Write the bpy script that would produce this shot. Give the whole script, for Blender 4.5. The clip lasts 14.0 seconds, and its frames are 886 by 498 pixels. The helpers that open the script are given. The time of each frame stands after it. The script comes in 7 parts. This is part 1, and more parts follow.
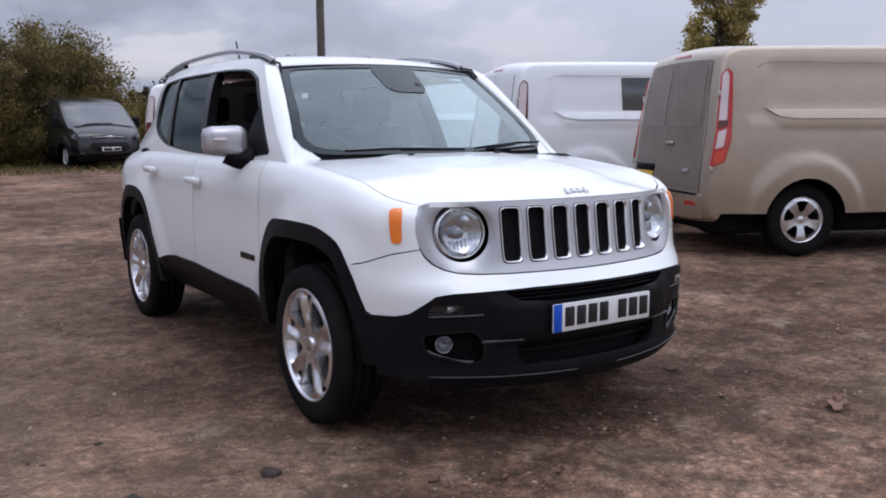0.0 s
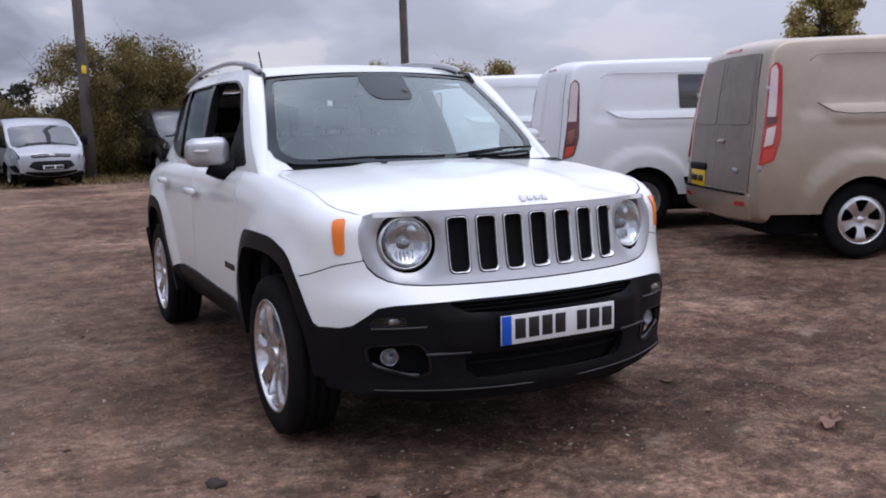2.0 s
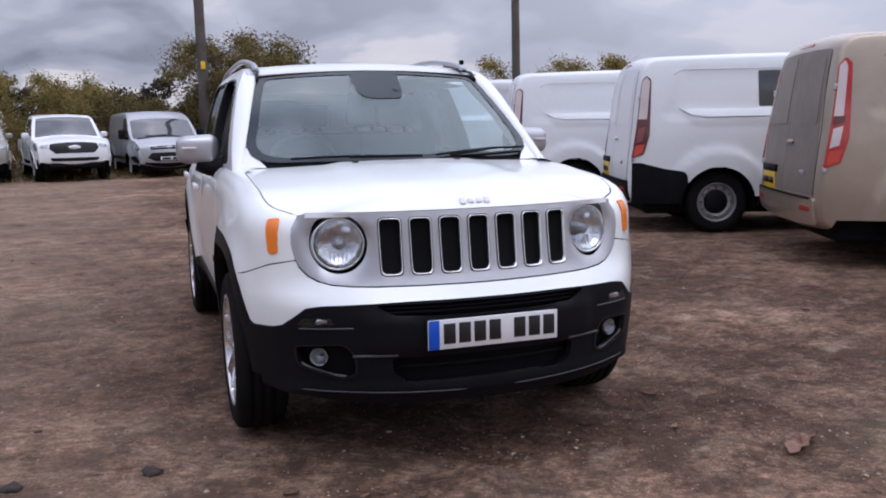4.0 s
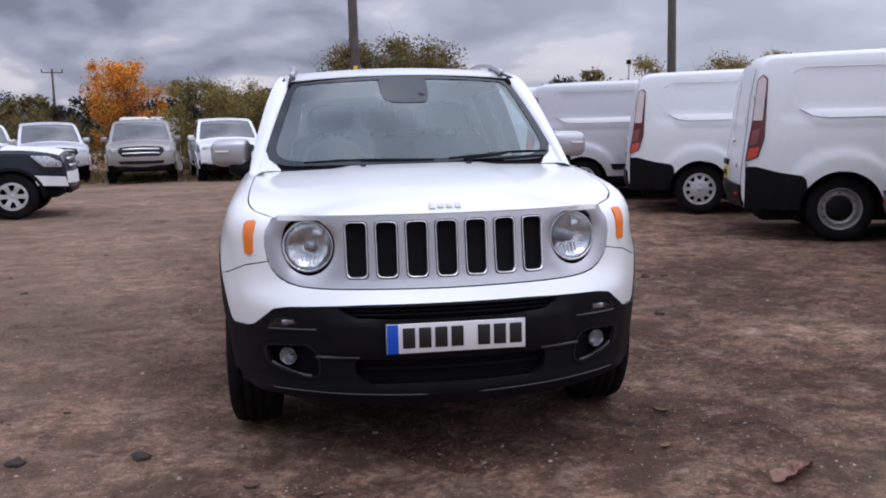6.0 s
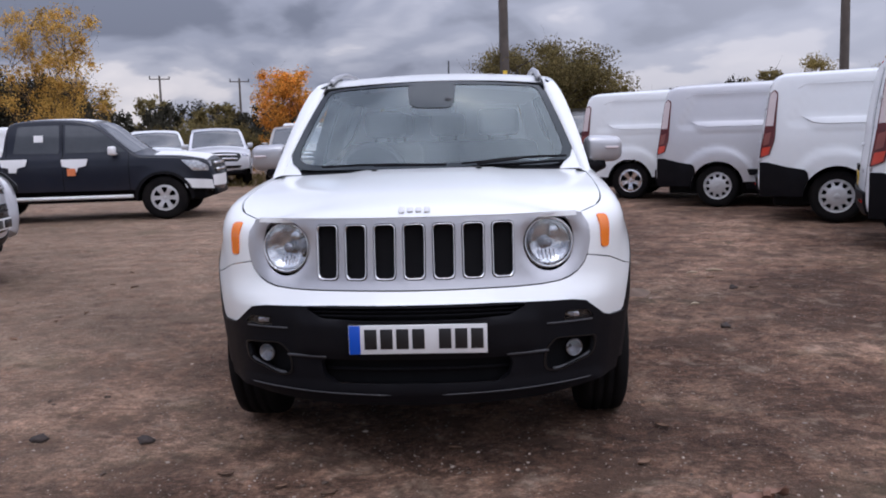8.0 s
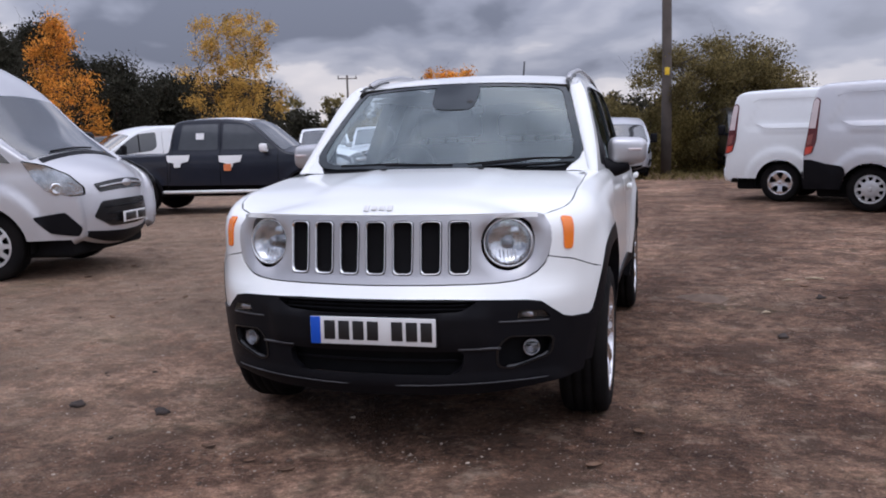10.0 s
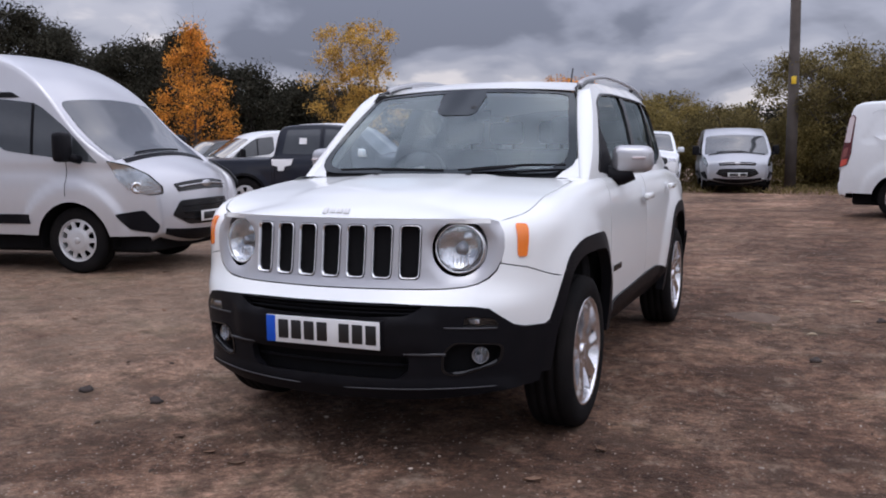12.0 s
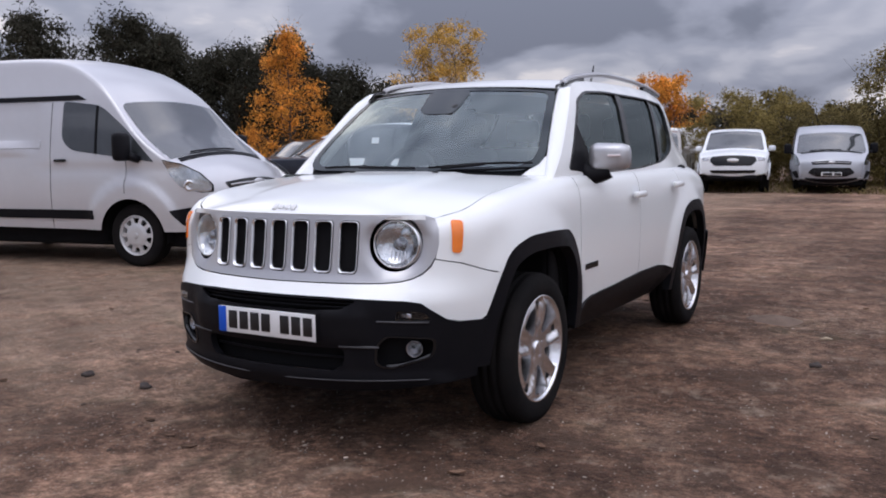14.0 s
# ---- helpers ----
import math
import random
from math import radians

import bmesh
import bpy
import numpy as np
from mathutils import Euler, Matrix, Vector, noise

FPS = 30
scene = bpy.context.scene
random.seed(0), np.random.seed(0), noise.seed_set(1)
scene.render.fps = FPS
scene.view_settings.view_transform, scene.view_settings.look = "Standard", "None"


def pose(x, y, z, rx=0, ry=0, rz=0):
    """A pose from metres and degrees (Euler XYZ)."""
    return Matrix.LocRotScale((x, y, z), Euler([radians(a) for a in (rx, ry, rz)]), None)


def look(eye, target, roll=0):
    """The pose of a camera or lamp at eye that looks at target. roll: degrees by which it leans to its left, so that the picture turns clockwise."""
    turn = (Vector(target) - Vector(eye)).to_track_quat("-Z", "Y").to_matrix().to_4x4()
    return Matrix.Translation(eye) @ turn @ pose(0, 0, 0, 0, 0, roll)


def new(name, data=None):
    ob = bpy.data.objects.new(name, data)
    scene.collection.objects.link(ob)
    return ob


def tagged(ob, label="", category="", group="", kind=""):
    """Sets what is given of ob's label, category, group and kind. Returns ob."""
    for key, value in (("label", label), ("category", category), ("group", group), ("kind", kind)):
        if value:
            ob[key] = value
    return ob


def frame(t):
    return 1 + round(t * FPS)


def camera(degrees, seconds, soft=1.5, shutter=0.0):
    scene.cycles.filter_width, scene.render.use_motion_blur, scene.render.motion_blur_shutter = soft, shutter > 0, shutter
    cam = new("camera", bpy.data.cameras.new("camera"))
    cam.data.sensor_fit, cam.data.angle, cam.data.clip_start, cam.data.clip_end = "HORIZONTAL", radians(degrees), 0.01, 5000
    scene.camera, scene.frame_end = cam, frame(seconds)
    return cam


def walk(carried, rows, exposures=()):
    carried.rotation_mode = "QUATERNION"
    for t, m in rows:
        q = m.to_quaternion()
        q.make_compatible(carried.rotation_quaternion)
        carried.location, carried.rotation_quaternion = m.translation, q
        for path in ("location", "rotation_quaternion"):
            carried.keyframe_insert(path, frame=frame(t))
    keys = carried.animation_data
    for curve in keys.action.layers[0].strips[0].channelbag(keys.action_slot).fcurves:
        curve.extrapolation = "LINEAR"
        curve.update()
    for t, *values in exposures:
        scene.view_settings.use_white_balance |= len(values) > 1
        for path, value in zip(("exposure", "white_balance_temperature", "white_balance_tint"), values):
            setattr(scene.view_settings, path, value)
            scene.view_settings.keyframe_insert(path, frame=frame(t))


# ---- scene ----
cam = camera(53.1, 14.0, 1.9)
PATH = [
    (0.0, -2.411, -2.541, 1.275, -33.22, -8.15, 0.16),
    (0.5, -2.32, -2.577, 1.275, -33.41, -8.39, 1.34),
    (1.0, -2.156, -2.618, 1.278, -31.32, -7.99, 1.89),
    (1.5, -2.005, -2.67, 1.299, -28.83, -7.63, 1.17),
    (2.0, -1.872, -2.771, 1.293, -26.86, -8.0, 1.51),
    (4.5, -0.997, -3.123, 1.309, -16.02, -7.9, 1.14),
    (5.0, -0.811, -3.229, 1.318, -13.16, -7.54, 1.5),
    (5.5, -0.66, -3.223, 1.298, -10.32, -7.22, 1.67),
    (6.0, -0.458, -3.177, 1.299, -7.72, -7.86, 1.36),
    (6.5, -0.286, -3.173, 1.295, -5.36, -8.13, 1.78),
    (7.0, -0.043, -3.247, 1.302, -1.47, -7.96, 1.64),
    (7.5, 0.143, -3.269, 1.295, 1.36, -7.72, 1.57),
    (8.0, 0.309, -3.236, 1.283, 3.35, -7.3, 1.62),
    (8.5, 0.491, -3.201, 1.292, 5.26, -7.56, 1.64),
    (9.0, 0.722, -3.241, 1.289, 8.74, -7.35, 1.89),
    (11.5, 1.729, -3.091, 1.259, 21.96, -6.92, 0.5),
    (12.0, 1.857, -2.985, 1.253, 23.84, -6.48, 0.54),
    (12.5, 2.016, -2.891, 1.258, 25.61, -6.16, -0.16),
    (13.0, 2.222, -2.868, 1.248, 27.0, -5.81, 0.45),
    (13.5, 2.397, -2.832, 1.249, 28.39, -5.85, 0.8),
    (14.0, 2.487, -2.741, 1.24, 30.62, -6.45, 0.67),
]
walk(cam, [(t, pose(x, y, z, 90 + pitch, roll, yaw)) for t, x, y, z, yaw, pitch, roll in PATH], [(0.0, -0.07, 6060, 6.5), (2.0, -0.07, 6080, 8.5), (5.0, -0.06, 6080, 9), (9.0, -0.06, 6120, 8.5), (12.0, -0.07, 6260, 8), (14.0, -0.07, 6280, 8)])

# ---- sky and light ----
world = bpy.data.worlds.new("overcast_sky")
scene.world = world
world.use_nodes = True
SUN_EL, SUN_AZ = 66.0, 178.0


def build_sky():
    nt = world.node_tree
    nt.nodes.clear()
    N, L = nt.nodes.new, nt.links.new

    def math_node(op, a, b=0.0, c=0.0, clamp=False):
        n = N("ShaderNodeMath")
        n.operation, n.use_clamp = op, clamp
        for i, v in enumerate((a, b, c)):
            if isinstance(v, (int, float)):
                n.inputs[i].default_value = v
            else:
                L(v, n.inputs[i])
        return n.outputs[0]

    tc = N("ShaderNodeTexCoord")
    sep = N("ShaderNodeSeparateXYZ")
    L(tc.outputs["Generated"], sep.inputs[0])
    up = math_node("MAXIMUM", sep.outputs[2], 0.0)
    # the cloud deck is a flat layer seen in perspective
    low = math_node("ADD", up, 0.33)
    comb = N("ShaderNodeCombineXYZ")
    L(math_node("DIVIDE", sep.outputs[0], low), comb.inputs[0])
    L(math_node("DIVIDE", sep.outputs[1], low), comb.inputs[1])
    comb.inputs[2].default_value = 3.7

    def clouds(scale, detail, rough, dist):
        n = N("ShaderNodeTexNoise")
        n.inputs["Scale"].default_value = scale
        n.inputs["Detail"].default_value = detail
        n.inputs["Roughness"].default_value = rough
        n.inputs["Distortion"].default_value = dist
        L(comb.outputs[0], n.inputs["Vector"])
        return n.outputs["Fac"]

    mass = clouds(1.75, 3.0, 0.5, 0.35)
    fine = clouds(4.2, 4.0, 0.5, 0.3)
    both = math_node("MULTIPLY_ADD", fine, 0.26, math_node("MULTIPLY", mass, 0.80))
    # thin cloud with bright edges lies low over the skyline, the heavy deck above it
    thin = math_node("SUBTRACT", 1.0, math_node("DIVIDE", up, 0.20), clamp=True)
    both = math_node("MULTIPLY_ADD", thin, 0.10, both)
    # the heaviest cloud stands to the north
    north = math_node("MULTIPLY_ADD", sep.outputs[0], -0.14, math_node("MULTIPLY", sep.outputs[1], 0.99))
    heavy = math_node("DIVIDE", math_node("SUBTRACT", north, 0.89), 0.10, clamp=True)
    both = math_node("MULTIPLY_ADD", heavy, -0.045, both)
    ramp = N("ShaderNodeValToRGB")
    ramp.color_ramp.interpolation = "EASE"
    e = ramp.color_ramp.elements
    e[0].position, e[0].color = 0.47, (0.140, 0.146, 0.190, 1)
    e[1].position, e[1].color = 0.72, (0.66, 0.60, 0.60, 1)
    for at, c in ((0.54, (0.24, 0.245, 0.305, 1)), (0.605, (0.35, 0.345, 0.40, 1)), (0.645, (0.55, 0.51, 0.53, 1))):
        e.new(at).color = c
    L(both, ramp.inputs[0])
    # a veil of even light grey to the east, heavier cloud to the west
    veil = math_node("MULTIPLY_ADD", sep.outputs[0], 1.1, 0.20, clamp=True)
    mix = N("ShaderNodeMixRGB")
    mix.inputs[2].default_value = (0.455, 0.45, 0.52, 1)
    L(math_node("MULTIPLY", veil, 0.85), mix.inputs[0])
    L(ramp.outputs[0], mix.inputs[1])
    # brighter towards the zenith, as an overcast sky is
    lift = N("ShaderNodeVectorMath")
    lift.operation = "SCALE"
    lift.inputs[0].default_value = ZENITH
    L(math_node("POWER", up, 1.3), lift.inputs["Scale"])
    gain = N("ShaderNodeVectorMath")
    gain.operation = "ADD"
    gain.inputs[1].default_value = (1.17, 1.17, 1.18)
    L(lift.outputs[0], gain.inputs[0])
    gain_rgb = N("ShaderNodeVectorMath")
    gain_rgb.operation = "MULTIPLY"
    L(mix.outputs[0], gain_rgb.inputs[0])
    L(gain.outputs[0], gain_rgb.inputs[1])
    air = N("ShaderNodeTexSky")
    air.sky_type, air.sun_disc = "NISHITA", False
    air.sun_elevation, air.sun_rotation = radians(SUN_EL), radians(SUN_AZ)
    air.dust_density = 4.0
    sky_a, sky_b, total, out = N("ShaderNodeBackground"), N("ShaderNodeBackground"), N("ShaderNodeAddShader"), N("ShaderNodeOutputWorld")
    L(air.outputs[0], sky_a.inputs[0])
    sky_a.inputs[1].default_value = 0.006
    L(gain_rgb.outputs[0], sky_b.inputs[0])
    sky_b.inputs[1].default_value = 1.0
    L(sky_a.outputs[0], total.inputs[0])
    L(sky_b.outputs[0], total.inputs[1])
    L(total.outputs[0], out.inputs[0])


ZENITH = (4.75, 4.68, 4.60)
build_sky()
sun = new("sun", bpy.data.lights.new("sun", "SUN"))
sun.data.energy, sun.data.angle, sun.data.color = 0.40, radians(32), (1.0, 0.97, 0.93)
sun.matrix_world = look((0, 0, 0), (-math.sin(radians(SUN_AZ)), -math.cos(radians(SUN_AZ)), -math.tan(radians(SUN_EL))))

# ---- materials ----
def mat(name, color, rough=0.5, metal=0.0, coat=0.0, var=0.12, scale=6.0, bump=0.0, bscale=60.0, spec=0.5, dirt=None, island=0.0):
    m = bpy.data.materials.new(name)
    m.use_nodes = True
    nt = m.node_tree
    N, L = nt.nodes.new, nt.links.new
    b = nt.nodes["Principled BSDF"]
    b.inputs["Metallic"].default_value = metal
    b.inputs["Coat Weight"].default_value = coat
    b.inputs["Coat Roughness"].default_value = 0.04
    b.inputs["Specular IOR Level"].default_value = spec
    tc = N("ShaderNodeTexCoord")
    big, small = N("ShaderNodeTexNoise"), N("ShaderNodeTexNoise")
    for n, s in ((big, scale), (small, scale * 9)):
        n.inputs["Scale"].default_value = s
        n.inputs["Detail"].default_value = 4.0
        L(tc.outputs["Object"], n.inputs["Vector"])
    add = N("ShaderNodeMath")
    add.operation = "MULTIPLY_ADD"
    add.inputs[1].default_value = 0.45
    L(small.outputs["Fac"], add.inputs[0])
    L(big.outputs["Fac"], add.inputs[2])
    ramp = N("ShaderNodeMapRange")
    ramp.inputs["From Min"].default_value, ramp.inputs["From Max"].default_value = 0.45, 1.0
    ramp.inputs["To Min"].default_value, ramp.inputs["To Max"].default_value = 1 - var, 1 + var
    L(add.outputs[0], ramp.inputs["Value"])
    sc = N("ShaderNodeVectorMath")
    sc.operation = "SCALE"
    sc.inputs[0].default_value = color
    val = ramp.outputs[0]
    if island:
        geo, mul = N("ShaderNodeNewGeometry"), N("ShaderNodeMath")
        mr = N("ShaderNodeMapRange")
        mr.inputs["To Min"].default_value, mr.inputs["To Max"].default_value = 1 - island, 1 + island
        L(geo.outputs["Random Per Island"], mr.inputs["Value"])
        mul.operation = "MULTIPLY"
        L(mr.outputs[0], mul.inputs[0])
        L(val, mul.inputs[1])
        val = mul.outputs[0]
    L(val, sc.inputs["Scale"])
    col = sc.outputs[0]
    if dirt:
        dcol, amount = dirt
        dn = N("ShaderNodeTexNoise")
        dn.inputs["Scale"].default_value = 2.3
        dn.inputs["Detail"].default_value = 8.0
        dn.inputs["Roughness"].default_value = 0.7
        L(tc.outputs["Object"], dn.inputs["Vector"])
        dr = N("ShaderNodeMapRange")
        dr.inputs["From Min"].default_value, dr.inputs["From Max"].default_value = 0.45, 0.8
        dr.inputs["To Max"].default_value = amount
        L(dn.outputs["Fac"], dr.inputs["Value"])
        mx = N("ShaderNodeMixRGB")
        mx.inputs[2].default_value = (*dcol, 1)
        L(dr.outputs[0], mx.inputs[0])
        L(col, mx.inputs[1])
        col = mx.outputs[0]
    L(col, b.inputs["Base Color"])
    rr = N("ShaderNodeMapRange")
    rr.inputs["To Min"].default_value, rr.inputs["To Max"].default_value = max(0.02, rough * 0.85), min(1, rough * 1.15)
    L(small.outputs["Fac"], rr.inputs["Value"])
    L(rr.outputs[0], b.inputs["Roughness"])
    if bump:
        bn, bp = N("ShaderNodeTexNoise"), N("ShaderNodeBump")
        bn.inputs["Scale"].default_value = bscale
        bn.inputs["Detail"].default_value = 5.0
        L(tc.outputs["Object"], bn.inputs["Vector"])
        bp.inputs["Strength"].default_value = bump
        bp.inputs["Distance"].default_value = 0.01
        L(bn.outputs["Fac"], bp.inputs["Height"])
        L(bp.outputs[0], b.inputs["Normal"])
    return m


def glass(name, tint, gloss=1.0, rough=0.02, graze=0.9):
    """A thin pane: tinted see-through with the mirror gloss of glass."""
    m = bpy.data.materials.new(name)
    m.use_nodes = True
    nt = m.node_tree
    nt.nodes.clear()
    N, L = nt.nodes.new, nt.links.new
    tr, gl, mix, out, fr = N("ShaderNodeBsdfTransparent"), N("ShaderNodeBsdfGlossy"), N("ShaderNodeMixShader"), N("ShaderNodeOutputMaterial"), N("ShaderNodeLayerWeight")
    tr.inputs[0].default_value = (*tint, 1)
    gl.inputs["Roughness"].default_value = rough
    gl.inputs["Color"].default_value = (0.86, 0.97, 0.97, 1)
    fr.inputs["Blend"].default_value = 0.5
    power, mul = N("ShaderNodeMath"), N("ShaderNodeMath")
    power.operation = "POWER"
    power.inputs[1].default_value = 4.0
    L(fr.outputs["Facing"], power.inputs[0])
    mul.operation, mul.use_clamp = "MULTIPLY_ADD", True
    mul.inputs[1].default_value, mul.inputs[2].default_value = graze, 0.05 * gloss
    L(power.outputs[0], mul.inputs[0])
    L(mul.outputs[0], mix.inputs[0])
    L(tr.outputs[0], mix.inputs[1])
    L(gl.outputs[0], mix.inputs[2])
    L(mix.outputs[0], out.inputs[0])
    return m


def leaf_mat(name, color):
    m = bpy.data.materials.new(name)
    m.use_nodes = True
    nt = m.node_tree
    nt.nodes.clear()
    N, L = nt.nodes.new, nt.links.new
    geo, mr, sc = N("ShaderNodeNewGeometry"), N("ShaderNodeMapRange"), N("ShaderNodeVectorMath")
    tc, nz, mul = N("ShaderNodeTexCoord"), N("ShaderNodeTexNoise"), N("ShaderNodeMath")
    mr.inputs["To Min"].default_value, mr.inputs["To Max"].default_value = 0.45, 1.45
    L(geo.outputs["Random Per Island"], mr.inputs["Value"])
    nz.inputs["Scale"].default_value = 0.9
    L(tc.outputs["Object"], nz.inputs["Vector"])
    mul.operation = "MULTIPLY"
    L(mr.outputs[0], mul.inputs[0])
    nr = N("ShaderNodeMapRange")
    nr.inputs["From Min"].default_value, nr.inputs["From Max"].default_value = 0.3, 0.7
    nr.inputs["To Min"].default_value, nr.inputs["To Max"].default_value = 0.65, 1.3
    L(nz.outputs["Fac"], nr.inputs["Value"])
    L(nr.outputs[0], mul.inputs[1])
    sc.operation = "SCALE"
    sc.inputs[0].default_value = color
    L(mul.outputs[0], sc.inputs["Scale"])
    di, tr, mix, out = N("ShaderNodeBsdfDiffuse"), N("ShaderNodeBsdfTranslucent"), N("ShaderNodeMixShader"), N("ShaderNodeOutputMaterial")
    L(sc.outputs[0], di.inputs[0])
    L(sc.outputs[0], tr.inputs[0])
    mix.inputs[0].default_value = 0.45
    L(di.outputs[0], mix.inputs[1])
    L(tr.outputs[0], mix.inputs[2])
    L(mix.outputs[0], out.inputs[0])
    return m


def ground_material():
    m = bpy.data.materials.new("trodden_earth")
    m.use_nodes = True
    nt = m.node_tree
    N, L = nt.nodes.new, nt.links.new
    b = nt.nodes["Principled BSDF"]
    b.inputs["Roughness"].default_value = 0.9
    b.inputs["Specular IOR Level"].default_value = 0.25
    tc = N("ShaderNodeTexCoord")

    def noise_at(scale, detail=6.0, rough=0.6, stretch=None):
        n = N("ShaderNodeTexNoise")
        n.inputs["Scale"].default_value = scale
        n.inputs["Detail"].default_value = detail
        n.inputs["Roughness"].default_value = rough
        if stretch:
            mp = N("ShaderNodeMapping")
            mp.inputs["Scale"].default_value = stretch
            mp.inputs["Rotation"].default_value = (0, 0, 0.25)
            L(tc.outputs["Object"], mp.inputs["Vector"])
            L(mp.outputs[0], n.inputs["Vector"])
        else:
            L(tc.outputs["Object"], n.inputs["Vector"])
        return n.outputs["Fac"]

    def ramp_of(fac, *stops):
        r = N("ShaderNodeValToRGB")
        e = r.color_ramp.elements
        e[0].position, e[0].color = stops[0][0], (*stops[0][1], 1)
        e[1].position, e[1].color = stops[-1][0], (*stops[-1][1], 1)
        for p, c in stops[1:-1]:
            e.new(p).color = (*c, 1)
        L(fac, r.inputs[0])
        return r.outputs[0]

    def mixed(fac, a, c, kind="MIX"):
        x = N("ShaderNodeMixRGB")
        x.blend_type = kind
        for i, v in ((0, fac), (1, a), (2, c)):
            if isinstance(v, tuple):
                x.inputs[i].default_value = (*v, 1)
            elif isinstance(v, (int, float)):
                x.inputs[i].default_value = v
            else:
                L(v, x.inputs[i])
        return x.outputs[0]

    base = ramp_of(noise_at(0.8, 8.0, 0.62), (0.32, (0.112, 0.063, 0.042)), (0.45, (0.226, 0.134, 0.091)), (0.58, (0.345, 0.222, 0.157)), (0.72, (0.47, 0.328, 0.242)))
    # lump, clod and pit tones put the shading of the relief into the colour
    lumps = ramp_of(noise_at(5.5, 7.0, 0.72), (0.39, (0.47, 0.44, 0.43)), (0.49, (0.94, 0.91, 0.89)), (0.59, (1.42, 1.38, 1.34)))
    col = mixed(0.9, base, lumps, "MULTIPLY")
    clod = ramp_of(noise_at(26, 8.0, 0.78), (0.35, (0.42, 0.40, 0.39)), (0.50, (0.92, 0.91, 0.90)), (0.63, (1.66, 1.63, 1.61)))
    col = mixed(0.9, col, clod, "MULTIPLY")
    grit = ramp_of(noise_at(90, 4.0, 0.7), (0.32, (0.6, 0.59, 0.58)), (0.70, (1.4, 1.4, 1.4)))
    col = mixed(0.7, col, grit, "MULTIPLY")
    flecks = ramp_of(noise_at(48, 5.0, 0.8), (0.58, (0, 0, 0)), (0.68, (0.6, 0.6, 0.6)))
    col = mixed(flecks, col, (0.62, 0.48, 0.37))
    pits = ramp_of(noise_at(17, 7.0, 0.75, (1.0, 1.6, 1.0)), (0.53, (0, 0, 0)), (0.65, (0.5, 0.5, 0.5)))
    col = mixed(pits, col, (0.085, 0.055, 0.038))
    broad = ramp_of(noise_at(0.45, 4.0, 0.6), (0.36, (0.42, 0.40, 0.39)), (0.50, (0.77, 0.76, 0.75)), (0.64, (1.22, 1.21, 1.20)))
    col = mixed(0.9, col, broad, "MULTIPLY")
    # damp dark soil and pale dry crust, in patches with ragged edges
    damp = ramp_of(noise_at(2.1, 9.0, 0.72), (0.50, (0, 0, 0)), (0.60, (0.75, 0.75, 0.75)))
    col = mixed(damp, col, (0.11, 0.068, 0.046))
    crust = ramp_of(noise_at(3.4, 9.0, 0.75), (0.55, (0, 0, 0)), (0.68, (0.55, 0.55, 0.55)))
    col = mixed(crust, col, (0.52, 0.395, 0.295))
    # a drier stretch with pale dead thatch to the west
    sep = N("ShaderNodeSeparateXYZ")
    L(tc.outputs["Object"], sep.inputs[0])
    west = N("ShaderNodeMapRange")
    west.inputs["From Min"].default_value, west.inputs["From Max"].default_value = -0.7, -2.6
    west.inputs["To Max"].default_value = 0.55
    L(sep.outputs[0], west.inputs["Value"])
    thatch = ramp_of(noise_at(3.0, 8.0, 0.7), (0.36, (0.2, 0.2, 0.2)), (0.56, (1, 1, 1)))
    straw = ramp_of(noise_at(60, 5.0, 0.75, (1.0, 2.6, 1.0)), (0.36, (0.135, 0.090, 0.062)), (0.52, (0.37, 0.268, 0.190)), (0.66, (0.63, 0.49, 0.355)))
    col = mixed(mixed(1.0, west.outputs[0], thatch, "MULTIPLY"), col, straw)
    # moss and thin grass in patches
    moss = ramp_of(noise_at(0.9, 7.0, 0.7), (0.56, (0, 0, 0)), (0.74, (0.55, 0.55, 0.55)))
    col = mixed(moss, col, (0.085, 0.088, 0.045))
    # pale chips of stone
    vo = N("ShaderNodeTexVoronoi")
    vo.inputs["Scale"].default_value = 42
    L(tc.outputs["Object"], vo.inputs["Vector"])
    chip = ramp_of(vo.outputs["Distance"], (0.10, (1, 1, 1)), (0.22, (0, 0, 0)))
    pick = ramp_of(vo.outputs["Color"], (0.62, (0, 0, 0)), (0.70, (1, 1, 1)))
    col = mixed(mixed(1.0, chip, pick, "MULTIPLY"), col, (0.56, 0.47, 0.39))
    L(col, b.inputs["Base Color"])
    bp, bp2 = N("ShaderNodeBump"), N("ShaderNodeBump")
    bp.inputs["Strength"].default_value, bp.inputs["Distance"].default_value = 1.0, 0.05
    bp2.inputs["Strength"].default_value, bp2.inputs["Distance"].default_value = 1.0, 0.022
    L(noise_at(9, 7.0, 0.65), bp.inputs["Height"])
    L(noise_at(70, 5.0, 0.7), bp2.inputs["Height"])
    L(bp.outputs[0], bp2.inputs["Normal"])
    L(bp2.outputs[0], b.inputs["Normal"])
    return m


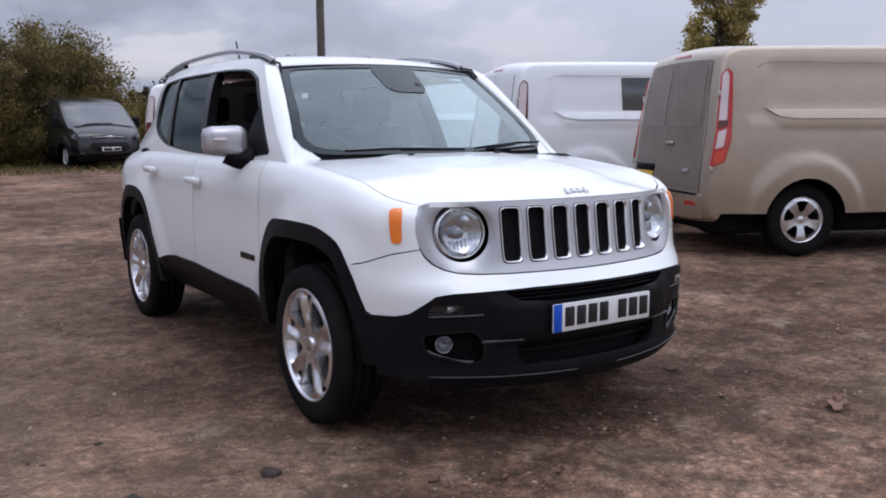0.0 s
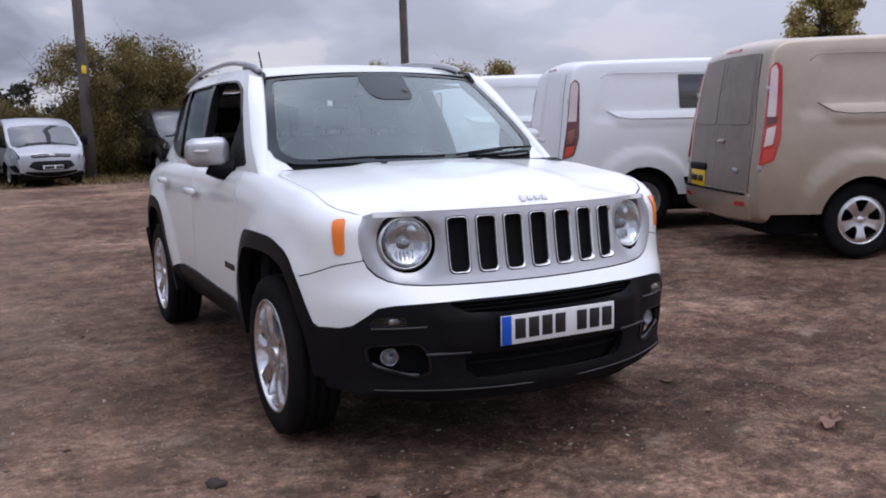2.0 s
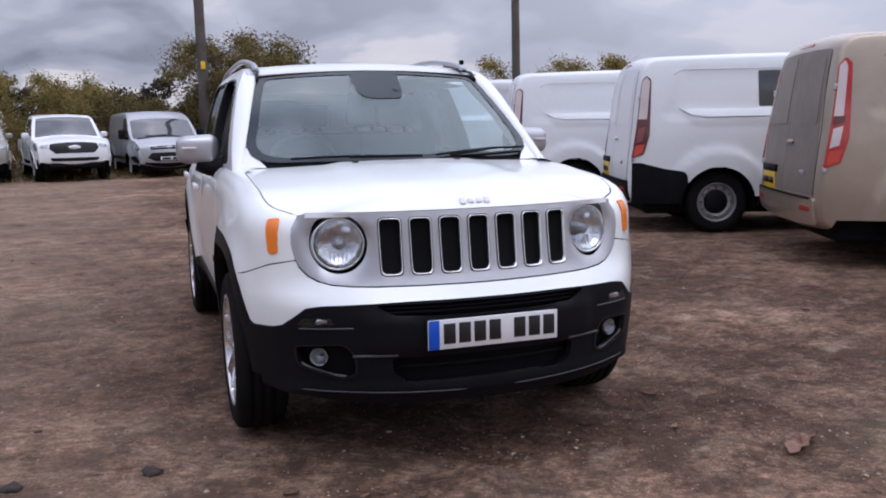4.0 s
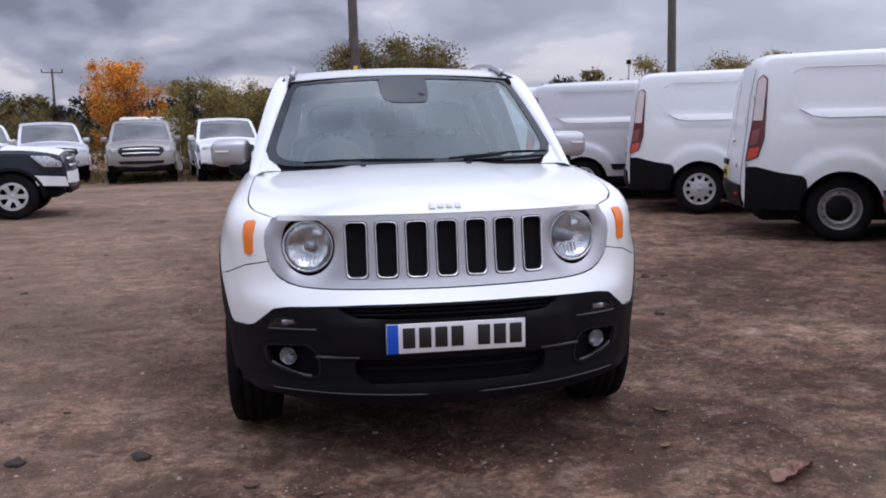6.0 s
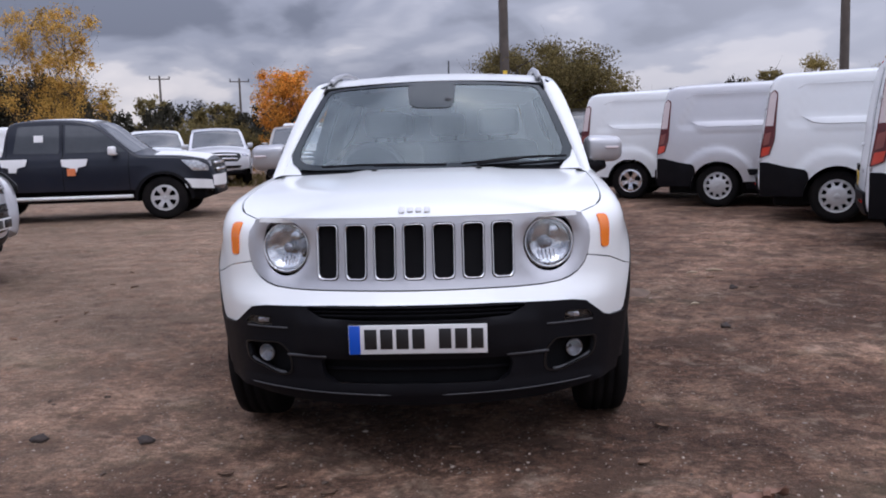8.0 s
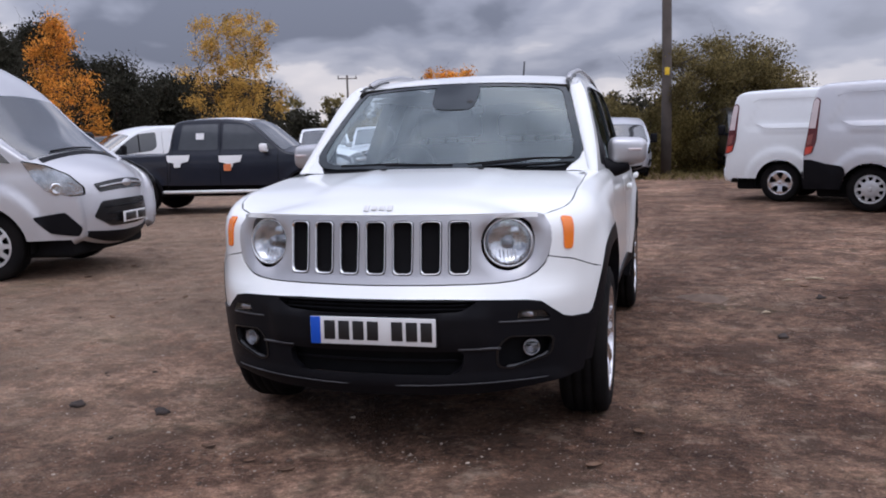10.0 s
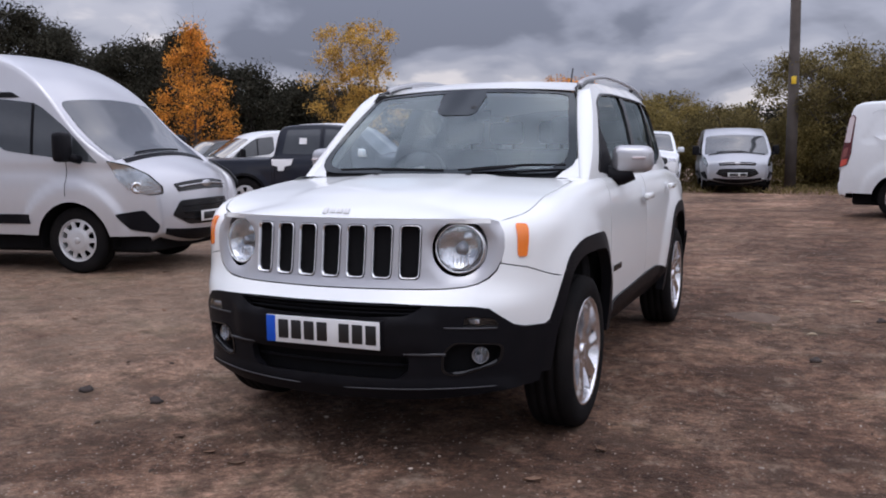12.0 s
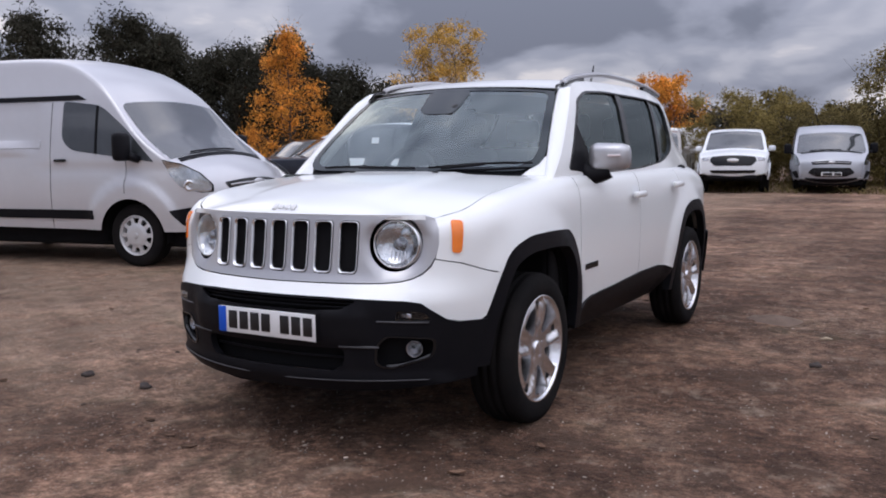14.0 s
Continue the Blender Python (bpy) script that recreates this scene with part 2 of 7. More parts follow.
DIRT = (0.16, 0.12, 0.09)
WHITE = mat("white_paint", (0.82, 0.835, 0.83), 0.30, coat=0.7, var=0.012, scale=1.2)
WHITE_B = mat("white_van_paint", (0.765, 0.785, 0.80), 0.38, coat=0.4, var=0.03, scale=1.5)
TAN = mat("champagne_metallic_paint", (0.42, 0.345, 0.270), 0.34, metal=0.5, coat=0.6, var=0.05, dirt=(DIRT, 0.15))
# Dusty rear-door paint, with the darkness of the shaded side put into its colour
SHADED_DUSTY_TAN = mat("shaded_dusty_champagne_paint", (0.235, 0.195, 0.165), 0.55, metal=0.2, coat=0.15, var=0.15, scale=2.5, dirt=((0.10, 0.08, 0.065), 0.6))
SILVER = mat("silver_metallic_paint", (0.60, 0.60, 0.625), 0.36, metal=0.35, coat=0.6, var=0.03, scale=1.5)
PALE_SILVER = mat("grey_silver_metallic_paint", (0.40, 0.41, 0.44), 0.36, metal=0.4, coat=0.6, var=0.03, scale=1.5)
GREY = mat("warm_grey_metallic_paint", (0.30, 0.28, 0.255), 0.36, metal=0.35, coat=0.6, var=0.04, dirt=(DIRT, 0.15))
NAVY = mat("dark_navy_paint", (0.009, 0.012, 0.022), 0.32, coat=0.35, var=0.1, spec=0.3, dirt=(DIRT, 0.04))
BLACKP = mat("black_paint", (0.016, 0.016, 0.018), 0.3, coat=0.6, var=0.1, dirt=(DIRT, 0.12))
PLASTIC = mat("black_grained_plastic", (0.0075, 0.0075, 0.0095), 0.46, var=0.15, spec=0.09, bump=0.1, bscale=400, dirt=(DIRT, 0.03))
GLOSSB = mat("gloss_black_plastic", (0.008, 0.008, 0.009), 0.25, var=0.1, spec=0.35)
FRIT = mat("black_printed_glass", (0.008, 0.008, 0.009), 0.05, var=0.1, spec=0.55)
FRIT.node_tree.nodes["Principled BSDF"].inputs["Specular Tint"].default_value = (0.80, 0.95, 1.0, 1)
# Black linings; the same black paints shade into recesses, rim barrels and underbodies
VOID = mat("shade_black_lining", (0.008, 0.008, 0.009), 0.9, var=0.2, spec=0.1)
RUBBER = mat("tyre_rubber", (0.0105, 0.010, 0.0105), 0.85, var=0.2, spec=0.06, bump=0.2, bscale=150, dirt=(DIRT, 0.05))
ALLOY = mat("bright_alloy", (0.74, 0.74, 0.76), 0.24, metal=0.95, var=0.02, dirt=(DIRT, 0.04))
DULLALLOY = mat("silver_wheel_paint", (0.60, 0.60, 0.61), 0.35, metal=0.4, var=0.06, dirt=(DIRT, 0.1))
# Bumper plastic in lighter grey: the highlights along lips and ledges are painted in
LIP_LIGHT = mat("highlight_grey_plastic", (0.050, 0.050, 0.055), 0.42, var=0.25, spec=0.4)
CHROME = mat("chrome", (0.75, 0.75, 0.76), 0.08, metal=1.0, var=0.03)
GRILLE = mat("satin_silver_panel", (0.47, 0.47, 0.49), 0.34, metal=0.6, var=0.03)
SATIN = mat("satin_silver_cap", (0.50, 0.50, 0.52), 0.30, metal=0.6, var=0.03)
ORANGE = mat("amber_lens", (0.85, 0.20, 0.01), 0.2, coat=0.5, var=0.06)
RED = mat("red_lens", (0.42, 0.018, 0.015), 0.15, coat=0.6, var=0.1)
CLEAR = mat("clear_lamp_lens", (0.62, 0.53, 0.53), 0.12, coat=0.6, var=0.08)
REFLECT = mat("lamp_reflector", (0.62, 0.63, 0.65), 0.05, metal=1.0, var=0.25, scale=20, bump=0.22, bscale=45)
DIMREF = mat("dim_lamp_reflector", (0.34, 0.34, 0.36), 0.15, metal=1.0, var=0.3, scale=30, bump=0.9, bscale=60)
PLATE = mat("plate_white", (0.72, 0.72, 0.72), 0.35, var=0.04)
PLATEY = mat("plate_yellow", (0.75, 0.50, 0.02), 0.35, var=0.04)
BLUE = mat("plate_blue", (0.005, 0.08, 0.52), 0.35, var=0.04)
INK = mat("black_ink", (0.012, 0.012, 0.013), 0.4, var=0.05)
CLOTH = mat("dark_seat_fabric", (0.026, 0.026, 0.028), 0.9, spec=0.08, var=0.2, bump=0.3, bscale=300)
TRIMG = mat("grey_headliner", (0.35, 0.345, 0.33), 0.9, var=0.05)
PAPER = mat("white_protective_film", (0.80, 0.80, 0.80), 0.5, var=0.05)
STICK_O = mat("orange_sticker", (0.75, 0.22, 0.08), 0.5, var=0.1)
POLE = mat("weathered_pole_timber", (0.10, 0.085, 0.075), 0.85, var=0.25, scale=3, bump=0.5, bscale=30)
BARK = mat("bark", (0.07, 0.055, 0.045), 0.9, var=0.3, bump=0.6, bscale=25)
L_GREEN = leaf_mat("olive_leaves", (0.195, 0.158, 0.070))
MIDSILVER = mat("mid_silver_metallic_paint", (0.56, 0.56, 0.585), 0.30, metal=0.35, coat=0.6, var=0.03, scale=1.5)
L_OLIVE = leaf_mat("yellowing_leaves", (0.27, 0.212, 0.080))
L_LIME = leaf_mat("yellow_green_leaves", (0.40, 0.34, 0.14))
L_ORANGE = leaf_mat("orange_autumn_leaves", (0.72, 0.34, 0.07))
L_YELLOW = leaf_mat("yellow_autumn_leaves", (0.56, 0.36, 0.10))
L_PINE = leaf_mat("dark_pine_needles", (0.058, 0.056, 0.042))
RAIL = mat("satin_grey_rail", (0.48, 0.48, 0.50), 0.32, metal=0.7, var=0.03)
GLASS_W = glass("windscreen_glass", (0.76, 0.86, 0.88), 2.7)
GLASS_S = glass("side_glass", (0.76, 0.86, 0.87), 1.5, graze=0.55)
GLASS_T = glass("tinted_glass", (0.09, 0.095, 0.10), 1.3, graze=0.45)
GLASS_L = glass("lamp_cover", (0.92, 0.93, 0.94), 1.0)
GROUND = ground_material()

# ---- mesh kit ----
from mathutils import geometry


def part(name, bm, material, parent=None, label="", smooth=True, keep=True):
    """Links a bmesh as one mesh object under its thing."""
    me = bpy.data.meshes.new(name)
    if smooth:
        for f in bm.faces:
            f.smooth = True
    bm.to_mesh(me)
    bm.free()
    me.materials.append(material)
    ob = new(name, me)
    if parent is not None:
        ob.parent = parent
    if label:
        tagged(ob, label)
    return ob


def thing(name, label, category, m=None, group="", kind=""):
    ob = tagged(new(name), label, category, group, kind)
    if m is not None:
        ob.matrix_world = m
    return ob


class curve:
    """A smooth curve through a table of values (monotone cubic)."""

    def __init__(self, *pairs):
        self.x = np.array([p[0] for p in pairs], float)
        self.y = np.array([p[1] for p in pairs], float)
        h, d = np.diff(self.x), np.diff(self.y) / np.diff(self.x)
        m = np.zeros(len(self.x))
        for i in range(1, len(m) - 1):
            if d[i - 1] * d[i] > 0:
                w1, w2 = 2 * h[i] + h[i - 1], h[i] + 2 * h[i - 1]
                m[i] = (w1 + w2) / (w1 / d[i - 1] + w2 / d[i])
        m[0], m[-1] = d[0], d[-1]
        self.m = m

    def __call__(self, v):
        v = min(max(v, self.x[0]), self.x[-1])
        i = min(max(int(np.searchsorted(self.x, v)) - 1, 0), len(self.x) - 2)
        h = self.x[i + 1] - self.x[i]
        t = (v - self.x[i]) / h
        return float((1 + 2 * t) * (1 - t) ** 2 * self.y[i] + t * (1 - t) ** 2 * h * self.m[i] + t * t * (3 - 2 * t) * self.y[i + 1] + t * t * (t - 1) * h * self.m[i + 1])


def sstep(a, b, v):
    t = min(max((v - a) / (b - a), 0.0), 1.0)
    return t * t * (3 - 2 * t)


def rounded(pts, r, n=5):
    """A polygon with its corners rounded; r is one radius or one per corner."""
    out, k = [], len(pts)
    for i in range(k):
        p, a, b = Vector(pts[i]), Vector(pts[i - 1]), Vector(pts[(i + 1) % k])
        rad = r[i] if isinstance(r, (list, tuple)) else r
        u, v = a - p, b - p
        d = min(rad, u.length * 0.48, v.length * 0.48)
        if d < 1e-4:
            out.append(tuple(p))
            continue
        s, e = p + u.normalized() * d, p + v.normalized() * d
        for j in range(n + 1):
            t = j / n
            out.append(tuple(s * (1 - t) ** 2 + p * 2 * t * (1 - t) + e * t * t))
    return out


def spline(pts, n=6, closed=False):
    """Catmull-Rom points through pts."""
    k, out = len(pts), []
    P = [Vector(p) for p in pts]
    for i in range(k if closed else k - 1):
        a = P[i - 1] if closed or i else P[i] * 2 - P[i + 1]
        b, c = P[i], P[(i + 1) % k]
        d = P[(i + 2) % k] if closed or i < k - 2 else c * 2 - b
        for j in range(n):
            t = j / n
            out.append(tuple(0.5 * (2 * b + (c - a) * t + (2 * a - 5 * b + 4 * c - d) * t * t + (3 * b - a - 3 * c + d) * t ** 3)))
    if not closed:
        out.append(tuple(P[-1]))
    return out


def within(poly, q):
    """Which of the points q lie inside the polygon."""
    x, y = q[:, 0], q[:, 1]
    hit = np.zeros(len(q), bool)
    a = np.array(poly, float)
    b = np.roll(a, -1, 0)
    for (x0, y0), (x1, y1) in zip(a, b):
        if y0 == y1:
            continue
        c = ((y0 > y) != (y1 > y)) & (x < (x1 - x0) * (y - y0) / (y1 - y0) + x0)
        hit ^= c
    return hit


def dense(poly, step):
    out = []
    for i in range(len(poly)):
        a, b = np.array(poly[i], float), np.array(poly[(i + 1) % len(poly)], float)
        n = max(1, int(math.ceil(np.linalg.norm(b - a) / step)))
        out += [tuple(a + (b - a) * j / n) for j in range(n)]
    return out


def sheet(outline, fn, step=0.04, holes=(), thick=0.012, flip=False, both=False):
    """A curved panel: a flat outline with holes, meshed finely and laid on the surface fn(u, v), with turned-in edges."""
    loops = [dense(p, step) for p in (outline, *holes)]
    verts, edges = [], []
    for lp in loops:
        k = len(verts)
        verts += lp
        edges += [(k + i, k + (i + 1) % len(lp)) for i in range(len(lp))]
    rim = np.array(verts)
    lo, hi = rim.min(0), rim.max(0)
    nu, nv = max(2, int((hi[0] - lo[0]) / step)), max(2, int((hi[1] - lo[1]) / step))
    gu, gv = np.meshgrid(np.linspace(lo[0], hi[0], nu + 1), np.linspace(lo[1], hi[1], nv + 1))
    q = np.stack([gu.ravel(), gv.ravel()], 1)
    ok = within(outline, q)
    for h in holes:
        ok &= ~within(h, q)
    q = q[ok]
    if len(q):
        far = np.array([((rim - p) ** 2).sum(1).min() for p in q]) > (0.5 * step) ** 2
        q = q[far]
    verts = [Vector(v) for v in verts] + [Vector(p) for p in q]
    cv, _, cf, _, _, _ = geometry.delaunay_2d_cdt(verts, edges, [], 0, 1e-6)
    cen = np.array([[sum(cv[i][0] for i in f) / 3, sum(cv[i][1] for i in f) / 3] for f in cf])
    ok = within(outline, cen)
    for h in holes:
        ok &= ~within(h, cen)
    bm = bmesh.new()
    used = {}
    for f, keep in zip(cf, ok):
        (ax, ay), (bx, by), (cx, cy) = (cv[i][:2] for i in f)
        flat = abs((bx - ax) * (cy - ay) - (cx - ax) * (by - ay))
        if not keep or flat < 0.01 * max((bx - ax) ** 2 + (by - ay) ** 2, (cx - bx) ** 2 + (cy - by) ** 2, (cx - ax) ** 2 + (cy - ay) ** 2):
            continue
        vs = []
        for i in (reversed(f) if flip else f):
            if i not in used:
                used[i] = bm.verts.new(fn(cv[i][0], cv[i][1]))
            vs.append(used[i])
        try:
            bm.faces.new(vs)
        except ValueError:
            pass
    bm.normal_update()
    if thick:
        turn_in(bm, thick)
    return bm


def turn_in(bm, thick):
    ring = [e for e in bm.edges if e.is_boundary]
    inner = {}
    for e in ring:
        for v in e.verts:
            if v not in inner:
                inner[v] = bm.verts.new(v.co - v.normal * thick)
    for e in ring:
        f = e.link_faces[0]
        a, b = e.verts
        for lp in f.loops:
            if lp.edge == e:
                a, b = lp.vert, lp.link_loop_next.vert
        bm.faces.new((b, a, inner[a], inner[b]))
        e.smooth = False
    bm.normal_update()


def lathe(profile, n=40, axis="Y", bm=None, at=(0, 0, 0), closed=False):
    """A turned body; profile rows of (along the axis, radius)."""
    bm = bm or bmesh.new()
    rows = []
    for h, r in profile:
        row = []
        for i in range(n):
            a = 2 * math.pi * i / n
            p = (r * math.cos(a), h, r * math.sin(a)) if axis == "Y" else (r * math.cos(a), r * math.sin(a), h) if axis == "Z" else (h, r * math.cos(a), r * math.sin(a))
            row.append(bm.verts.new((p[0] + at[0], p[1] + at[1], p[2] + at[2])))
        rows.append(row)
    pairs = list(zip(rows, rows[1:])) + ([(rows[-1], rows[0])] if closed else [])
    for a, b in pairs:
        for i in range(n):
            bm.faces.new((a[i], a[(i + 1) % n], b[(i + 1) % n], b[i]))
    return bm


def tube(points, r, n=8, bm=None, caps=True):
    """A round bar along points; r one radius or one per point."""
    bm = bm or bmesh.new()
    P = [Vector(p) for p in points]
    rows, side = [], None
    for i, p in enumerate(P):
        d = (P[min(i + 1, len(P) - 1)] - P[max(i - 1, 0)]).normalized()
        if side is None:
            side = d.orthogonal().normalized()
        side = (side - d * side.dot(d)).normalized()
        up = d.cross(side)
        rad = r[i] if isinstance(r, (list, tuple)) else r
        rows.append([bm.verts.new(p + (side * math.cos(2 * math.pi * k / n) + up * math.sin(2 * math.pi * k / n)) * rad) for k in range(n)])
    for a, b in zip(rows, rows[1:]):
        for k in range(n):
            bm.faces.new((a[k], a[(k + 1) % n], b[(k + 1) % n], b[k]))
    if caps:
        bm.faces.new(list(reversed(rows[0])))
        bm.faces.new(rows[-1])
    return bm


def block(size, at=(0, 0, 0), bevel=0.01, bm=None, m=None, seg=2):
    """A box with bevelled edges."""
    b2 = bmesh.new()
    bmesh.ops.create_cube(b2, size=1.0)
    bmesh.ops.scale(b2, vec=size, verts=b2.verts)
    if bevel:
        bmesh.ops.bevel(b2, geom=list(b2.edges), offset=min(bevel, min(size) * 0.45), segments=seg, affect="EDGES", profile=0.5)
    bmesh.ops.translate(b2, vec=at, verts=b2.verts)
    if m is not None:
        bmesh.ops.transform(b2, matrix=m, verts=b2.verts)
    if bm is None:
        return b2
    join(bm, b2)
    return bm


def join(bm, other):
    mp = {v: bm.verts.new(v.co) for v in other.verts}
    for f in other.faces:
        try:
            bm.faces.new([mp[v] for v in f.verts])
        except ValueError:
            pass
    other.free()
    return bm


def rows_mesh(rows, closed=False, bm=None, flip=False):
    """A skin over rows of points."""
    bm = bm or bmesh.new()
    V = [[bm.verts.new(p) for p in row] for row in rows]
    for a, b in zip(V, V[1:]):
        n = len(a)
        for i in range(n if closed else n - 1):
            q = (a[i], a[(i + 1) % n], b[(i + 1) % n], b[i])
            try:
                bm.faces.new(tuple(reversed(q)) if flip else q)
            except ValueError:
                pass
    return bm


# ---- ground ----
def build_ground():
    def axis(lo, hi, far):
        c = list(np.arange(lo, hi + 1e-6, 0.07))
        a, b, st = [], [], 0.07
        p, q = lo, hi
        while q < far:
            st *= 1.16
            p, q = p - st, q + st
            a.append(p)
            b.append(q)
        return a[::-1] + c + b

    xs, ys = axis(-5.0, 6.0, 1500), axis(-4.0, 7.0, 1500)
    X, Y = np.meshgrid(xs, ys)
    verts = []
    for x, y in zip(X.ravel(), Y.ravel()):
        r = math.hypot(x, y)
        z = 0.0
        if r < 60:
            k = 1 - sstep(30, 60, r)
            z = k * (0.018 * noise.noise((x * 0.55, y * 0.55, 0)) + 0.012 * noise.noise((x * 1.7 + 5, y * 2.4, 3)))
            if r < 14:
                z += (1 - sstep(9, 14, r)) * (0.012 * noise.noise((x * 5, y * 6, 1)) + 0.006 * noise.noise((x * 12, y * 12, 7)))
        verts.append((x, y, z - 0.006))
    nx, ny = len(xs), len(ys)
    faces = [(j * nx + i, j * nx + i + 1, (j + 1) * nx + i + 1, (j + 1) * nx + i) for j in range(ny - 1) for i in range(nx - 1)]
    me = bpy.data.meshes.new("ground")
    me.from_pydata(verts, [], faces)
    me.polygons.foreach_set("use_smooth", [True] * len(faces))
    me.materials.append(GROUND)
    return tagged(new("ground", me), "bare brown trodden earth with stone chips and moss", "ground", kind="structure")


build_ground()

# ---- stones and leaves on the ground ----
def ground_z(x, y):
    r = math.hypot(x, y)
    k = 1 - sstep(30, 60, r)
    z = k * (0.018 * noise.noise((x * 0.55, y * 0.55, 0)) + 0.012 * noise.noise((x * 1.7 + 5, y * 2.4, 3)))
    z += (1 - sstep(9, 14, r)) * (0.012 * noise.noise((x * 5, y * 6, 1)) + 0.006 * noise.noise((x * 12, y * 12, 7)))
    return z - 0.006


def build_litter():
    rng = np.random.default_rng(5)
    ico = bmesh.new()
    bmesh.ops.create_icosphere(ico, subdivisions=1, radius=1.0)
    iv = np.array([v.co[:] for v in ico.verts])
    fi = [[v.index for v in f.verts] for f in ico.faces]
    ico.free()
    for name, label, count, lo, hi, material in (("gravel", "scattered pale stone chips on the earth", 7000, 0.0025, 0.010, STONE), ("soil_clods", "scattered dark clods of soil", 1500, 0.004, 0.016, CLOD)):
        verts, faces = [], []
        for _ in range(count):
            d = 1.0 + 9 * rng.random() ** 1.3
            a = rng.random() * 2 * math.pi
            x, y = 0.2 + d * math.cos(a), -1.0 + d * math.sin(a)
            s = lo + (hi - lo) * rng.random() ** 5
            k = len(verts)
            sc = s * (0.4 + 1.1 * rng.random(3)) * (1, 1, 0.5)
            z = ground_z(x, y)
            for v in iv * (0.6 + 0.7 * rng.random((len(iv), 1))):
                verts.append((x + v[0] * sc[0], y + v[1] * sc[1], z + 0.12 * s + v[2] * sc[2]))
            faces += [[k + i for i in f] for f in fi]
        me = bpy.data.meshes.new(name)
        me.from_pydata(verts, [], faces)
        me.materials.append(material)
        tagged(new(name, me), label, name.replace("_", " "), kind="stuff")
    # fallen leaves
    verts, faces = [], []
    for _ in range(110):
        x, y = rng.uniform(-5, 6), rng.uniform(-3, 7)
        s, a = 0.015 + 0.025 * rng.random(), rng.random() * 6.28
        z = ground_z(x, y) + 0.006
        k = len(verts)
        for j in range(7):
            t = j / 6
            w = 0.45 * math.sin(math.pi * t) ** 0.7
            for sd in (-1, 0, 1):
                u, v = (t - 0.5) * 2 * s, sd * w * s
                verts.append((x + u * math.cos(a) - v * math.sin(a), y + u * math.sin(a) + v * math.cos(a), z + 0.25 * s * abs(sd) + 0.3 * s * (t - 0.5) ** 2))
        for j in range(6):
            for m in (0, 1):
                faces.append((k + j * 3 + m, k + j * 3 + 3 + m, k + j * 3 + 4 + m, k + j * 3 + 1 + m))
    me = bpy.data.meshes.new("leaf_litter")
    me.from_pydata(verts, [], faces)
    me.materials.append(DRYLEAF)
    tagged(new("leaf_litter", me), "curled brown fallen leaves on the earth", "fallen leaves", kind="stuff")
    # a larger torn leaf, a dark stone and bits of stick that stand out
    for x, y, w, mtl, lab, cat in ((1.16, -0.30, 0.085, RUSSET, "large curled russet leaf lying on earth", "leaf"), (1.25, -0.25, 0.055, RUSSET, "torn russet leaf lying on earth", "leaf")):
        bm = bmesh.new()
        rows = []
        for i in range(9):
            t = i / 8
            wd = w * 0.5 * math.sin(math.pi * min(0.97, t + 0.04)) ** 0.6 * (1 + 0.25 * math.sin(i * 2.4))
            rows.append([((t - 0.5) * w * 1.9, wd * q, 0.012 + 0.02 * abs(q) * (0.5 + t) + 0.012 * math.sin(5 * t + q)) for q in (-1, -0.5, 0, 0.5, 1)])
        rows_mesh(rows, False, bm)
        ob = part("leaf", bm, mtl)
        ob.matrix_world = pose(x, y, ground_z(x, y), 0, 0, 25)
        tagged(ob, lab, cat)
    for x, y, s in ((-1.73, 0.43, 0.036), (-1.24, 0.41, 0.032), (1.79, 2.55, 0.034), (2.19, 3.90, 0.036)):
        bm = bmesh.new()
        bmesh.ops.create_icosphere(bm, subdivisions=2, radius=s)
        for v in bm.verts:
            v.co *= 1 + 0.8 * noise.noise(v.co * 55 + Vector((x, y, 0)))
            v.co.z *= 0.55
        ob = part("stone", bm, LUMP)
        ob.matrix_world = pose(x, y, ground_z(x, y) + s * 0.15)
        tagged(ob, "small dark lump of stone lying on earth", "stone")
    # a low heap of dark soil beside the car, and pale splinters of wood
    heap = []
    for j in range(9):
        r = 0.20 * (1 - j / 8)
        heap.append([(1.335 + r * 1.25 * math.cos(a) * (1 + 0.2 * math.sin(3 * a)), 3.83 + r * math.sin(a), ground_z(1.335, 3.83) - 0.02 + 0.06 * math.sin(math.pi / 2 * j / 8) + 0.012 * noise.noise((a * 2, j, 4))) for a in np.linspace(0, 2 * math.pi, 25)[:-1]])
    tagged(part("soil_mound", rows_mesh(heap, True), CLOD), "low mound of dark soil on trodden earth", "mound")
    for x, y, ln, deg in ((2.05, 4.76, 0.10, 12), (2.27, 4.85, 0.15, -6), (1.75, 3.28, 0.07, 30)):
        bm = tube([(-ln / 2, 0, 0.008), (0, 0.006, 0.014), (ln / 2, 0, 0.007)], [0.006, 0.010, 0.005], 6)
        ob = part("wood_splinter", bm, SPLINTER)
        ob.matrix_world = pose(x, y, ground_z(x, y), 0, 0, deg)
        tagged(ob, "pale splinter of wood lying on earth", "wood splinter")


SPLINTER = mat("pale_split_wood", (0.50, 0.40, 0.28), 0.8, var=0.3, scale=20)
STONE = mat("pale_stone", (0.40, 0.32, 0.26), 0.9, var=0.3, island=0.4)
CLOD = mat("dark_soil_clod", (0.10, 0.068, 0.050), 0.95, var=0.3, island=0.4)
LUMP = mat("dark_stone", (0.045, 0.033, 0.028), 0.9, var=0.3, bump=0.5, bscale=60)
RUSSET = mat("russet_leaf", (0.20, 0.105, 0.070), 0.75, var=0.3, scale=30)
DRYLEAF = mat("dry_brown_leaf", (0.165, 0.095, 0.058), 0.8, var=0.3, island=0.45)
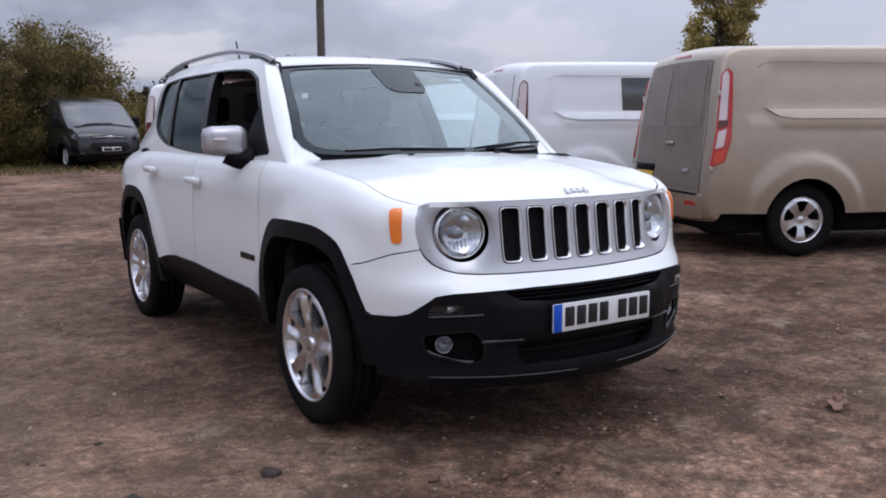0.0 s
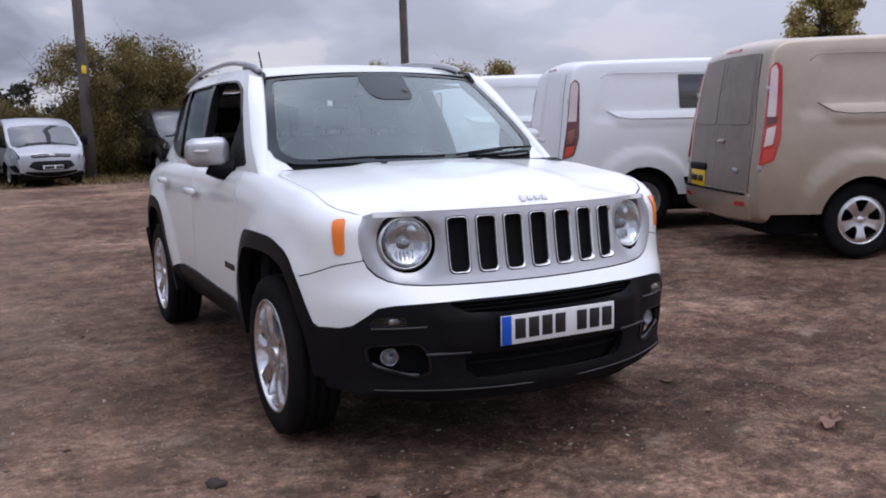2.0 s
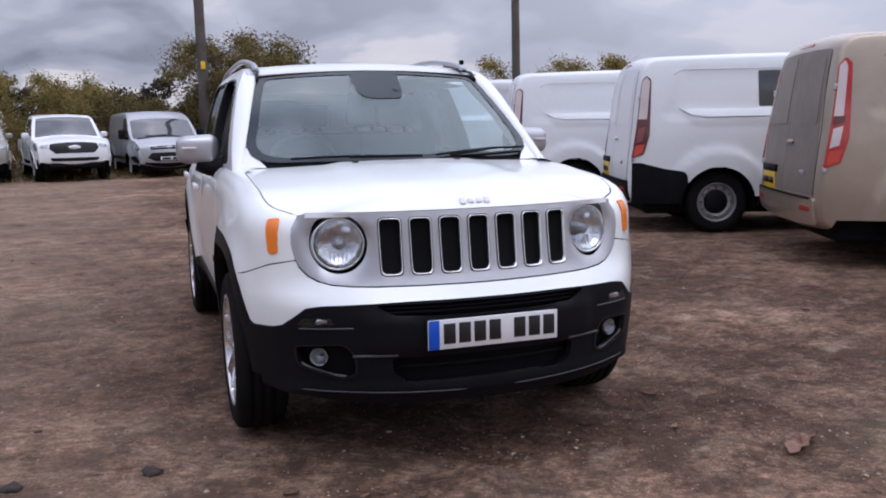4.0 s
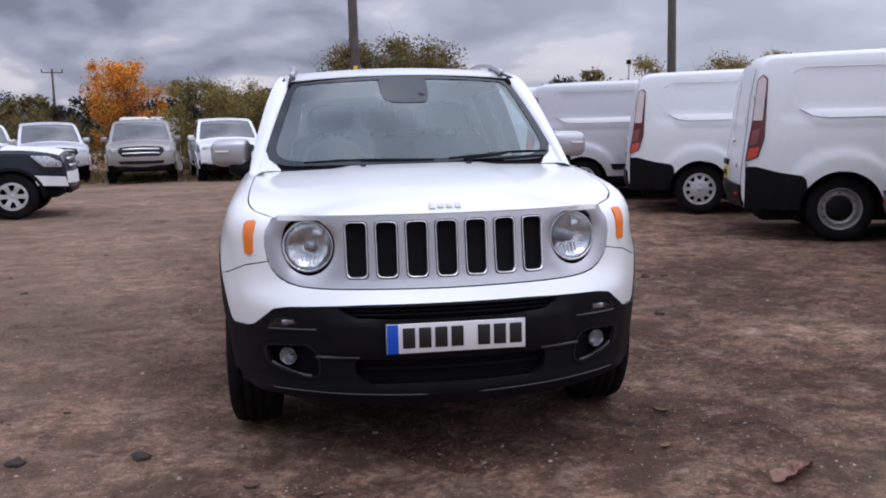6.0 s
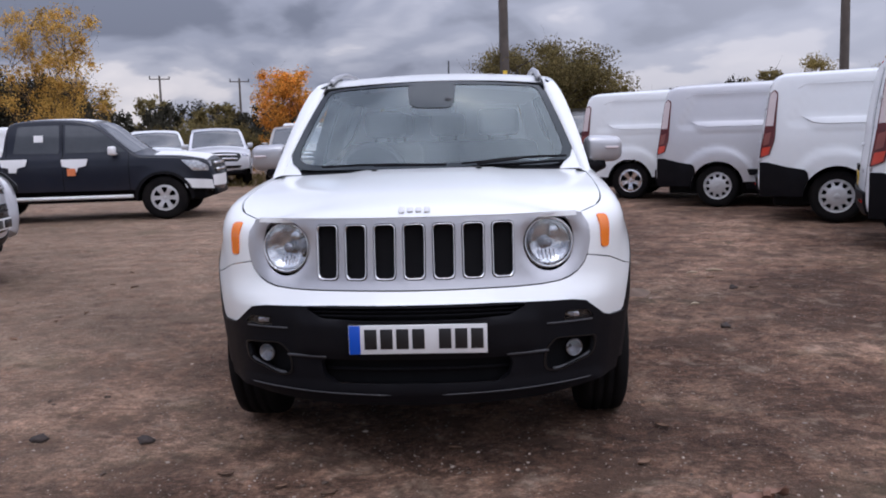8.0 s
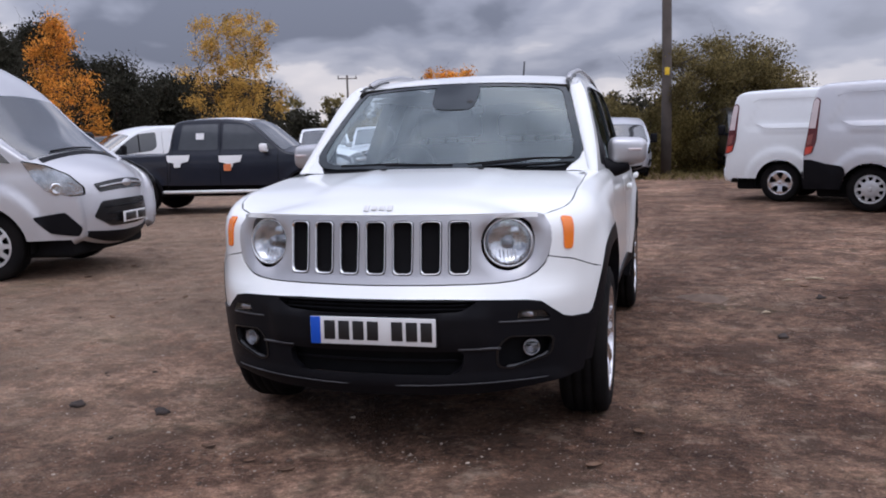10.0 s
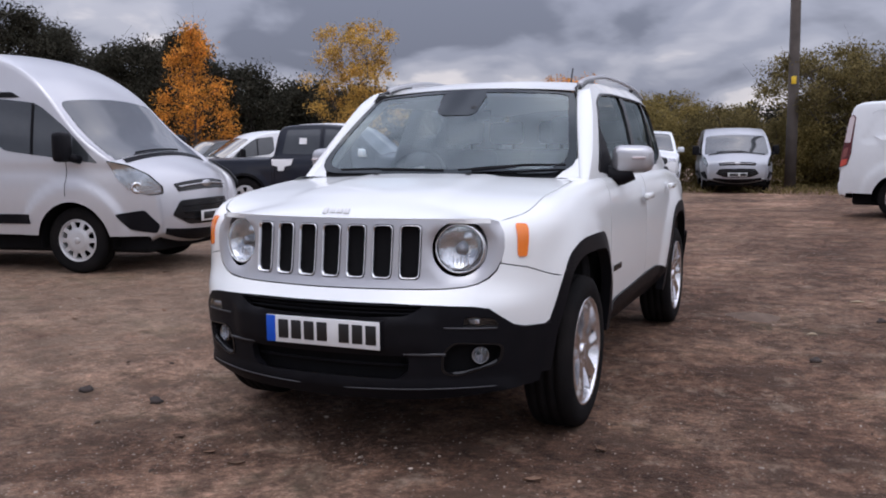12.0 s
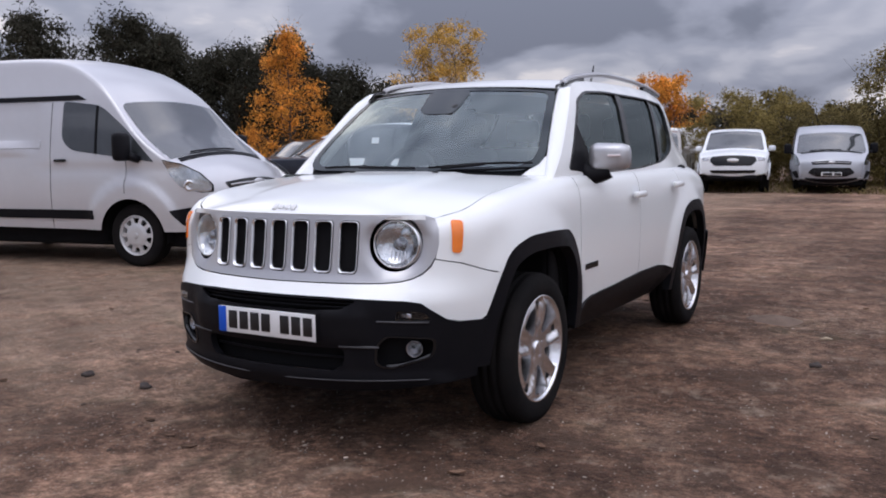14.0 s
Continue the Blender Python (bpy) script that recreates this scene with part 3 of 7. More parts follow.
build_litter()

# ---- wheels ----
def polar_hole(r0, r1, a0, half0, half1, rad):
    """A rounded opening between two radii, centred on the angle a0 (degrees)."""
    pts = []
    for r, h, sg in ((r0, half0, -1), (r1, half1, -1), (r1, half1, 0), (r1, half1, 1), (r0, half0, 1)):
        a = radians(a0 + sg * h)
        pts.append((r * math.cos(a), r * math.sin(a)))
    return rounded(pts, rad, 4)


def circle(r, n=48, at=(0, 0)):
    return [(at[0] + r * math.cos(2 * math.pi * i / n), at[1] + r * math.sin(2 * math.pi * i / n)) for i in range(n)]


def build_wheel(style, R, rim, width, material):
    """One wheel, its axle along x and its face to +x, as meshes to be shared: (name, mesh) rows, the first the rim."""
    h = width / 2
    holes = []
    if style == "fork":
        for i in range(5):
            holes.append(polar_hole(rim * 0.34, rim * 0.90, 270 + 72 * i, 8, 19.5, 0.024))
            holes.append(polar_hole(rim * 0.72, rim * 0.90, 306 + 72 * i, 2.0, 7.0, 0.009))
    elif style == "five":
        for i in range(5):
            holes.append(polar_hole(rim * 0.36, rim * 0.88, 90 + 72 * i, 14, 20, 0.02))
    elif style == "six":
        for i in range(6):
            holes.append(polar_hole(rim * 0.38, rim * 0.88, 90 + 60 * i, 10, 17, 0.02))
    elif style == "cover":
        for i in range(10):
            holes.append(polar_hole(rim * 0.62, rim * 0.90, 90 + 36 * i, 8, 12, 0.012))
    else:
        for i in range(12):
            holes.append(circle(0.016, 8, (rim * 0.78 * math.cos(i * math.pi / 6), rim * 0.78 * math.sin(i * math.pi / 6))))
    if style == "steel":
        depth = curve((0, -0.02), (0.05, -0.015), (0.08, -0.03), (rim * 0.62, -0.035), (rim * 0.7, 0.0), (rim * 0.9, -0.02), (rim, -0.03))
    elif style == "cover":
        depth = curve((0, 0.03), (rim * 0.45, 0.028), (rim * 0.6, 0.015), (rim * 0.9, 0.01), (rim, 0.0))
    else:
        depth = curve((0, 0.0), (0.06, 0.004), (rim * 0.5, 0.014), (rim * 0.85, 0.022), (rim, 0.012))
    face_x = h - 0.030
    def face(u, v):
        r = math.hypot(u, v)
        hollow = 0.0
        if style == "fork":
            # each spoke forks towards the rim, hollowed between its arms
            hollow = 0.020 * sstep(0.45, 0.95, math.cos(5 * (math.atan2(v, u) - radians(306)))) * sstep(0.30, 0.6, r / rim) * (1 - sstep(0.90, 0.97, r / rim))
        return (face_x + depth(r) - hollow, u, v)

    bm = sheet(circle(rim * 0.985), face, 0.013 if style == "fork" else 0.022, holes, 0.040 if style == "fork" else 0.022)
    lathe([(h - 0.11, rim * 0.90), (h - 0.07, rim * 0.915), (h - 0.03, rim * 0.955), (h - 0.008, rim * 0.985), (h - 0.004, rim * 1.02), (h - 0.012, rim * 1.035)], 48, "X", bm)
    lathe([(face_x, 0.033), (face_x + depth(0) + 0.008, 0.033), (face_x + depth(0) + 0.011, 0.027), (face_x + depth(0) + 0.011, 0.0005)], 20, "X", bm)
    for i in range(5):
        a = radians(90 + 72 * i)
        lathe([(face_x, 0.009), (face_x + 0.004, 0.008), (face_x + 0.005, 0.0005)], 6, "X", bm, (0, 0.056 * math.cos(a), 0.056 * math.sin(a)))
    w = R - rim
    prof = [(-h * 0.9, rim * 0.99), (-h, rim + w * 0.3), (-h * 0.99, rim + w * 0.62), (-h * 0.86, R - 0.010), (-h * 0.62, R - 0.001)]
    for g in (-0.4, 0.0, 0.4):
        prof += [(h * g - 0.007, R), (h * g - 0.005, R - 0.008), (h * g + 0.005, R - 0.008), (h * g + 0.007, R)]
    prof += [(h * 0.62, R - 0.001), (h * 0.86, R - 0.010), (h * 0.99, rim + w * 0.62), (h, rim + w * 0.3), (h * 0.96, rim + w * 0.12), (h * 0.9, rim * 0.99)]
    tyre = lathe(prof, 56, "X")
    # disc and deep rim barrel are black: the shade between spokes is painted in
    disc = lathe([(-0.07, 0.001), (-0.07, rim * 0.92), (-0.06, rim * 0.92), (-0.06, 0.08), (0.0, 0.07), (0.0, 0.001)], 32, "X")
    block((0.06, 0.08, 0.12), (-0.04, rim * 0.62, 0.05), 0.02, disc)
    caps = [("dark_rim_barrel", lathe([(-h + 0.01, rim * 1.0), (-h + 0.02, rim * 0.93), (h - 0.112, rim * 0.905)], 40, "X"), VOID)]
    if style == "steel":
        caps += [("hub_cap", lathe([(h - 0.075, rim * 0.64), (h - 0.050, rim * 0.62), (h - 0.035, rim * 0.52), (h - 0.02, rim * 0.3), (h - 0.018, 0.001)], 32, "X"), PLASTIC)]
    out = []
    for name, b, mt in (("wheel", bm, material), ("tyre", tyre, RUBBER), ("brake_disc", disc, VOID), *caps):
        for f in b.faces:
            f.smooth = True
        me = bpy.data.meshes.new(name)
        b.to_mesh(me)
        b.free()
        me.materials.append(mt)
        out.append((name, me))
    return out


def put_wheel(kit, parent, m):
    wheel = new("wheel", kit[0][1])
    wheel.parent = parent
    wheel.matrix_local = m
    for name, me in kit[1:]:
        o = new(name, me)
        o.parent = wheel
    return wheel


# ---- the white compact off-roader ----
FRONT_AXLE, REAR_AXLE = 0.85, 3.42
BELT = spline([(-0.2, 0.010), (0, 0), (0.2, 0.010), (0.39, 0.045), (0.55, 0.105), (0.66, 0.170), (0.735, 0.240), (0.795, 0.325), (0.835, 0.42), (0.858, 0.53), (0.866, 0.68), (0.868, 0.9), (0.868, 1.6), (0.868, 2.4), (0.868, 3.2), (0.860, 3.65), (0.835, 3.92), (0.77, 4.09), (0.6, 4.165), (0.3, 4.19), (0, 4.195), (-0.3, 4.19)], 10)[10:-10]
_b = np.array(BELT)
BS = np.concatenate([[0], np.cumsum(np.hypot(*np.diff(_b, axis=0).T))])
BX, BY = _b[:, 0], _b[:, 1]
_tx, _ty = np.gradient(BX, BS), np.gradient(BY, BS)
_len = np.hypot(_tx, _ty)
BNX, BNY = _ty / _len, -_tx / _len


def sx(x):
    """Length along the belt, from the middle of the nose, to the front's x."""
    k = int(np.argmax(BX))
    return math.copysign(float(np.interp(abs(x), BX[: k + 1], BS[: k + 1])), x)


def sy(y):
    """The same to the flank's y."""
    return float(np.interp(y, BY, BS))


NOSE = curve((0.24, 0.062), (0.30, 0.040), (0.36, 0.030), (0.45, 0.024), (0.58, 0.020), (0.63, 0.020), (0.66, 0.030), (0.695, 0.066), (0.74, 0.088), (0.85, 0.106), (0.96, 0.120), (1.1, 0.2))
WAIST = curve((0.22, 0.945), (0.35, 0.965), (0.5, 0.985), (0.62, 0.997), (0.75, 1.0), (0.9, 0.998), (1.0, 0.990), (1.1, 0.97))
ROLL_Z = curve((0.0, 0.885), (0.26, 0.89), (0.6, 0.910), (1.05, 0.945), (1.4, 0.965), (2.9, 0.97), (3.5, 0.935), (4.2, 0.90))
ROLL_A = curve((0.0, 0.05), (0.2, 0.055), (0.6, 0.105), (1.05, 0.108), (1.4, 0.068), (2.9, 0.065), (3.4, 0.105), (3.8, 0.185), (4.2, 0.22))
ROLL_B = curve((0.0, 0.068), (0.17, 0.073), (0.27, 0.090), (0.6, 0.140), (1.05, 0.15), (1.4, 0.135), (2.9, 0.13), (3.5, 0.165), (4.2, 0.20))
FADE0, FADE1 = sx(0.55), sy(0.50)


def flare(y, z):
    out = 0.0
    for c in (0.82, 3.43):
        rr = math.hypot((y - c) / 0.52, (z - 0.36) / 0.51)
        out = max(out, 1 - sstep(0.98, 1.24, rr))
    return 0.024 * out


def body(s, v, off=0.0):
    """A point of the lower body: s along the belt, v up the side and over the shoulder."""
    a = abs(s)
    x, y = float(np.interp(a, BS, BX)), float(np.interp(a, BS, BY))
    nx, ny = float(np.interp(a, BS, BNX)), float(np.interp(a, BS, BNY))
    z1, ai, bi = ROLL_Z(y), ROLL_A(y), ROLL_B(y)
    if v <= z1:
        z, inset = v, 0.0
    else:
        th = min((v - z1) / (0.79 * (ai + bi)), 1.0) * math.pi / 2
        z, inset = z1 + bi * math.sin(th), ai * (1 - math.cos(th))
    f = 1 - sstep(FADE0, FADE1, a)
    w = WAIST(z if v <= z1 else z1)
    fl = flare(y, z) * sstep(sy(0.30), sy(0.5), a) + off
    px = x * w + nx * (fl - inset)
    py = y + NOSE(z) * f + ny * (fl - inset)
    return (math.copysign(px, s) if s else px * 0, py, z)


def v_end(y):
    return ROLL_Z(y) + 0.79 * (ROLL_A(y) + ROLL_B(y))


ARCH_F = rounded([(1.345, 0.20), (1.358, 0.46), (1.315, 0.73), (1.215, 0.848), (0.98, 0.862), (0.70, 0.862), (0.535, 0.815), (0.465, 0.72), (0.390, 0.54), (0.36, 0.20)], [0, 0.05, 0.08, 0.07, 0.08, 0.1, 0.09, 0.08, 0.05, 0])
ARCH_R = rounded([(2.93, 0.20), (2.985, 0.45), (3.08, 0.68), (3.20, 0.825), (3.37, 0.868), (3.63, 0.866), (3.76, 0.80), (3.85, 0.67), (3.93, 0.45), (3.96, 0.20)], [0, 0.05, 0.08, 0.09, 0.08, 0.08, 0.08, 0.08, 0.05, 0])


def shrunk(poly, c, k):
    return [(c[0] + (p[0] - c[0]) * k, c[1] + (p[1] - c[1]) * k) for p in poly]


def v_top(s):
    return v_end(float(np.interp(s, BS, BY)))


WING_TOP = np.array([body(s, v_top(s)) for s in np.linspace(sx(0.672), sy(1.30), 60)])


def bonnet_edge(y):
    """Half width and height of the bonnet's side edge at y."""
    return float(np.interp(y, WING_TOP[:, 1], WING_TOP[:, 0])) - 0.006, float(np.interp(y, WING_TOP[:, 1], WING_TOP[:, 2]))


HOOD_D = curve((-0.05, 0.956), (0.0, 0.977), (0.012, 0.990), (0.035, 1.003), (0.08, 1.019), (0.2, 1.043), (0.5, 1.084), (0.9, 1.116), (1.2, 1.130))


def nose_y(x):
    s = sx(x)
    return body(s, 0.862)[1] + NOSE(0.965) - NOSE(0.862)


def hood(x, y):
    d = y - nose_y(x)
    xe, ze = bonnet_edge(y)
    zc = HOOD_D(d)
    k = min(abs(x) / xe, 1.0)
    z = zc - (zc - ze) * k ** 2.6 * sstep(0.0, 0.03, d)
    z += 0.010 * (1 - sstep(0.30, 0.40, abs(x))) * sstep(0.05, 0.3, d)
    return (x, y, z)


GLASS_X = curve((1.06, 0.815), (1.2, 0.788), (1.35, 0.748), (1.5, 0.697), (1.56, 0.664), (1.60, 0.630), (1.64, 0.57))


def cabin(y, z, off=0.0, sg=1):
    # the upper cabin draws in towards the tail
    draw = 0.145 * max(0, y - 2.85) ** 2 * (0.62 + 0.38 * sstep(1.08, 1.30, z))
    return (sg * (GLASS_X(z) - draw - 0.02 * max(0, 1.9 - y) + off), y, z)


ROOF_EDGE = curve((1.70, 1.552), (1.85, 1.592), (2.2, 1.616), (2.8, 1.622), (3.4, 1.606), (3.7, 1.580), (3.92, 1.54))


def screen(u, t, off=0.0):
    """The windscreen: u across from -1 to 1, t up from 0 to 1."""
    lo = Vector((0.735 * u, 1.07 + 0.13 * u * u, 1.128))
    hi = Vector((0.590 * u, 1.625 + 0.075 * u * u, 1.574 - 0.026 * u * u))
    p = lo.lerp(hi, t) + Vector((0, -0.62, 0.78)) * (0.016 * math.sin(math.pi * t) + off)
    return tuple(p)


def build_offroader():
    car = thing("car", "white compact off-roader with black lower cladding parked on bare earth", "car", pose(-0.008, 0, 0, 0, 0, 0.55))
    Sx, Sy = sx, sy
    # front wing, doors and rear quarter, both sides
    line_f = [(Sx(0.676), 0.803), (Sy(0.28), 0.786), (Sy(0.415), 0.748)]
    for sg in (1, -1):
        fl = sg < 0

        def skin(s, v, off=0.0):
            return body(sg * s, v, off)

        def panel(name, outline, holes=(), material=WHITE, off=0.0, step=0.035, thick=0.014, label="", parent=car):
            return part(name, sheet(outline, lambda s, v: skin(s, v, off), step, holes, thick, fl), material, parent, label)

        arch_f = [(Sy(y), z) for y, z in ARCH_F]
        arch_r = [(Sy(y), z) for y, z in ARCH_R]
        top = [(float(s), v_top(float(s))) for s in np.linspace(Sy(1.352), Sx(0.672), 26)]
        wing = [(Sy(1.352), 0.44)] + top + [(Sx(0.684), 0.905), (Sx(0.687), 0.862)] + line_f
        wing += [(Sy(0.46), 0.74), (Sy(0.46), 0.44)]
        wing_poly = wing
        panel("front_wing", wing_poly, [arch_f])
        # side marker in the wing
        marker = rounded([(Sx(0.733) - 0.008, 0.958), (Sx(0.733) + 0.058, 0.950), (Sx(0.733) + 0.046, 0.826), (Sx(0.733) - 0.004, 0.826)], 0.018)
        panel("side_marker", marker, (), ORANGE, 0.006, 0.012, 0.012, "amber side marker lens")
        # doors
        d1 = rounded([(Sy(1.360), 0.44), (Sy(1.360), v_end(1.36)), (Sy(2.290), v_end(2.3)), (Sy(2.300), 0.44)], 0.012)
        sill_cut = [(Sy(1.30), 0.30), (Sy(1.30), 0.430), (Sy(1.40), 0.450), (Sy(1.53), 0.474), (Sy(1.9), 0.482), (Sy(2.35), 0.497), (Sy(2.70), 0.494), (Sy(2.85), 0.474), (Sy(3.02), 0.44), (Sy(3.02), 0.30)]
        front_door = panel("front_door", d1, [sill_cut])
        d2 = rounded([(Sy(2.308), 0.44), (Sy(2.300), v_end(2.3)), (Sy(3.130), v_end(3.1)), (Sy(3.145), 1.00), (Sy(3.10), 0.44)], 0.012)
        rear_door = panel("rear_door", d2, [sill_cut, arch_r])
        q = [(Sy(3.10), 0.60), (Sy(3.153), 1.00), (Sy(3.138), v_end(3.1)), (Sy(3.7), v_end(3.7)), (Sy(4.0), v_end(4.0)), (Sx(0) + BS[-1] - 0.45, v_end(4.1)), (BS[-1] - 0.45, 0.62), (Sy(3.9), 0.60)]
        panel("rear_quarter", q, [arch_r])
        # character crease under the handles and the door handles
        for y, z, dr in ((2.205, 0.968, front_door), (3.005, 0.995, rear_door)):
            hb = block((0.030, 0.190, 0.036), (0, 0, 0), 0.014, None, None, 3)
            for vtx in hb.verts:
                vtx.co.x += 0.010 - 0.5 * vtx.co.y ** 2
            bmesh.ops.transform(hb, matrix=pose(sg * 0.893, y, z, 0, 0, 0) @ Matrix.Diagonal((sg, 1, 1, 1)), verts=hb.verts)
            if sg < 0:
                bmesh.ops.reverse_faces(hb, faces=hb.faces)
            part("door_handle", hb, WHITE, dr)
            # flat patch in greyer white: the cup's shade is put into its colour
            cup = sheet(rounded([(y - 0.045, z - 0.045), (y + 0.06, z - 0.04), (y + 0.06, z + 0.055), (y - 0.045, z + 0.05)], 0.045), lambda a, b: (sg * (body(sy(a), b)[0] + 0.0025), a, b), 0.02, (), 0.0, fl)
            part("handle_recess", cup, WHITE_B, dr)
        # black cladding: arches and sill
        for poly, c, nm, zlow in ((ARCH_F, (0.815, 0.34), "wheel_arch_cladding", 0.350), (ARCH_R, (3.43, 0.34), "wheel_arch_cladding", 0.30)):
            inner = [(Sy(y), z) for y, z in shrunk(poly, c, 0.862)]
            outer = [(Sy(y), z) for y, z in shrunk(poly, c, 1.006)]
            low = [(min(p[0] for p in inner) - 1, -1), (max(p[0] for p in inner) + 1, -1), (max(p[0] for p in inner) + 1, zlow), (min(p[0] for p in inner) - 1, zlow)]
            clad = sheet(outer, lambda s, v: skin(s, v, 0.003), 0.035, [inner, low], 0.05, fl)
            part(nm, clad, PLASTIC, car)
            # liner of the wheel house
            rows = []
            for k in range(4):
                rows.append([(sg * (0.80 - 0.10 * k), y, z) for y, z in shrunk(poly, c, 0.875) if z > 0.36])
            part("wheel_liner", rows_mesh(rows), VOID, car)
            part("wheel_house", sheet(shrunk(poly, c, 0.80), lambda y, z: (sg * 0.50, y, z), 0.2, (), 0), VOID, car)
        sill = [(Sy(1.43), 0.290), (Sy(1.345), 0.40), (Sy(1.345), 0.432), (Sy(1.40), 0.454), (Sy(1.53), 0.478), (Sy(1.9), 0.486), (Sy(2.35), 0.501), (Sy(2.70), 0.498), (Sy(2.85), 0.478), (Sy(2.965), 0.445), (Sy(2.93), 0.40), (Sy(2.84), 0.290)]
        # the sill tucks under towards its foot
        part("sill_cladding", sheet(sill, lambda s, v: skin(s, v, 0.010 - 0.09 * (1 - sstep(0.26, 0.46, v))), 0.035, (), 0.03, fl), PLASTIC, car)
        # lettering on the door: a bar in place of the model name
        badge = bmesh.new()
        for i in range(7):
            block((0.006, 0.020, 0.030), (sg * (body(sy(1.5), 0.64)[0] + 0.002), 1.43 + i * 0.026, 0.640), 0.002, badge)
        part("door_badge", badge, GLOSSB, front_door, "dark model badge on the door")
        # side of the cabin
        frame_out = [(1.17, 1.085), (1.33, 1.215), (1.55, 1.425), (1.70, 1.548), (1.85, 1.592), (2.2, 1.616), (2.8, 1.622), (3.4, 1.606), (3.66, 1.582), (3.80, 1.50), (3.90, 1.30), (3.97, 1.085)]
        frame_out = frame_out[:1] + spline(frame_out[1:-1], 3) + frame_out[-1:]
        win = rounded([(1.385, 1.135), (1.66, 1.100), (2.50, 1.110), (2.96, 1.140), (3.28, 1.215), (3.43, 1.285), (3.475, 1.49), (3.42, 1.532), (2.90, 1.552), (2.20, 1.560), (1.86, 1.545), (1.715, 1.495)], [0.02, 0.1, 0.1, 0.1, 0.10, 0.06, 0.05, 0.03, 0.1, 0.1, 0.1, 0.03])
        part("cabin_side", sheet(frame_out, lambda y, z: cabin(y, z, 0, sg), 0.045, [win], 0.02, sg < 0), WHITE, car)
        trim = sheet(shrunk(win, (2.4, 1.32), 1.004), lambda y, z: cabin(y, z, 0.003, sg), 0.05, [shrunk(win, (2.4, 1.33), 0.965)], 0.02, sg < 0)
        part("window_trim", trim, GLOSSB, car)

        def pane(name, lo, hi, material, zlo=0.0, lab=""):
            clip = [(lo[0], 1.0), (lo[1], 1.65), (hi[1], 1.65), (hi[0], 1.0)]
            inner = shrunk(win, (2.4, 1.33), 0.972)
            out = clip_poly(inner, clip)
            if zlo:
                out = clip_poly(out, [(0, zlo), (0, zlo - 1), (5, zlo - 1), (5, zlo)])
            ob = part(name, sheet(out, lambda y, z: cabin(y, z, -0.012, sg), 0.08, (), 0.004, sg < 0), material, car, lab)
            ob.visible_shadow = False
            return ob

        if sg > 0:
            pane("front_door_glass", (1.3, 1.3), (2.235, 2.425), GLASS_S)
        else:
            pane("front_door_glass", (1.3, 1.3), (2.235, 2.425), GLASS_S, 1.135, "driver's window wound down")
        pane("rear_door_glass", (2.295, 2.495), (2.855, 3.065), GLASS_T)
        pane("quarter_glass", (2.895, 3.115), (3.7, 3.7), GLASS_T)
        for a, b in (((2.225, 2.415), (2.302, 2.502)), ((2.848, 3.058), (2.902, 3.122))):
            post = clip_poly(shrunk(win, (2.4, 1.33), 0.985), [(a[0], 1.0), (a[1], 1.65), (b[1], 1.65), (b[0], 1.0)])
            part("window_post", sheet(post, lambda y, z: cabin(y, z, -0.002, sg), 0.05, (), 0.05, sg < 0), GLOSSB, car)
        # front quarter of the door frame, black
        part("mirror_sail", sheet([(1.40, 1.128), (1.72, 1.102), (1.60, 1.36)], lambda y, z: cabin(y, z, 0.004, sg), 0.05, (), 0.02, sg < 0), PLASTIC, car)
        # windscreen pillar
        rows = []
        for i in range(17):
            t = -0.16 + 1.16 * i / 16
            a = Vector(screen(sg * 1.005, t * 1.0, -0.004))
            y = 1.17 + (1.74 - 1.17) * t
            z = float(np.interp(y, [1.05, 1.17, 1.33, 1.55, 1.70, 1.74], [1.0, 1.085, 1.215, 1.425, 1.548, 1.562]))
            c = Vector(cabin(y, z, 0, sg))
            o = Vector((sg * 0.7, -0.6, 0.35)).normalized()
            w = (c - a).length
            rows.append([tuple(a), tuple(a + o * 0.018 + Vector((0, 0, 0.002))), tuple(a.lerp(c, 0.35) + o * w * 0.20), tuple(a.lerp(c, 0.7) + o * w * 0.17), tuple(c)])
        part("windscreen_pillar", rows_mesh(rows, flip=sg > 0), WHITE, car)
        # scuttle corner between wing, pillar and bonnet
        sc = []
        for i in range(9):
            t = i / 8
            y = 1.02 + 0.36 * t
            e = Vector(skin(sg * 0 + sy(y), v_end(y)))
            e2 = Vector((sg * (0.70 + 0.06 * t), min(y, 1.20) + 0.02 * t, 1.10 + 0.012 * (1 - t)))
            sc.append([tuple(e), tuple(e.lerp(e2, 0.5) + Vector((0, 0, 0.006))), tuple(e2)])
        part("scuttle_corner", rows_mesh(sc, flip=sg < 0), WHITE, car)
        # roof rail
        x0 = 0.578
        pts = [(sg * (x0 + 0.004), 1.80, 1.592), (sg * x0, 1.90, 1.618), (sg * x0, 2.08, 1.642), (sg * x0, 2.4, 1.670), (sg * x0, 2.8, 1.668), (sg * x0, 3.15, 1.655), (sg * x0, 3.40, 1.632), (sg * x0, 3.58, 1.600)]
        pts = spline(pts, 4)
        rail = tube(pts, 0.015, 10)
        part("roof_rail", rail, RAIL, car)
        for y0, y1 in ((1.80, 2.10), (3.20, 3.58)):
            zz = [float(np.interp(y, [p[1] for p in pts], [p[2] for p in pts])) for y in np.linspace(y0, y1, 7)]
            foot = bmesh.new()
            rws = []
            for y, z in zip(np.linspace(y0, y1, 7), zz):
                zb = ROOF_EDGE(max(y, 1.70)) - 0.012
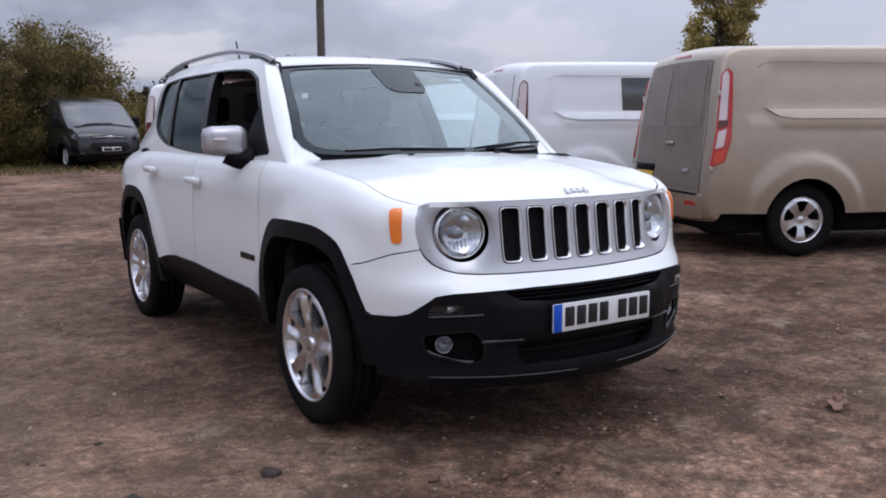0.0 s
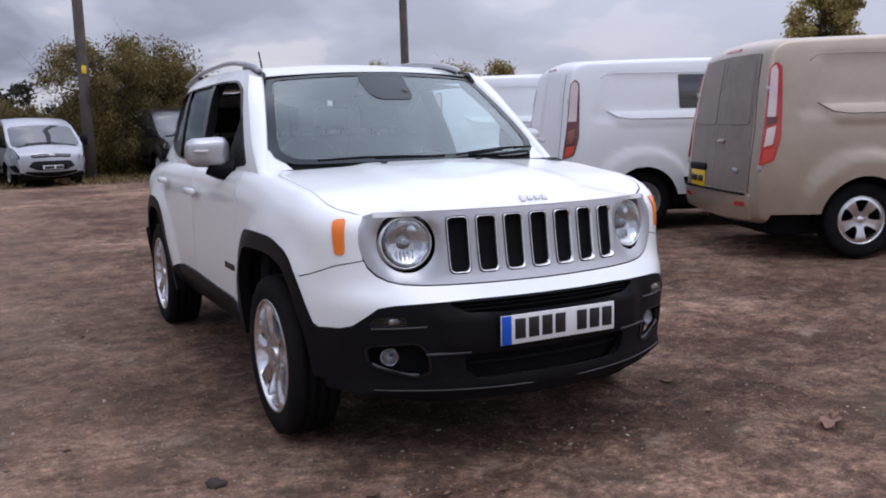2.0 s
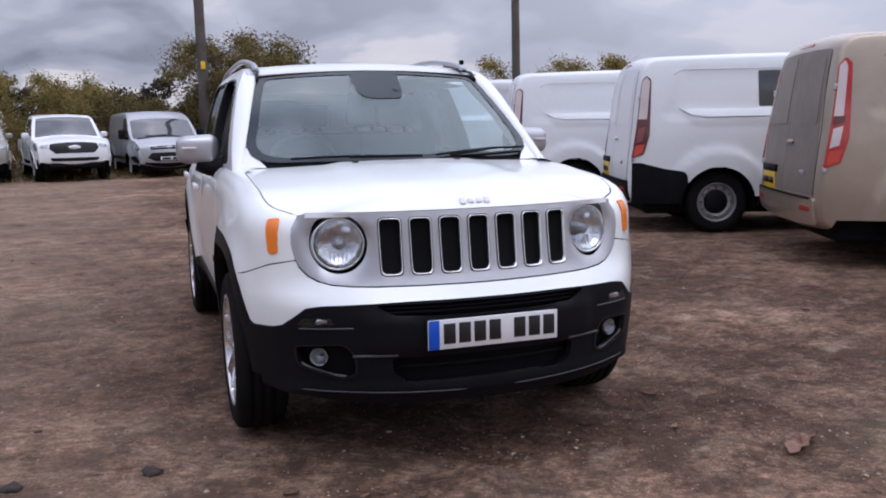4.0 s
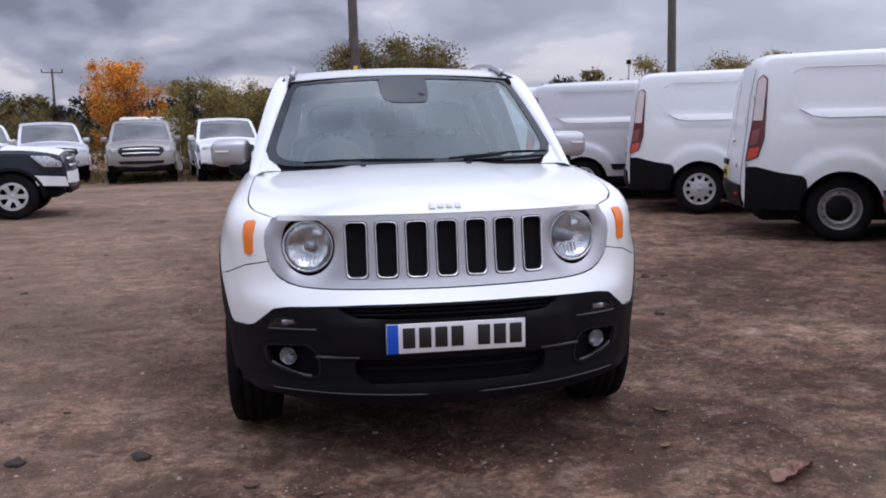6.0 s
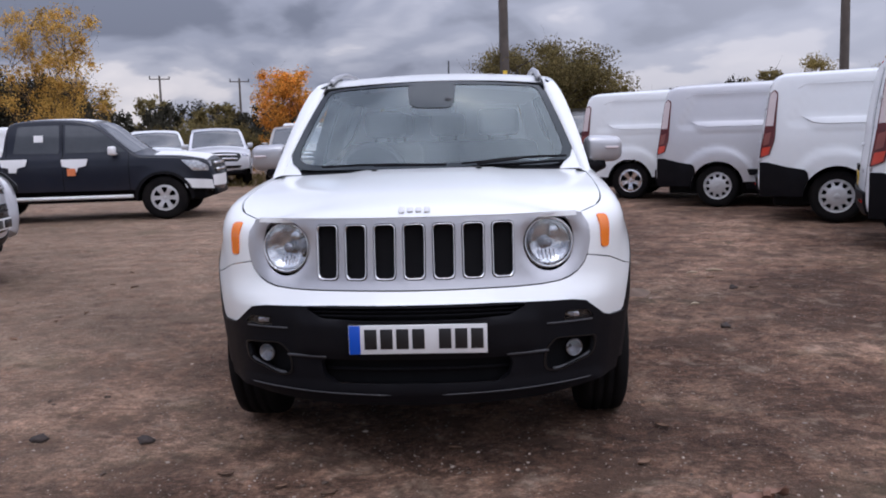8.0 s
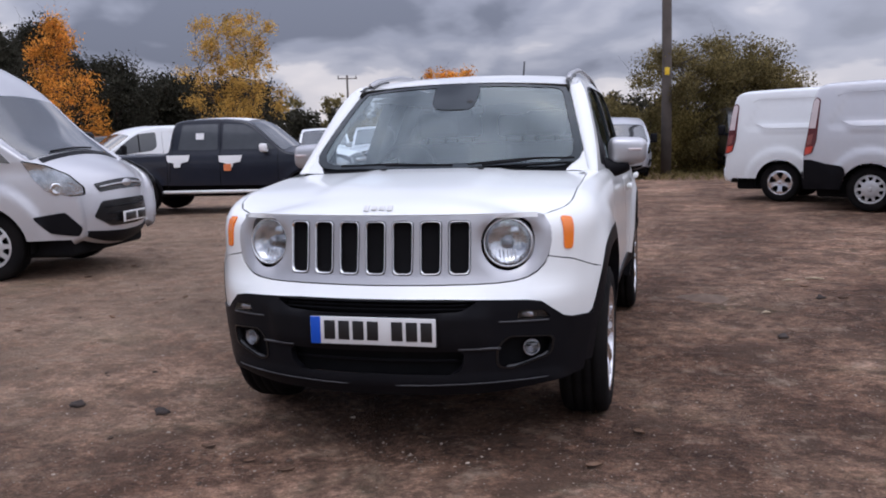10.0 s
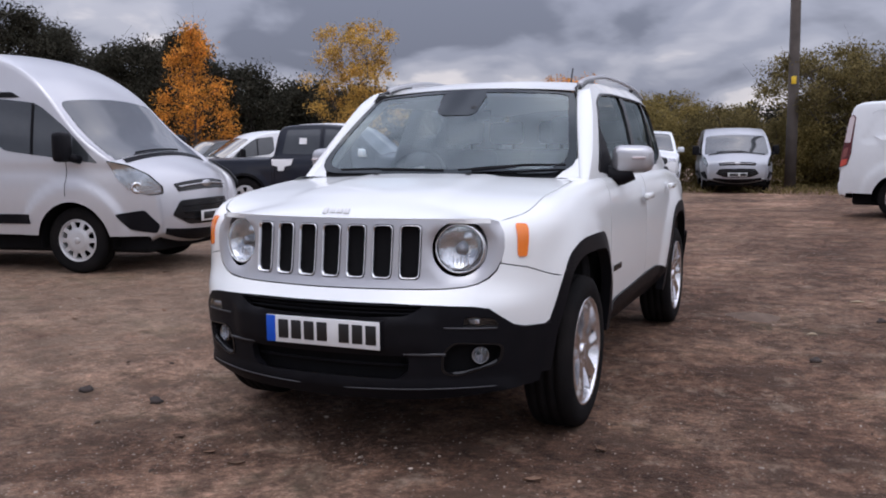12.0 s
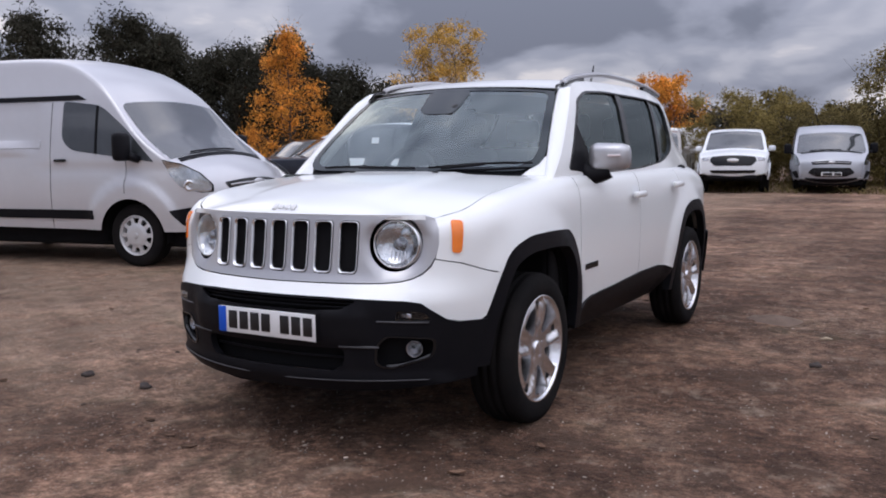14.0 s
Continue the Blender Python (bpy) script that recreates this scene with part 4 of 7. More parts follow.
                rws.append([(sg * (x0 - 0.014), y, zb), (sg * (x0 - 0.012), y, z - 0.006), (sg * x0, y, z + 0.002), (sg * (x0 + 0.012), y, z - 0.006), (sg * (x0 + 0.014), y, zb)])
            rows_mesh(rws, False, foot)
            part("rail_foot", foot, GLOSSB, car)
        part("rail_strap", tube([screen(sg * 1.0, 0.93, 0.006), screen(sg * 1.0, 0.985, 0.010), (sg * (x0 + 0.012), 1.70, 1.568), (sg * (x0 + 0.004), 1.81, 1.586)], [0.005, 0.007, 0.007, 0.008], 8), GLOSSB, car)
        # door mirror
        mb = block((0.205, 0.12, 0.148), (0, 0, 0), 0.045, None, None, 4)
        for vtx in mb.verts:
            vtx.co.y += 0.35 * vtx.co.x ** 2 + 0.10 * vtx.co.x
            vtx.co.z *= 1 - 0.25 * max(0, vtx.co.x) / 0.11 * 0.5
        bmesh.ops.transform(mb, matrix=pose(sg * 0.912, 1.64, 1.188) @ Matrix.Diagonal((sg, 1, 1, 1)), verts=mb.verts)
        if sg < 0:
            bmesh.ops.reverse_faces(mb, faces=mb.faces)
        mirror = part("door_mirror", mb, SATIN, car, "satin silver door mirror")
        foot = tube([(sg * 0.77, 1.60, 1.105), (sg * 0.81, 1.61, 1.095), (sg * 0.86, 1.63, 1.100), (sg * 0.90, 1.645, 1.125)], [0.06, 0.055, 0.045, 0.05], 10)
        part("mirror_foot", foot, PLASTIC, mirror)
        lens = block((0.07, 0.012, 0.014), (sg * 0.955, 1.578, 1.195), 0.005)
        part("repeater_lamp", lens, CLEAR, mirror)
        face = block((0.17, 0.006, 0.115), (sg * 0.912, 1.702, 1.188), 0.002)
        part("mirror_glass", face, CHROME, mirror)
    # bonnet
    xc = float(WING_TOP[0, 0]) - 0.008
    xs = np.linspace(-xc, xc, 31)
    front = [(float(x), nose_y(float(x)) + 0.001) for x in xs]
    side = [y for y in np.linspace(float(WING_TOP[0, 1]) + 0.01, 1.12, 16) if y > front[-1][1] + 0.006]
    right = [(bonnet_edge(y)[0], float(y)) for y in side]
    back = [(0.70, 1.150), (0.5, 1.100), (0.25, 1.066), (0, 1.055), (-0.25, 1.066), (-0.5, 1.100), (-0.70, 1.150)]
    out = front + right + back + [(-x, y) for x, y in reversed(right)]
    bonnet = part("bonnet", sheet(out, hood, 0.035, (), 0.02), WHITE, car)
    for x in (-0.255, 0.245):
        z = hood(x, 1.0)[2]
        part("washer_jet", block((0.028, 0.020, 0.012), (x, 1.0, z + 0.005), 0.004), GLOSSB, bonnet)
    # raised letters on the bonnet's lip: plain bars in place of the maker's name
    lt = bmesh.new()
    for i, (w, hgt) in enumerate(((0.022, 0.034), (0.024, 0.024), (0.024, 0.024), (0.024, 0.030))):
        x = -0.048 + 0.033 * i
        y = nose_y(x) + 0.028
        bar = block((w, 0.006, hgt), (0, 0, 0), 0.006)
        bmesh.ops.transform(bar, matrix=pose(x, y, hood(x, y)[2] + 0.004, -48), verts=bar.verts)
        join(lt, bar)
    part("bonnet_badge", lt, PLATE, bonnet, "small silver maker's badge")
    # cowl and windscreen
    rows = []
    for i in range(21):
        u = -1.02 + 2.04 * i / 20
        lo = Vector(screen(u, 0.0))
        rows.append([(lo.x, lo.y - 0.14, 1.06), (lo.x, lo.y - 0.06, 1.090), (lo.x, lo.y - 0.015, 1.108), (lo.x, lo.y + 0.03, 1.128)])
    part("cowl", rows_mesh(rows, flip=True), PLASTIC, car)
    edge = rounded([(-1.0, 0.0), (1.0, 0.0), (1.0, 1.0), (-1.0, 1.0)], [0.22, 0.22, 0.08, 0.08])
    for k in (1, -1):
        part("pillar_base", sheet([(k * 0.84, -0.07), (k * 1.04, -0.07), (k * 1.03, 0.20)], lambda u, t: screen(u, t, -0.004), 0.08, (), 0.0, k < 0), WHITE, car)
    glass_in = rounded([(-0.945, 0.045), (0.945, 0.045), (0.94, 0.955), (-0.94, 0.955)], [0.20, 0.20, 0.08, 0.08])
    part("windscreen_border", sheet(edge, lambda u, t: screen(u, t, 0.0), 0.06, [glass_in], 0.006), FRIT, car, "black printed windscreen border")
    pane_ob = part("windscreen", sheet(shrunk(glass_in, (0, 0.5), 1.03), lambda u, t: screen(u, t, -0.003), 0.08, (), 0.0), GLASS_W, car)
    pane_ob.visible_shadow = False
    box = sheet(rounded([(-0.225, 0.955), (0.215, 0.955), (0.185, 0.70), (0.15, 0.645), (-0.10, 0.645), (-0.185, 0.70)], 0.05), lambda u, t: screen(u, t, 0.0005), 0.06, (), 0.05)
    part("sensor_housing", box, FRIT, car)
    part("sensor_camera", lathe([(0, 0.018), (0.002, 0.016), (0.003, 0.001)], 16, "Z", None, (0, 0, 0)), GLOSSB, car).matrix_local = Matrix.Translation(screen(0.14, 0.75, 0.002)) @ Euler((radians(38), 0, 0)).to_matrix().to_4x4()
    # wipers
    for a, b, c in (((-0.72, 0.005), (-0.36, 0.012), (0.02, 0.008)), ((0.93, 0.055), (0.62, 0.045), (0.22, 0.012))):
        pts = spline([screen(*a, 0.018), screen(*b, 0.022), screen(*c, 0.016)], 8)
        arm = tube(pts, 0.006, 6)
        tube([screen(c[0] + 0.1, 0.0, 0.02), screen(b[0], b[1] - 0.01, 0.024)], 0.0075, 6, arm)
        part("wiper", arm, PLASTIC, car)
    # roof
    rows = []
    ys = [0.0, 0.03, 0.07, 0.12, 0.2, 0.3, 0.42, 0.55, 0.7, 0.82, 0.92, 1.0]
    for k in ys:
        row = []
        for i in range(25):
            q = -1 + 2 * i / 24
            y0 = 1.625 + 0.075 * q * q
            y = y0 + (3.92 - y0) * k
            ye = max(1.70, y)
            xe = cabin(ye, ROOF_EDGE(ye))[0] * (0.94 + 0.06 * min(1, k / 0.12))
            z = ROOF_EDGE(ye) + 0.032 * (1 - q * q)
            z0 = 1.574 - 0.026 * q * q + 0.003
            z = z0 + (z - z0) * sstep(0, 0.12, k)
            row.append((xe * q, y, z))
        rows.append(row)
    part("roof", rows_mesh(rows), WHITE, car)
    part("aerial", tube([(0.0, 3.72, 1.60), (0, 3.735, 1.66), (0.0, 3.83, 1.86)], [0.016, 0.008, 0.006], 8), GLOSSB, car)
    # grille panel with seven slots and two round lamps
    HLX, HLZ, HLR = 0.528, 0.862, 0.097
    half = [(0.0, 0.974), (0.62, 0.974), (0.670, 0.966), (0.686, 0.915), (0.687, 0.86), (0.679, 0.820), (0.660, 0.777), (0.632, 0.746), (0.598, 0.726), (0.555, 0.714), (0.49, 0.708), (0.40, 0.706), (0.0, 0.703)]
    gout = [(sx(x), z) for x, z in half] + [(-sx(x), z) for x, z in reversed(half[1:-1])]
    slots = []
    for i in range(7):
        cx = -0.339 + 0.113 * i
        slots.append((cx, [(sx(x), z) for x, z in rounded([(cx - 0.043, 0.738), (cx + 0.043, 0.738), (cx + 0.045, 0.955), (cx - 0.045, 0.955)], 0.022)]))
    lamp_holes = [circle(0.113, 40, (sg * sx(HLX), HLZ)) for sg in (1, -1)]
    lamp_holes = [[(u, min(v, 0.968)) for u, v in h] for h in lamp_holes]

    def nose(s, v, off=0.0):
        # shallow dishes round the lamps
        d = math.hypot(abs(s) - sx(HLX), v - HLZ)
        off -= 0.018 * (1 - sstep(0.100, 0.138, d)) * (1 - sstep(0.905, 0.955, v))
        rolled = Vector(body(s, v, off))
        base = body(s, 0.86, off)
        upright = Vector((base[0], base[1] + NOSE(v) - NOSE(0.86), v))
        return tuple(upright.lerp(rolled, sstep(sx(0.648), sx(0.688), abs(s))))

    grille = part("grille_panel", sheet(gout, nose, 0.024, [s[1] for s in slots] + lamp_holes, 0.03), GRILLE, car, "satin silver grille panel with seven slots")
    for cx, poly in slots:
        c = (sx(cx), 0.846)
        def loop(ku, kv, off):
            # the ring's foot is deeper than its head
            return [nose(c[0] + (u - c[0]) * ku, c[1] + (v - c[1]) * (kv if v > c[1] else kv - 0.045 * (off < -0.005) - 0.012 * (off > 0.0035)), off) for u, v in dense(poly + poly[:1], 0.012)]
        ring = rows_mesh([loop(0.935, 0.975, -0.020), loop(0.93, 0.973, 0.003), loop(0.905, 0.963, 0.007), loop(0.84, 0.938, 0.005), loop(0.785, 0.905, -0.010), loop(0.77, 0.895, -0.026)], False, None, True)
        part("slot_ring", ring, CHROME, grille)
        mesh = sheet(shrunk(poly, c, 1.05), lambda s, v: nose(s, v, -0.028), 0.03, (), 0.0)
        part("slot_mesh", mesh, VOID, grille)
    for sg in (1, -1):
        c = Vector(body(sg * sx(HLX), HLZ - 0.004, -0.027))
        nrm = Vector((sg * 0.24, -1, 0.10)).normalized()
        m = Matrix.Translation(c) @ nrm.to_track_quat("Z", "Y").to_matrix().to_4x4()

        def lamp_part(name, prof, material, parent, n=36):
            b = lathe(prof, n, "Z")
            bmesh.ops.transform(b, matrix=m, verts=b.verts)
            return part(name, b, material, parent)

        lamp = lamp_part("headlamp", [(-0.02, 0.109), (0.004, 0.103), (0.011, 0.098), (0.013, 0.095), (0.008, 0.091), (-0.006, 0.088)], CHROME, car)
        lamp_part("reflector_bowl", [(0.002, 0.091), (-0.012, 0.080), (-0.024, 0.060), (-0.032, 0.036), (-0.034, 0.001)], REFLECT, lamp)
        lamp_part("bulb_shield", [(-0.034, 0.022), (-0.016, 0.022), (-0.008, 0.018), (-0.006, 0.010), (-0.006, 0.001)], DIMREF, lamp, 18)
        fins = bmesh.new()
        for k in range(5):
            f = block((0.004, 0.044, 0.010), (-0.030 + k * 0.015, -0.050, -0.022), 0.0015)
            bmesh.ops.transform(f, matrix=m, verts=f.verts)
            join(fins, f)
        part("lamp_fins", fins, CHROME, lamp)
        ind = lathe([(-0.03, 0.001), (-0.03, 0.020), (-0.014, 0.022), (-0.010, 0.016), (-0.010, 0.001)], 16, "Z", None, (0.030, 0.046, 0))
        bmesh.ops.transform(ind, matrix=m, verts=ind.verts)
        part("indicator_bulb", ind, REFLECT, lamp)
        cover = lamp_part("lamp_lens", [(0.012, 0.094), (0.020, 0.080), (0.028, 0.055), (0.032, 0.028), (0.033, 0.001)], GLASS_L, lamp)
        cover.visible_shadow = False
    # white bumper skin
    low = [(0.0, 0.652), (0.30, 0.652), (0.42, 0.648), (0.60, 0.640), (0.655, 0.630), (0.690, 0.600), (0.735, 0.562), (0.77, 0.550)]
    up = [(0.672, 0.796), (0.664, 0.773), (0.635, 0.741), (0.600, 0.721), (0.556, 0.709), (0.49, 0.703), (0.40, 0.701), (0.0, 0.698)]
    hb = [(sx(x), z) for x, z in low] + [(sy(0.37), 0.548), (sy(0.46), 0.60), (sy(0.46), 0.735), (sy(0.415), 0.743), (sy(0.28), 0.781), (sx(0.677), 0.799)] + [(sx(x), z) for x, z in up]
    full = hb + [(-s, v) for s, v in reversed(hb[1:-1])]
    arches = [[(k * sy(y), z) for y, z in ARCH_F] for k in (1, -1)]
    part("front_bumper", sheet(full, body, 0.03, arches, 0.012), WHITE, car, "white painted bumper skin")
    # black lower bumper with its openings
    lo_l = [(0.0, 0.262), (0.30, 0.264), (0.50, 0.272), (0.62, 0.285), (0.72, 0.302)]
    hb2 = [(sx(x), z) for x, z in lo_l] + [(sy(0.34), 0.312), (sy(0.46), 0.335), (sy(0.46), 0.56), (sy(0.37), 0.551), (sx(0.77), 0.553), (sx(0.735), 0.565), (sx(0.690), 0.603), (sx(0.655), 0.633), (sx(0.60), 0.643), (sx(0.42), 0.651), (sx(0.30), 0.655), (0.0, 0.655)]
    full2 = hb2 + [(-s, v) for s, v in reversed(hb2[1:-1])]
    upper = rounded([(-0.43, 0.646), (0.43, 0.646), (0.36, 0.606), (0.10, 0.596), (-0.10, 0.596), (-0.36, 0.606)], 0.02)
    lower = rounded([(-0.38, 0.446), (0.38, 0.446), (0.37, 0.375), (0.33, 0.352), (-0.33, 0.352), (-0.37, 0.375)], 0.03)
    fogs, drls = [], []
    for k in (1, -1):
        fogs.append([(k * sx(x), z) for x, z in rounded([(0.705, 0.492), (0.535, 0.504), (0.497, 0.460), (0.497, 0.382), (0.55, 0.366), (0.700, 0.415)], 0.025)])
        drls.append([(k * sx(x), z) for x, z in rounded([(0.665, 0.598), (0.572, 0.604), (0.565, 0.566), (0.690, 0.566)], 0.012)])

    def chin(s, v, off=0.0):
        # a ledge above the lower edge, and the plinth of the number plate
        x = abs(s)
        ridge = 0.024 * math.exp(-((v - 0.312) / 0.013) ** 2) * (1 - sstep(0.75, 0.9, x))
        band = 0.014 * (sstep(0.460, 0.475, v) - sstep(0.595, 0.606, v)) * (1 - sstep(0.42, 0.50, x))
        return body(s, v, off + 0.010 + ridge + band)

    part("lower_bumper", sheet(full2, chin, 0.024, [upper, lower, *fogs, *drls, *arches], 0.03), PLASTIC, car, "black grained plastic lower bumper")
    part("upper_intake", sheet(shrunk(upper, (0, 0.62), 1.18), lambda s, v: body(s, v, -0.035), 0.05, (), 0), VOID, car)
    part("lower_intake", sheet(shrunk(lower, (0, 0.4), 1.35), lambda s, v: body(s, v, -0.05), 0.05, (), 0), VOID, car)
    for z in (0.612, 0.628):
        part("intake_bar", tube([body(-0.40 + 0.04 * i, z, -0.012) for i in range(21)], 0.0045, 6), PLASTIC, car)
    part("intake_bar", tube([body(-0.37 + 0.037 * i, 0.402, -0.03) for i in range(21)], 0.006, 6), PLASTIC, car)
    for k in (1, -1):
        f = fogs[0 if k > 0 else 1]
        c = (k * sx(0.60), 0.440)
        part("fog_recess", sheet(shrunk(f, c, 1.30), lambda s, v: body(s, v, -0.045), 0.04, (), 0), VOID, car)
        rim = sheet(shrunk(f, c, 1.03), lambda s, v: chin(s, v, 0.004), 0.02, [shrunk(f, c, 0.93)], 0.02)
        part("fog_surround", rim, GLOSSB, car)
        # lips and ledges in lighter grey, their highlight put into the colour
        lip = spline([(0.700, 0.424), (0.65, 0.398), (0.59, 0.380), (0.535, 0.374)], 5)
        part("fog_lip", tube([chin(k * sx(x), z, -0.010) for x, z in lip], [0.003] + [0.007] * (len(lip) - 2) + [0.003], 8), LIP_LIGHT, car)
        cc, nrm = Vector(body(k * sx(0.640), 0.442, -0.030)), Vector((k * 0.35, -1, 0)).normalized()
        m = Matrix.Translation(cc) @ nrm.to_track_quat("Z", "Y").to_matrix().to_4x4()
        fog = lathe([(-0.02, 0.036), (0.010, 0.035), (0.013, 0.031), (0.002, 0.027), (-0.012, 0.016), (-0.016, 0.001)], 24, "Z")
        bmesh.ops.transform(fog, matrix=m, verts=fog.verts)
        fog_ob = part("fog_lamp", fog, DIMREF, car)
        ln = lathe([(0.010, 0.032), (0.016, 0.02), (0.018, 0.001)], 20, "Z")
        bmesh.ops.transform(ln, matrix=m, verts=ln.verts)
        part("fog_lens", ln, GLASS_L, fog_ob).visible_shadow = False
        d = drls[0 if k > 0 else 1]
        part("position_lamp", sheet(shrunk(d, d[0], 1.0), lambda s, v: chin(s, v, -0.014), 0.03, (), 0.01), GLOSSB, car)
        part("position_lens", sheet(d, lambda s, v: chin(s, v, 0.001), 0.03, (), 0.0), GLASS_L, car).visible_shadow = False
        part("position_bulb", block((0.046, 0.012, 0.022), chin(k * sx(0.606), 0.584, -0.006), 0.005), DIMREF, car)
        part("position_sill", tube([chin(k * sx(0.50 + 0.02 * i), 0.561 - 0.0004 * i, 0.001) for i in range(10)], 0.004, 6), LIP_LIGHT, car)
        part("bumper_lip", tube([chin(k * sx(0.10 + 0.03 * i), 0.312 + 0.0006 * i, 0.0) for i in range(21)], [0.001] + [0.003] * 19 + [0.001], 6), LIP_LIGHT, car)
        part("bumper_ledge", tube([chin(k * sx(0.35 - 0.0 + 0.02 * i), 0.456, 0.002) for i in range(9)], 0.006, 6), LIP_LIGHT, car)
    # number plate
    def plate_pt(x, z, y):
        return (x + 0.012, y, z)

    pl = block((0.520, 0.006, 0.111), (0.012, -0.006, 0.531), 0.003)
    plate = part("number_plate", pl, PLATE, car, "white number plate with a blue band")
    part("plate_band", block((0.042, 0.004, 0.109), (-0.225, -0.009, 0.531), 0.001), BLUE, plate)
    part("plate_holder", block((0.524, 0.03, 0.115), (0.012, 0.012, 0.531), 0.004), PLASTIC, plate)
    for x in (-0.165, -0.105, -0.045, 0.015, 0.115, 0.175, 0.235):
        part("plate_bar", block((0.046, 0.003, 0.076), (x, -0.0105, 0.533), 0.001), INK, plate)
    # rear
    S_end = BS[-1]
    tail = [(S_end - 0.44, v_end(4.1)), (S_end + 0.44, v_end(4.1)), (S_end + 0.44, 0.62), (S_end - 0.44, 0.62)]

    def rear(s, v, off=0.0):
        p = body(min(s, 2 * S_end - s), v, off)
        return p if s <= S_end else (-p[0], p[1], p[2])

    part("tailgate", sheet(tail, rear, 0.06, (), 0.02), WHITE, car)
    rb = [(S_end - 1.05, 0.615), (S_end + 1.05, 0.615), (S_end + 1.05, 0.30), (S_end - 1.05, 0.30)]
    part("rear_bumper", sheet(rb, lambda s, v: rear(s, v, 0.02), 0.06, [[(sy(y), z) for y, z in ARCH_R], [(2 * S_end - sy(y), z) for y, z in ARCH_R]], 0.02), PLASTIC, car)
    rows = []
    for i in range(9):
        t = i / 8
        z = 1.06 + 0.50 * t
        y = 4.02 - 0.02 * t - 0.10 * t * t
        xe = cabin(3.9, z)[0] - 0.01
        rows.append([(xe * q, y - 0.06 * abs(q) ** 3, z) for q in np.linspace(-1, 1, 13)])
    part("tailgate_upper", rows_mesh(rows, flip=True), WHITE, car)
    part("rear_window", sheet(rounded([(-0.47, 1.12), (0.47, 1.12), (0.38, 1.48), (-0.38, 1.48)], 0.06), lambda x, z: (x, 4.034 - 0.02 * (z - 1.06) / 0.5 - 0.10 * ((z - 1.06) / 0.5) ** 2, z), 0.1, (), 0.005, True), GLASS_T, car)
    for k in (1, -1):
        part("tail_lamp", block((0.17, 0.05, 0.19), (k * 0.66, 4.15, 0.93), 0.03), RED, car)
    # under-body and cabin; plain black blocks put shade below and under the bonnet
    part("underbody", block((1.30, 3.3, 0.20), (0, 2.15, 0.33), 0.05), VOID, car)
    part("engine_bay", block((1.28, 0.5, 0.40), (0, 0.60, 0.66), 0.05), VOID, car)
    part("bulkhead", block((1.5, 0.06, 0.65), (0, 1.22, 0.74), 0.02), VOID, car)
    dash = block((1.42, 0.42, 0.20), (0, 1.42, 0.99), 0.07, None, None, 3)
    part("dashboard", dash, CLOTH, car)
    part("instrument_hood", block((0.36, 0.18, 0.08), (-0.36, 1.50, 1.10), 0.035, None, None, 3), CLOTH, car)
    part("steering_wheel", tube([(-0.36 + 0.185 * math.cos(a), 1.70 + 0.07 * math.sin(a), 1.08 + 0.165 * math.sin(a)) for a in np.linspace(0, 2 * math.pi, 33)], 0.015, 8), GLOSSB, car)
    part("steering_hub", block((0.16, 0.05, 0.12), (-0.36, 1.69, 1.08), 0.025, None, pose(0, 0, 0)), GLOSSB, car)

    def seat(x, y, w):
        b = block((w, 0.50, 0.16), (x, y, 0.66), 0.05, None, None, 3)
        bk = block((w * 0.95, 0.13, 0.60), (0, 0, 0.30), 0.055, None, None, 3)
        bmesh.ops.transform(bk, matrix=pose(x, y + 0.24, 0.66, -14), verts=bk.verts)
        join(b, bk)
        s = part("seat", b, CLOTH, car)
        for hx in ((x,) if w < 0.7 else (x - 0.38, x, x + 0.38)):
            hr = block((0.26, 0.09, 0.17), (hx, y + 0.44, 1.36), 0.04, None, None, 3)
            for k in (-0.06, 0.06):
                tube([(hx + k, y + 0.41, 1.22), (hx + k, y + 0.435, 1.32)], 0.007, 6, hr)
            part("headrest", hr, CLOTH, s)

    seat(-0.36, 2.02, 0.52)
    seat(0.36, 2.02, 0.52)
    seat(0.0, 2.92, 1.28)
    part("headliner", rows_mesh([[(x, y, 1.545 - 0.05 * (x / 0.6) ** 2) for x in np.linspace(-0.58, 0.58, 9)] for y in (1.75, 2.4, 3.2, 3.9)]), TRIMG, car)
    part("interior_mirror", block((0.24, 0.03, 0.06), (0.0, 1.66, 1.43), 0.02), GLOSSB, car)
    for sg in (1, -1):
        part("door_card", block((0.05, 2.4, 0.62), (sg * 0.76, 2.4, 0.80), 0.03), CLOTH, car)
        part("pillar_trim", tube([(sg * 0.735, 1.30, 1.13), (sg * 0.655, 1.55, 1.37), (sg * 0.585, 1.76, 1.53)], 0.03, 8), TRIMG, car)
    kit = build_wheel("fork", 0.342, 0.236, 0.215, ALLOY)
    for y in (FRONT_AXLE, REAR_AXLE):
        put_wheel(kit, car, pose(0.775, y, 0.340))
        put_wheel(kit, car, pose(-0.775, y, 0.340, 0, 0, 180))
    return car


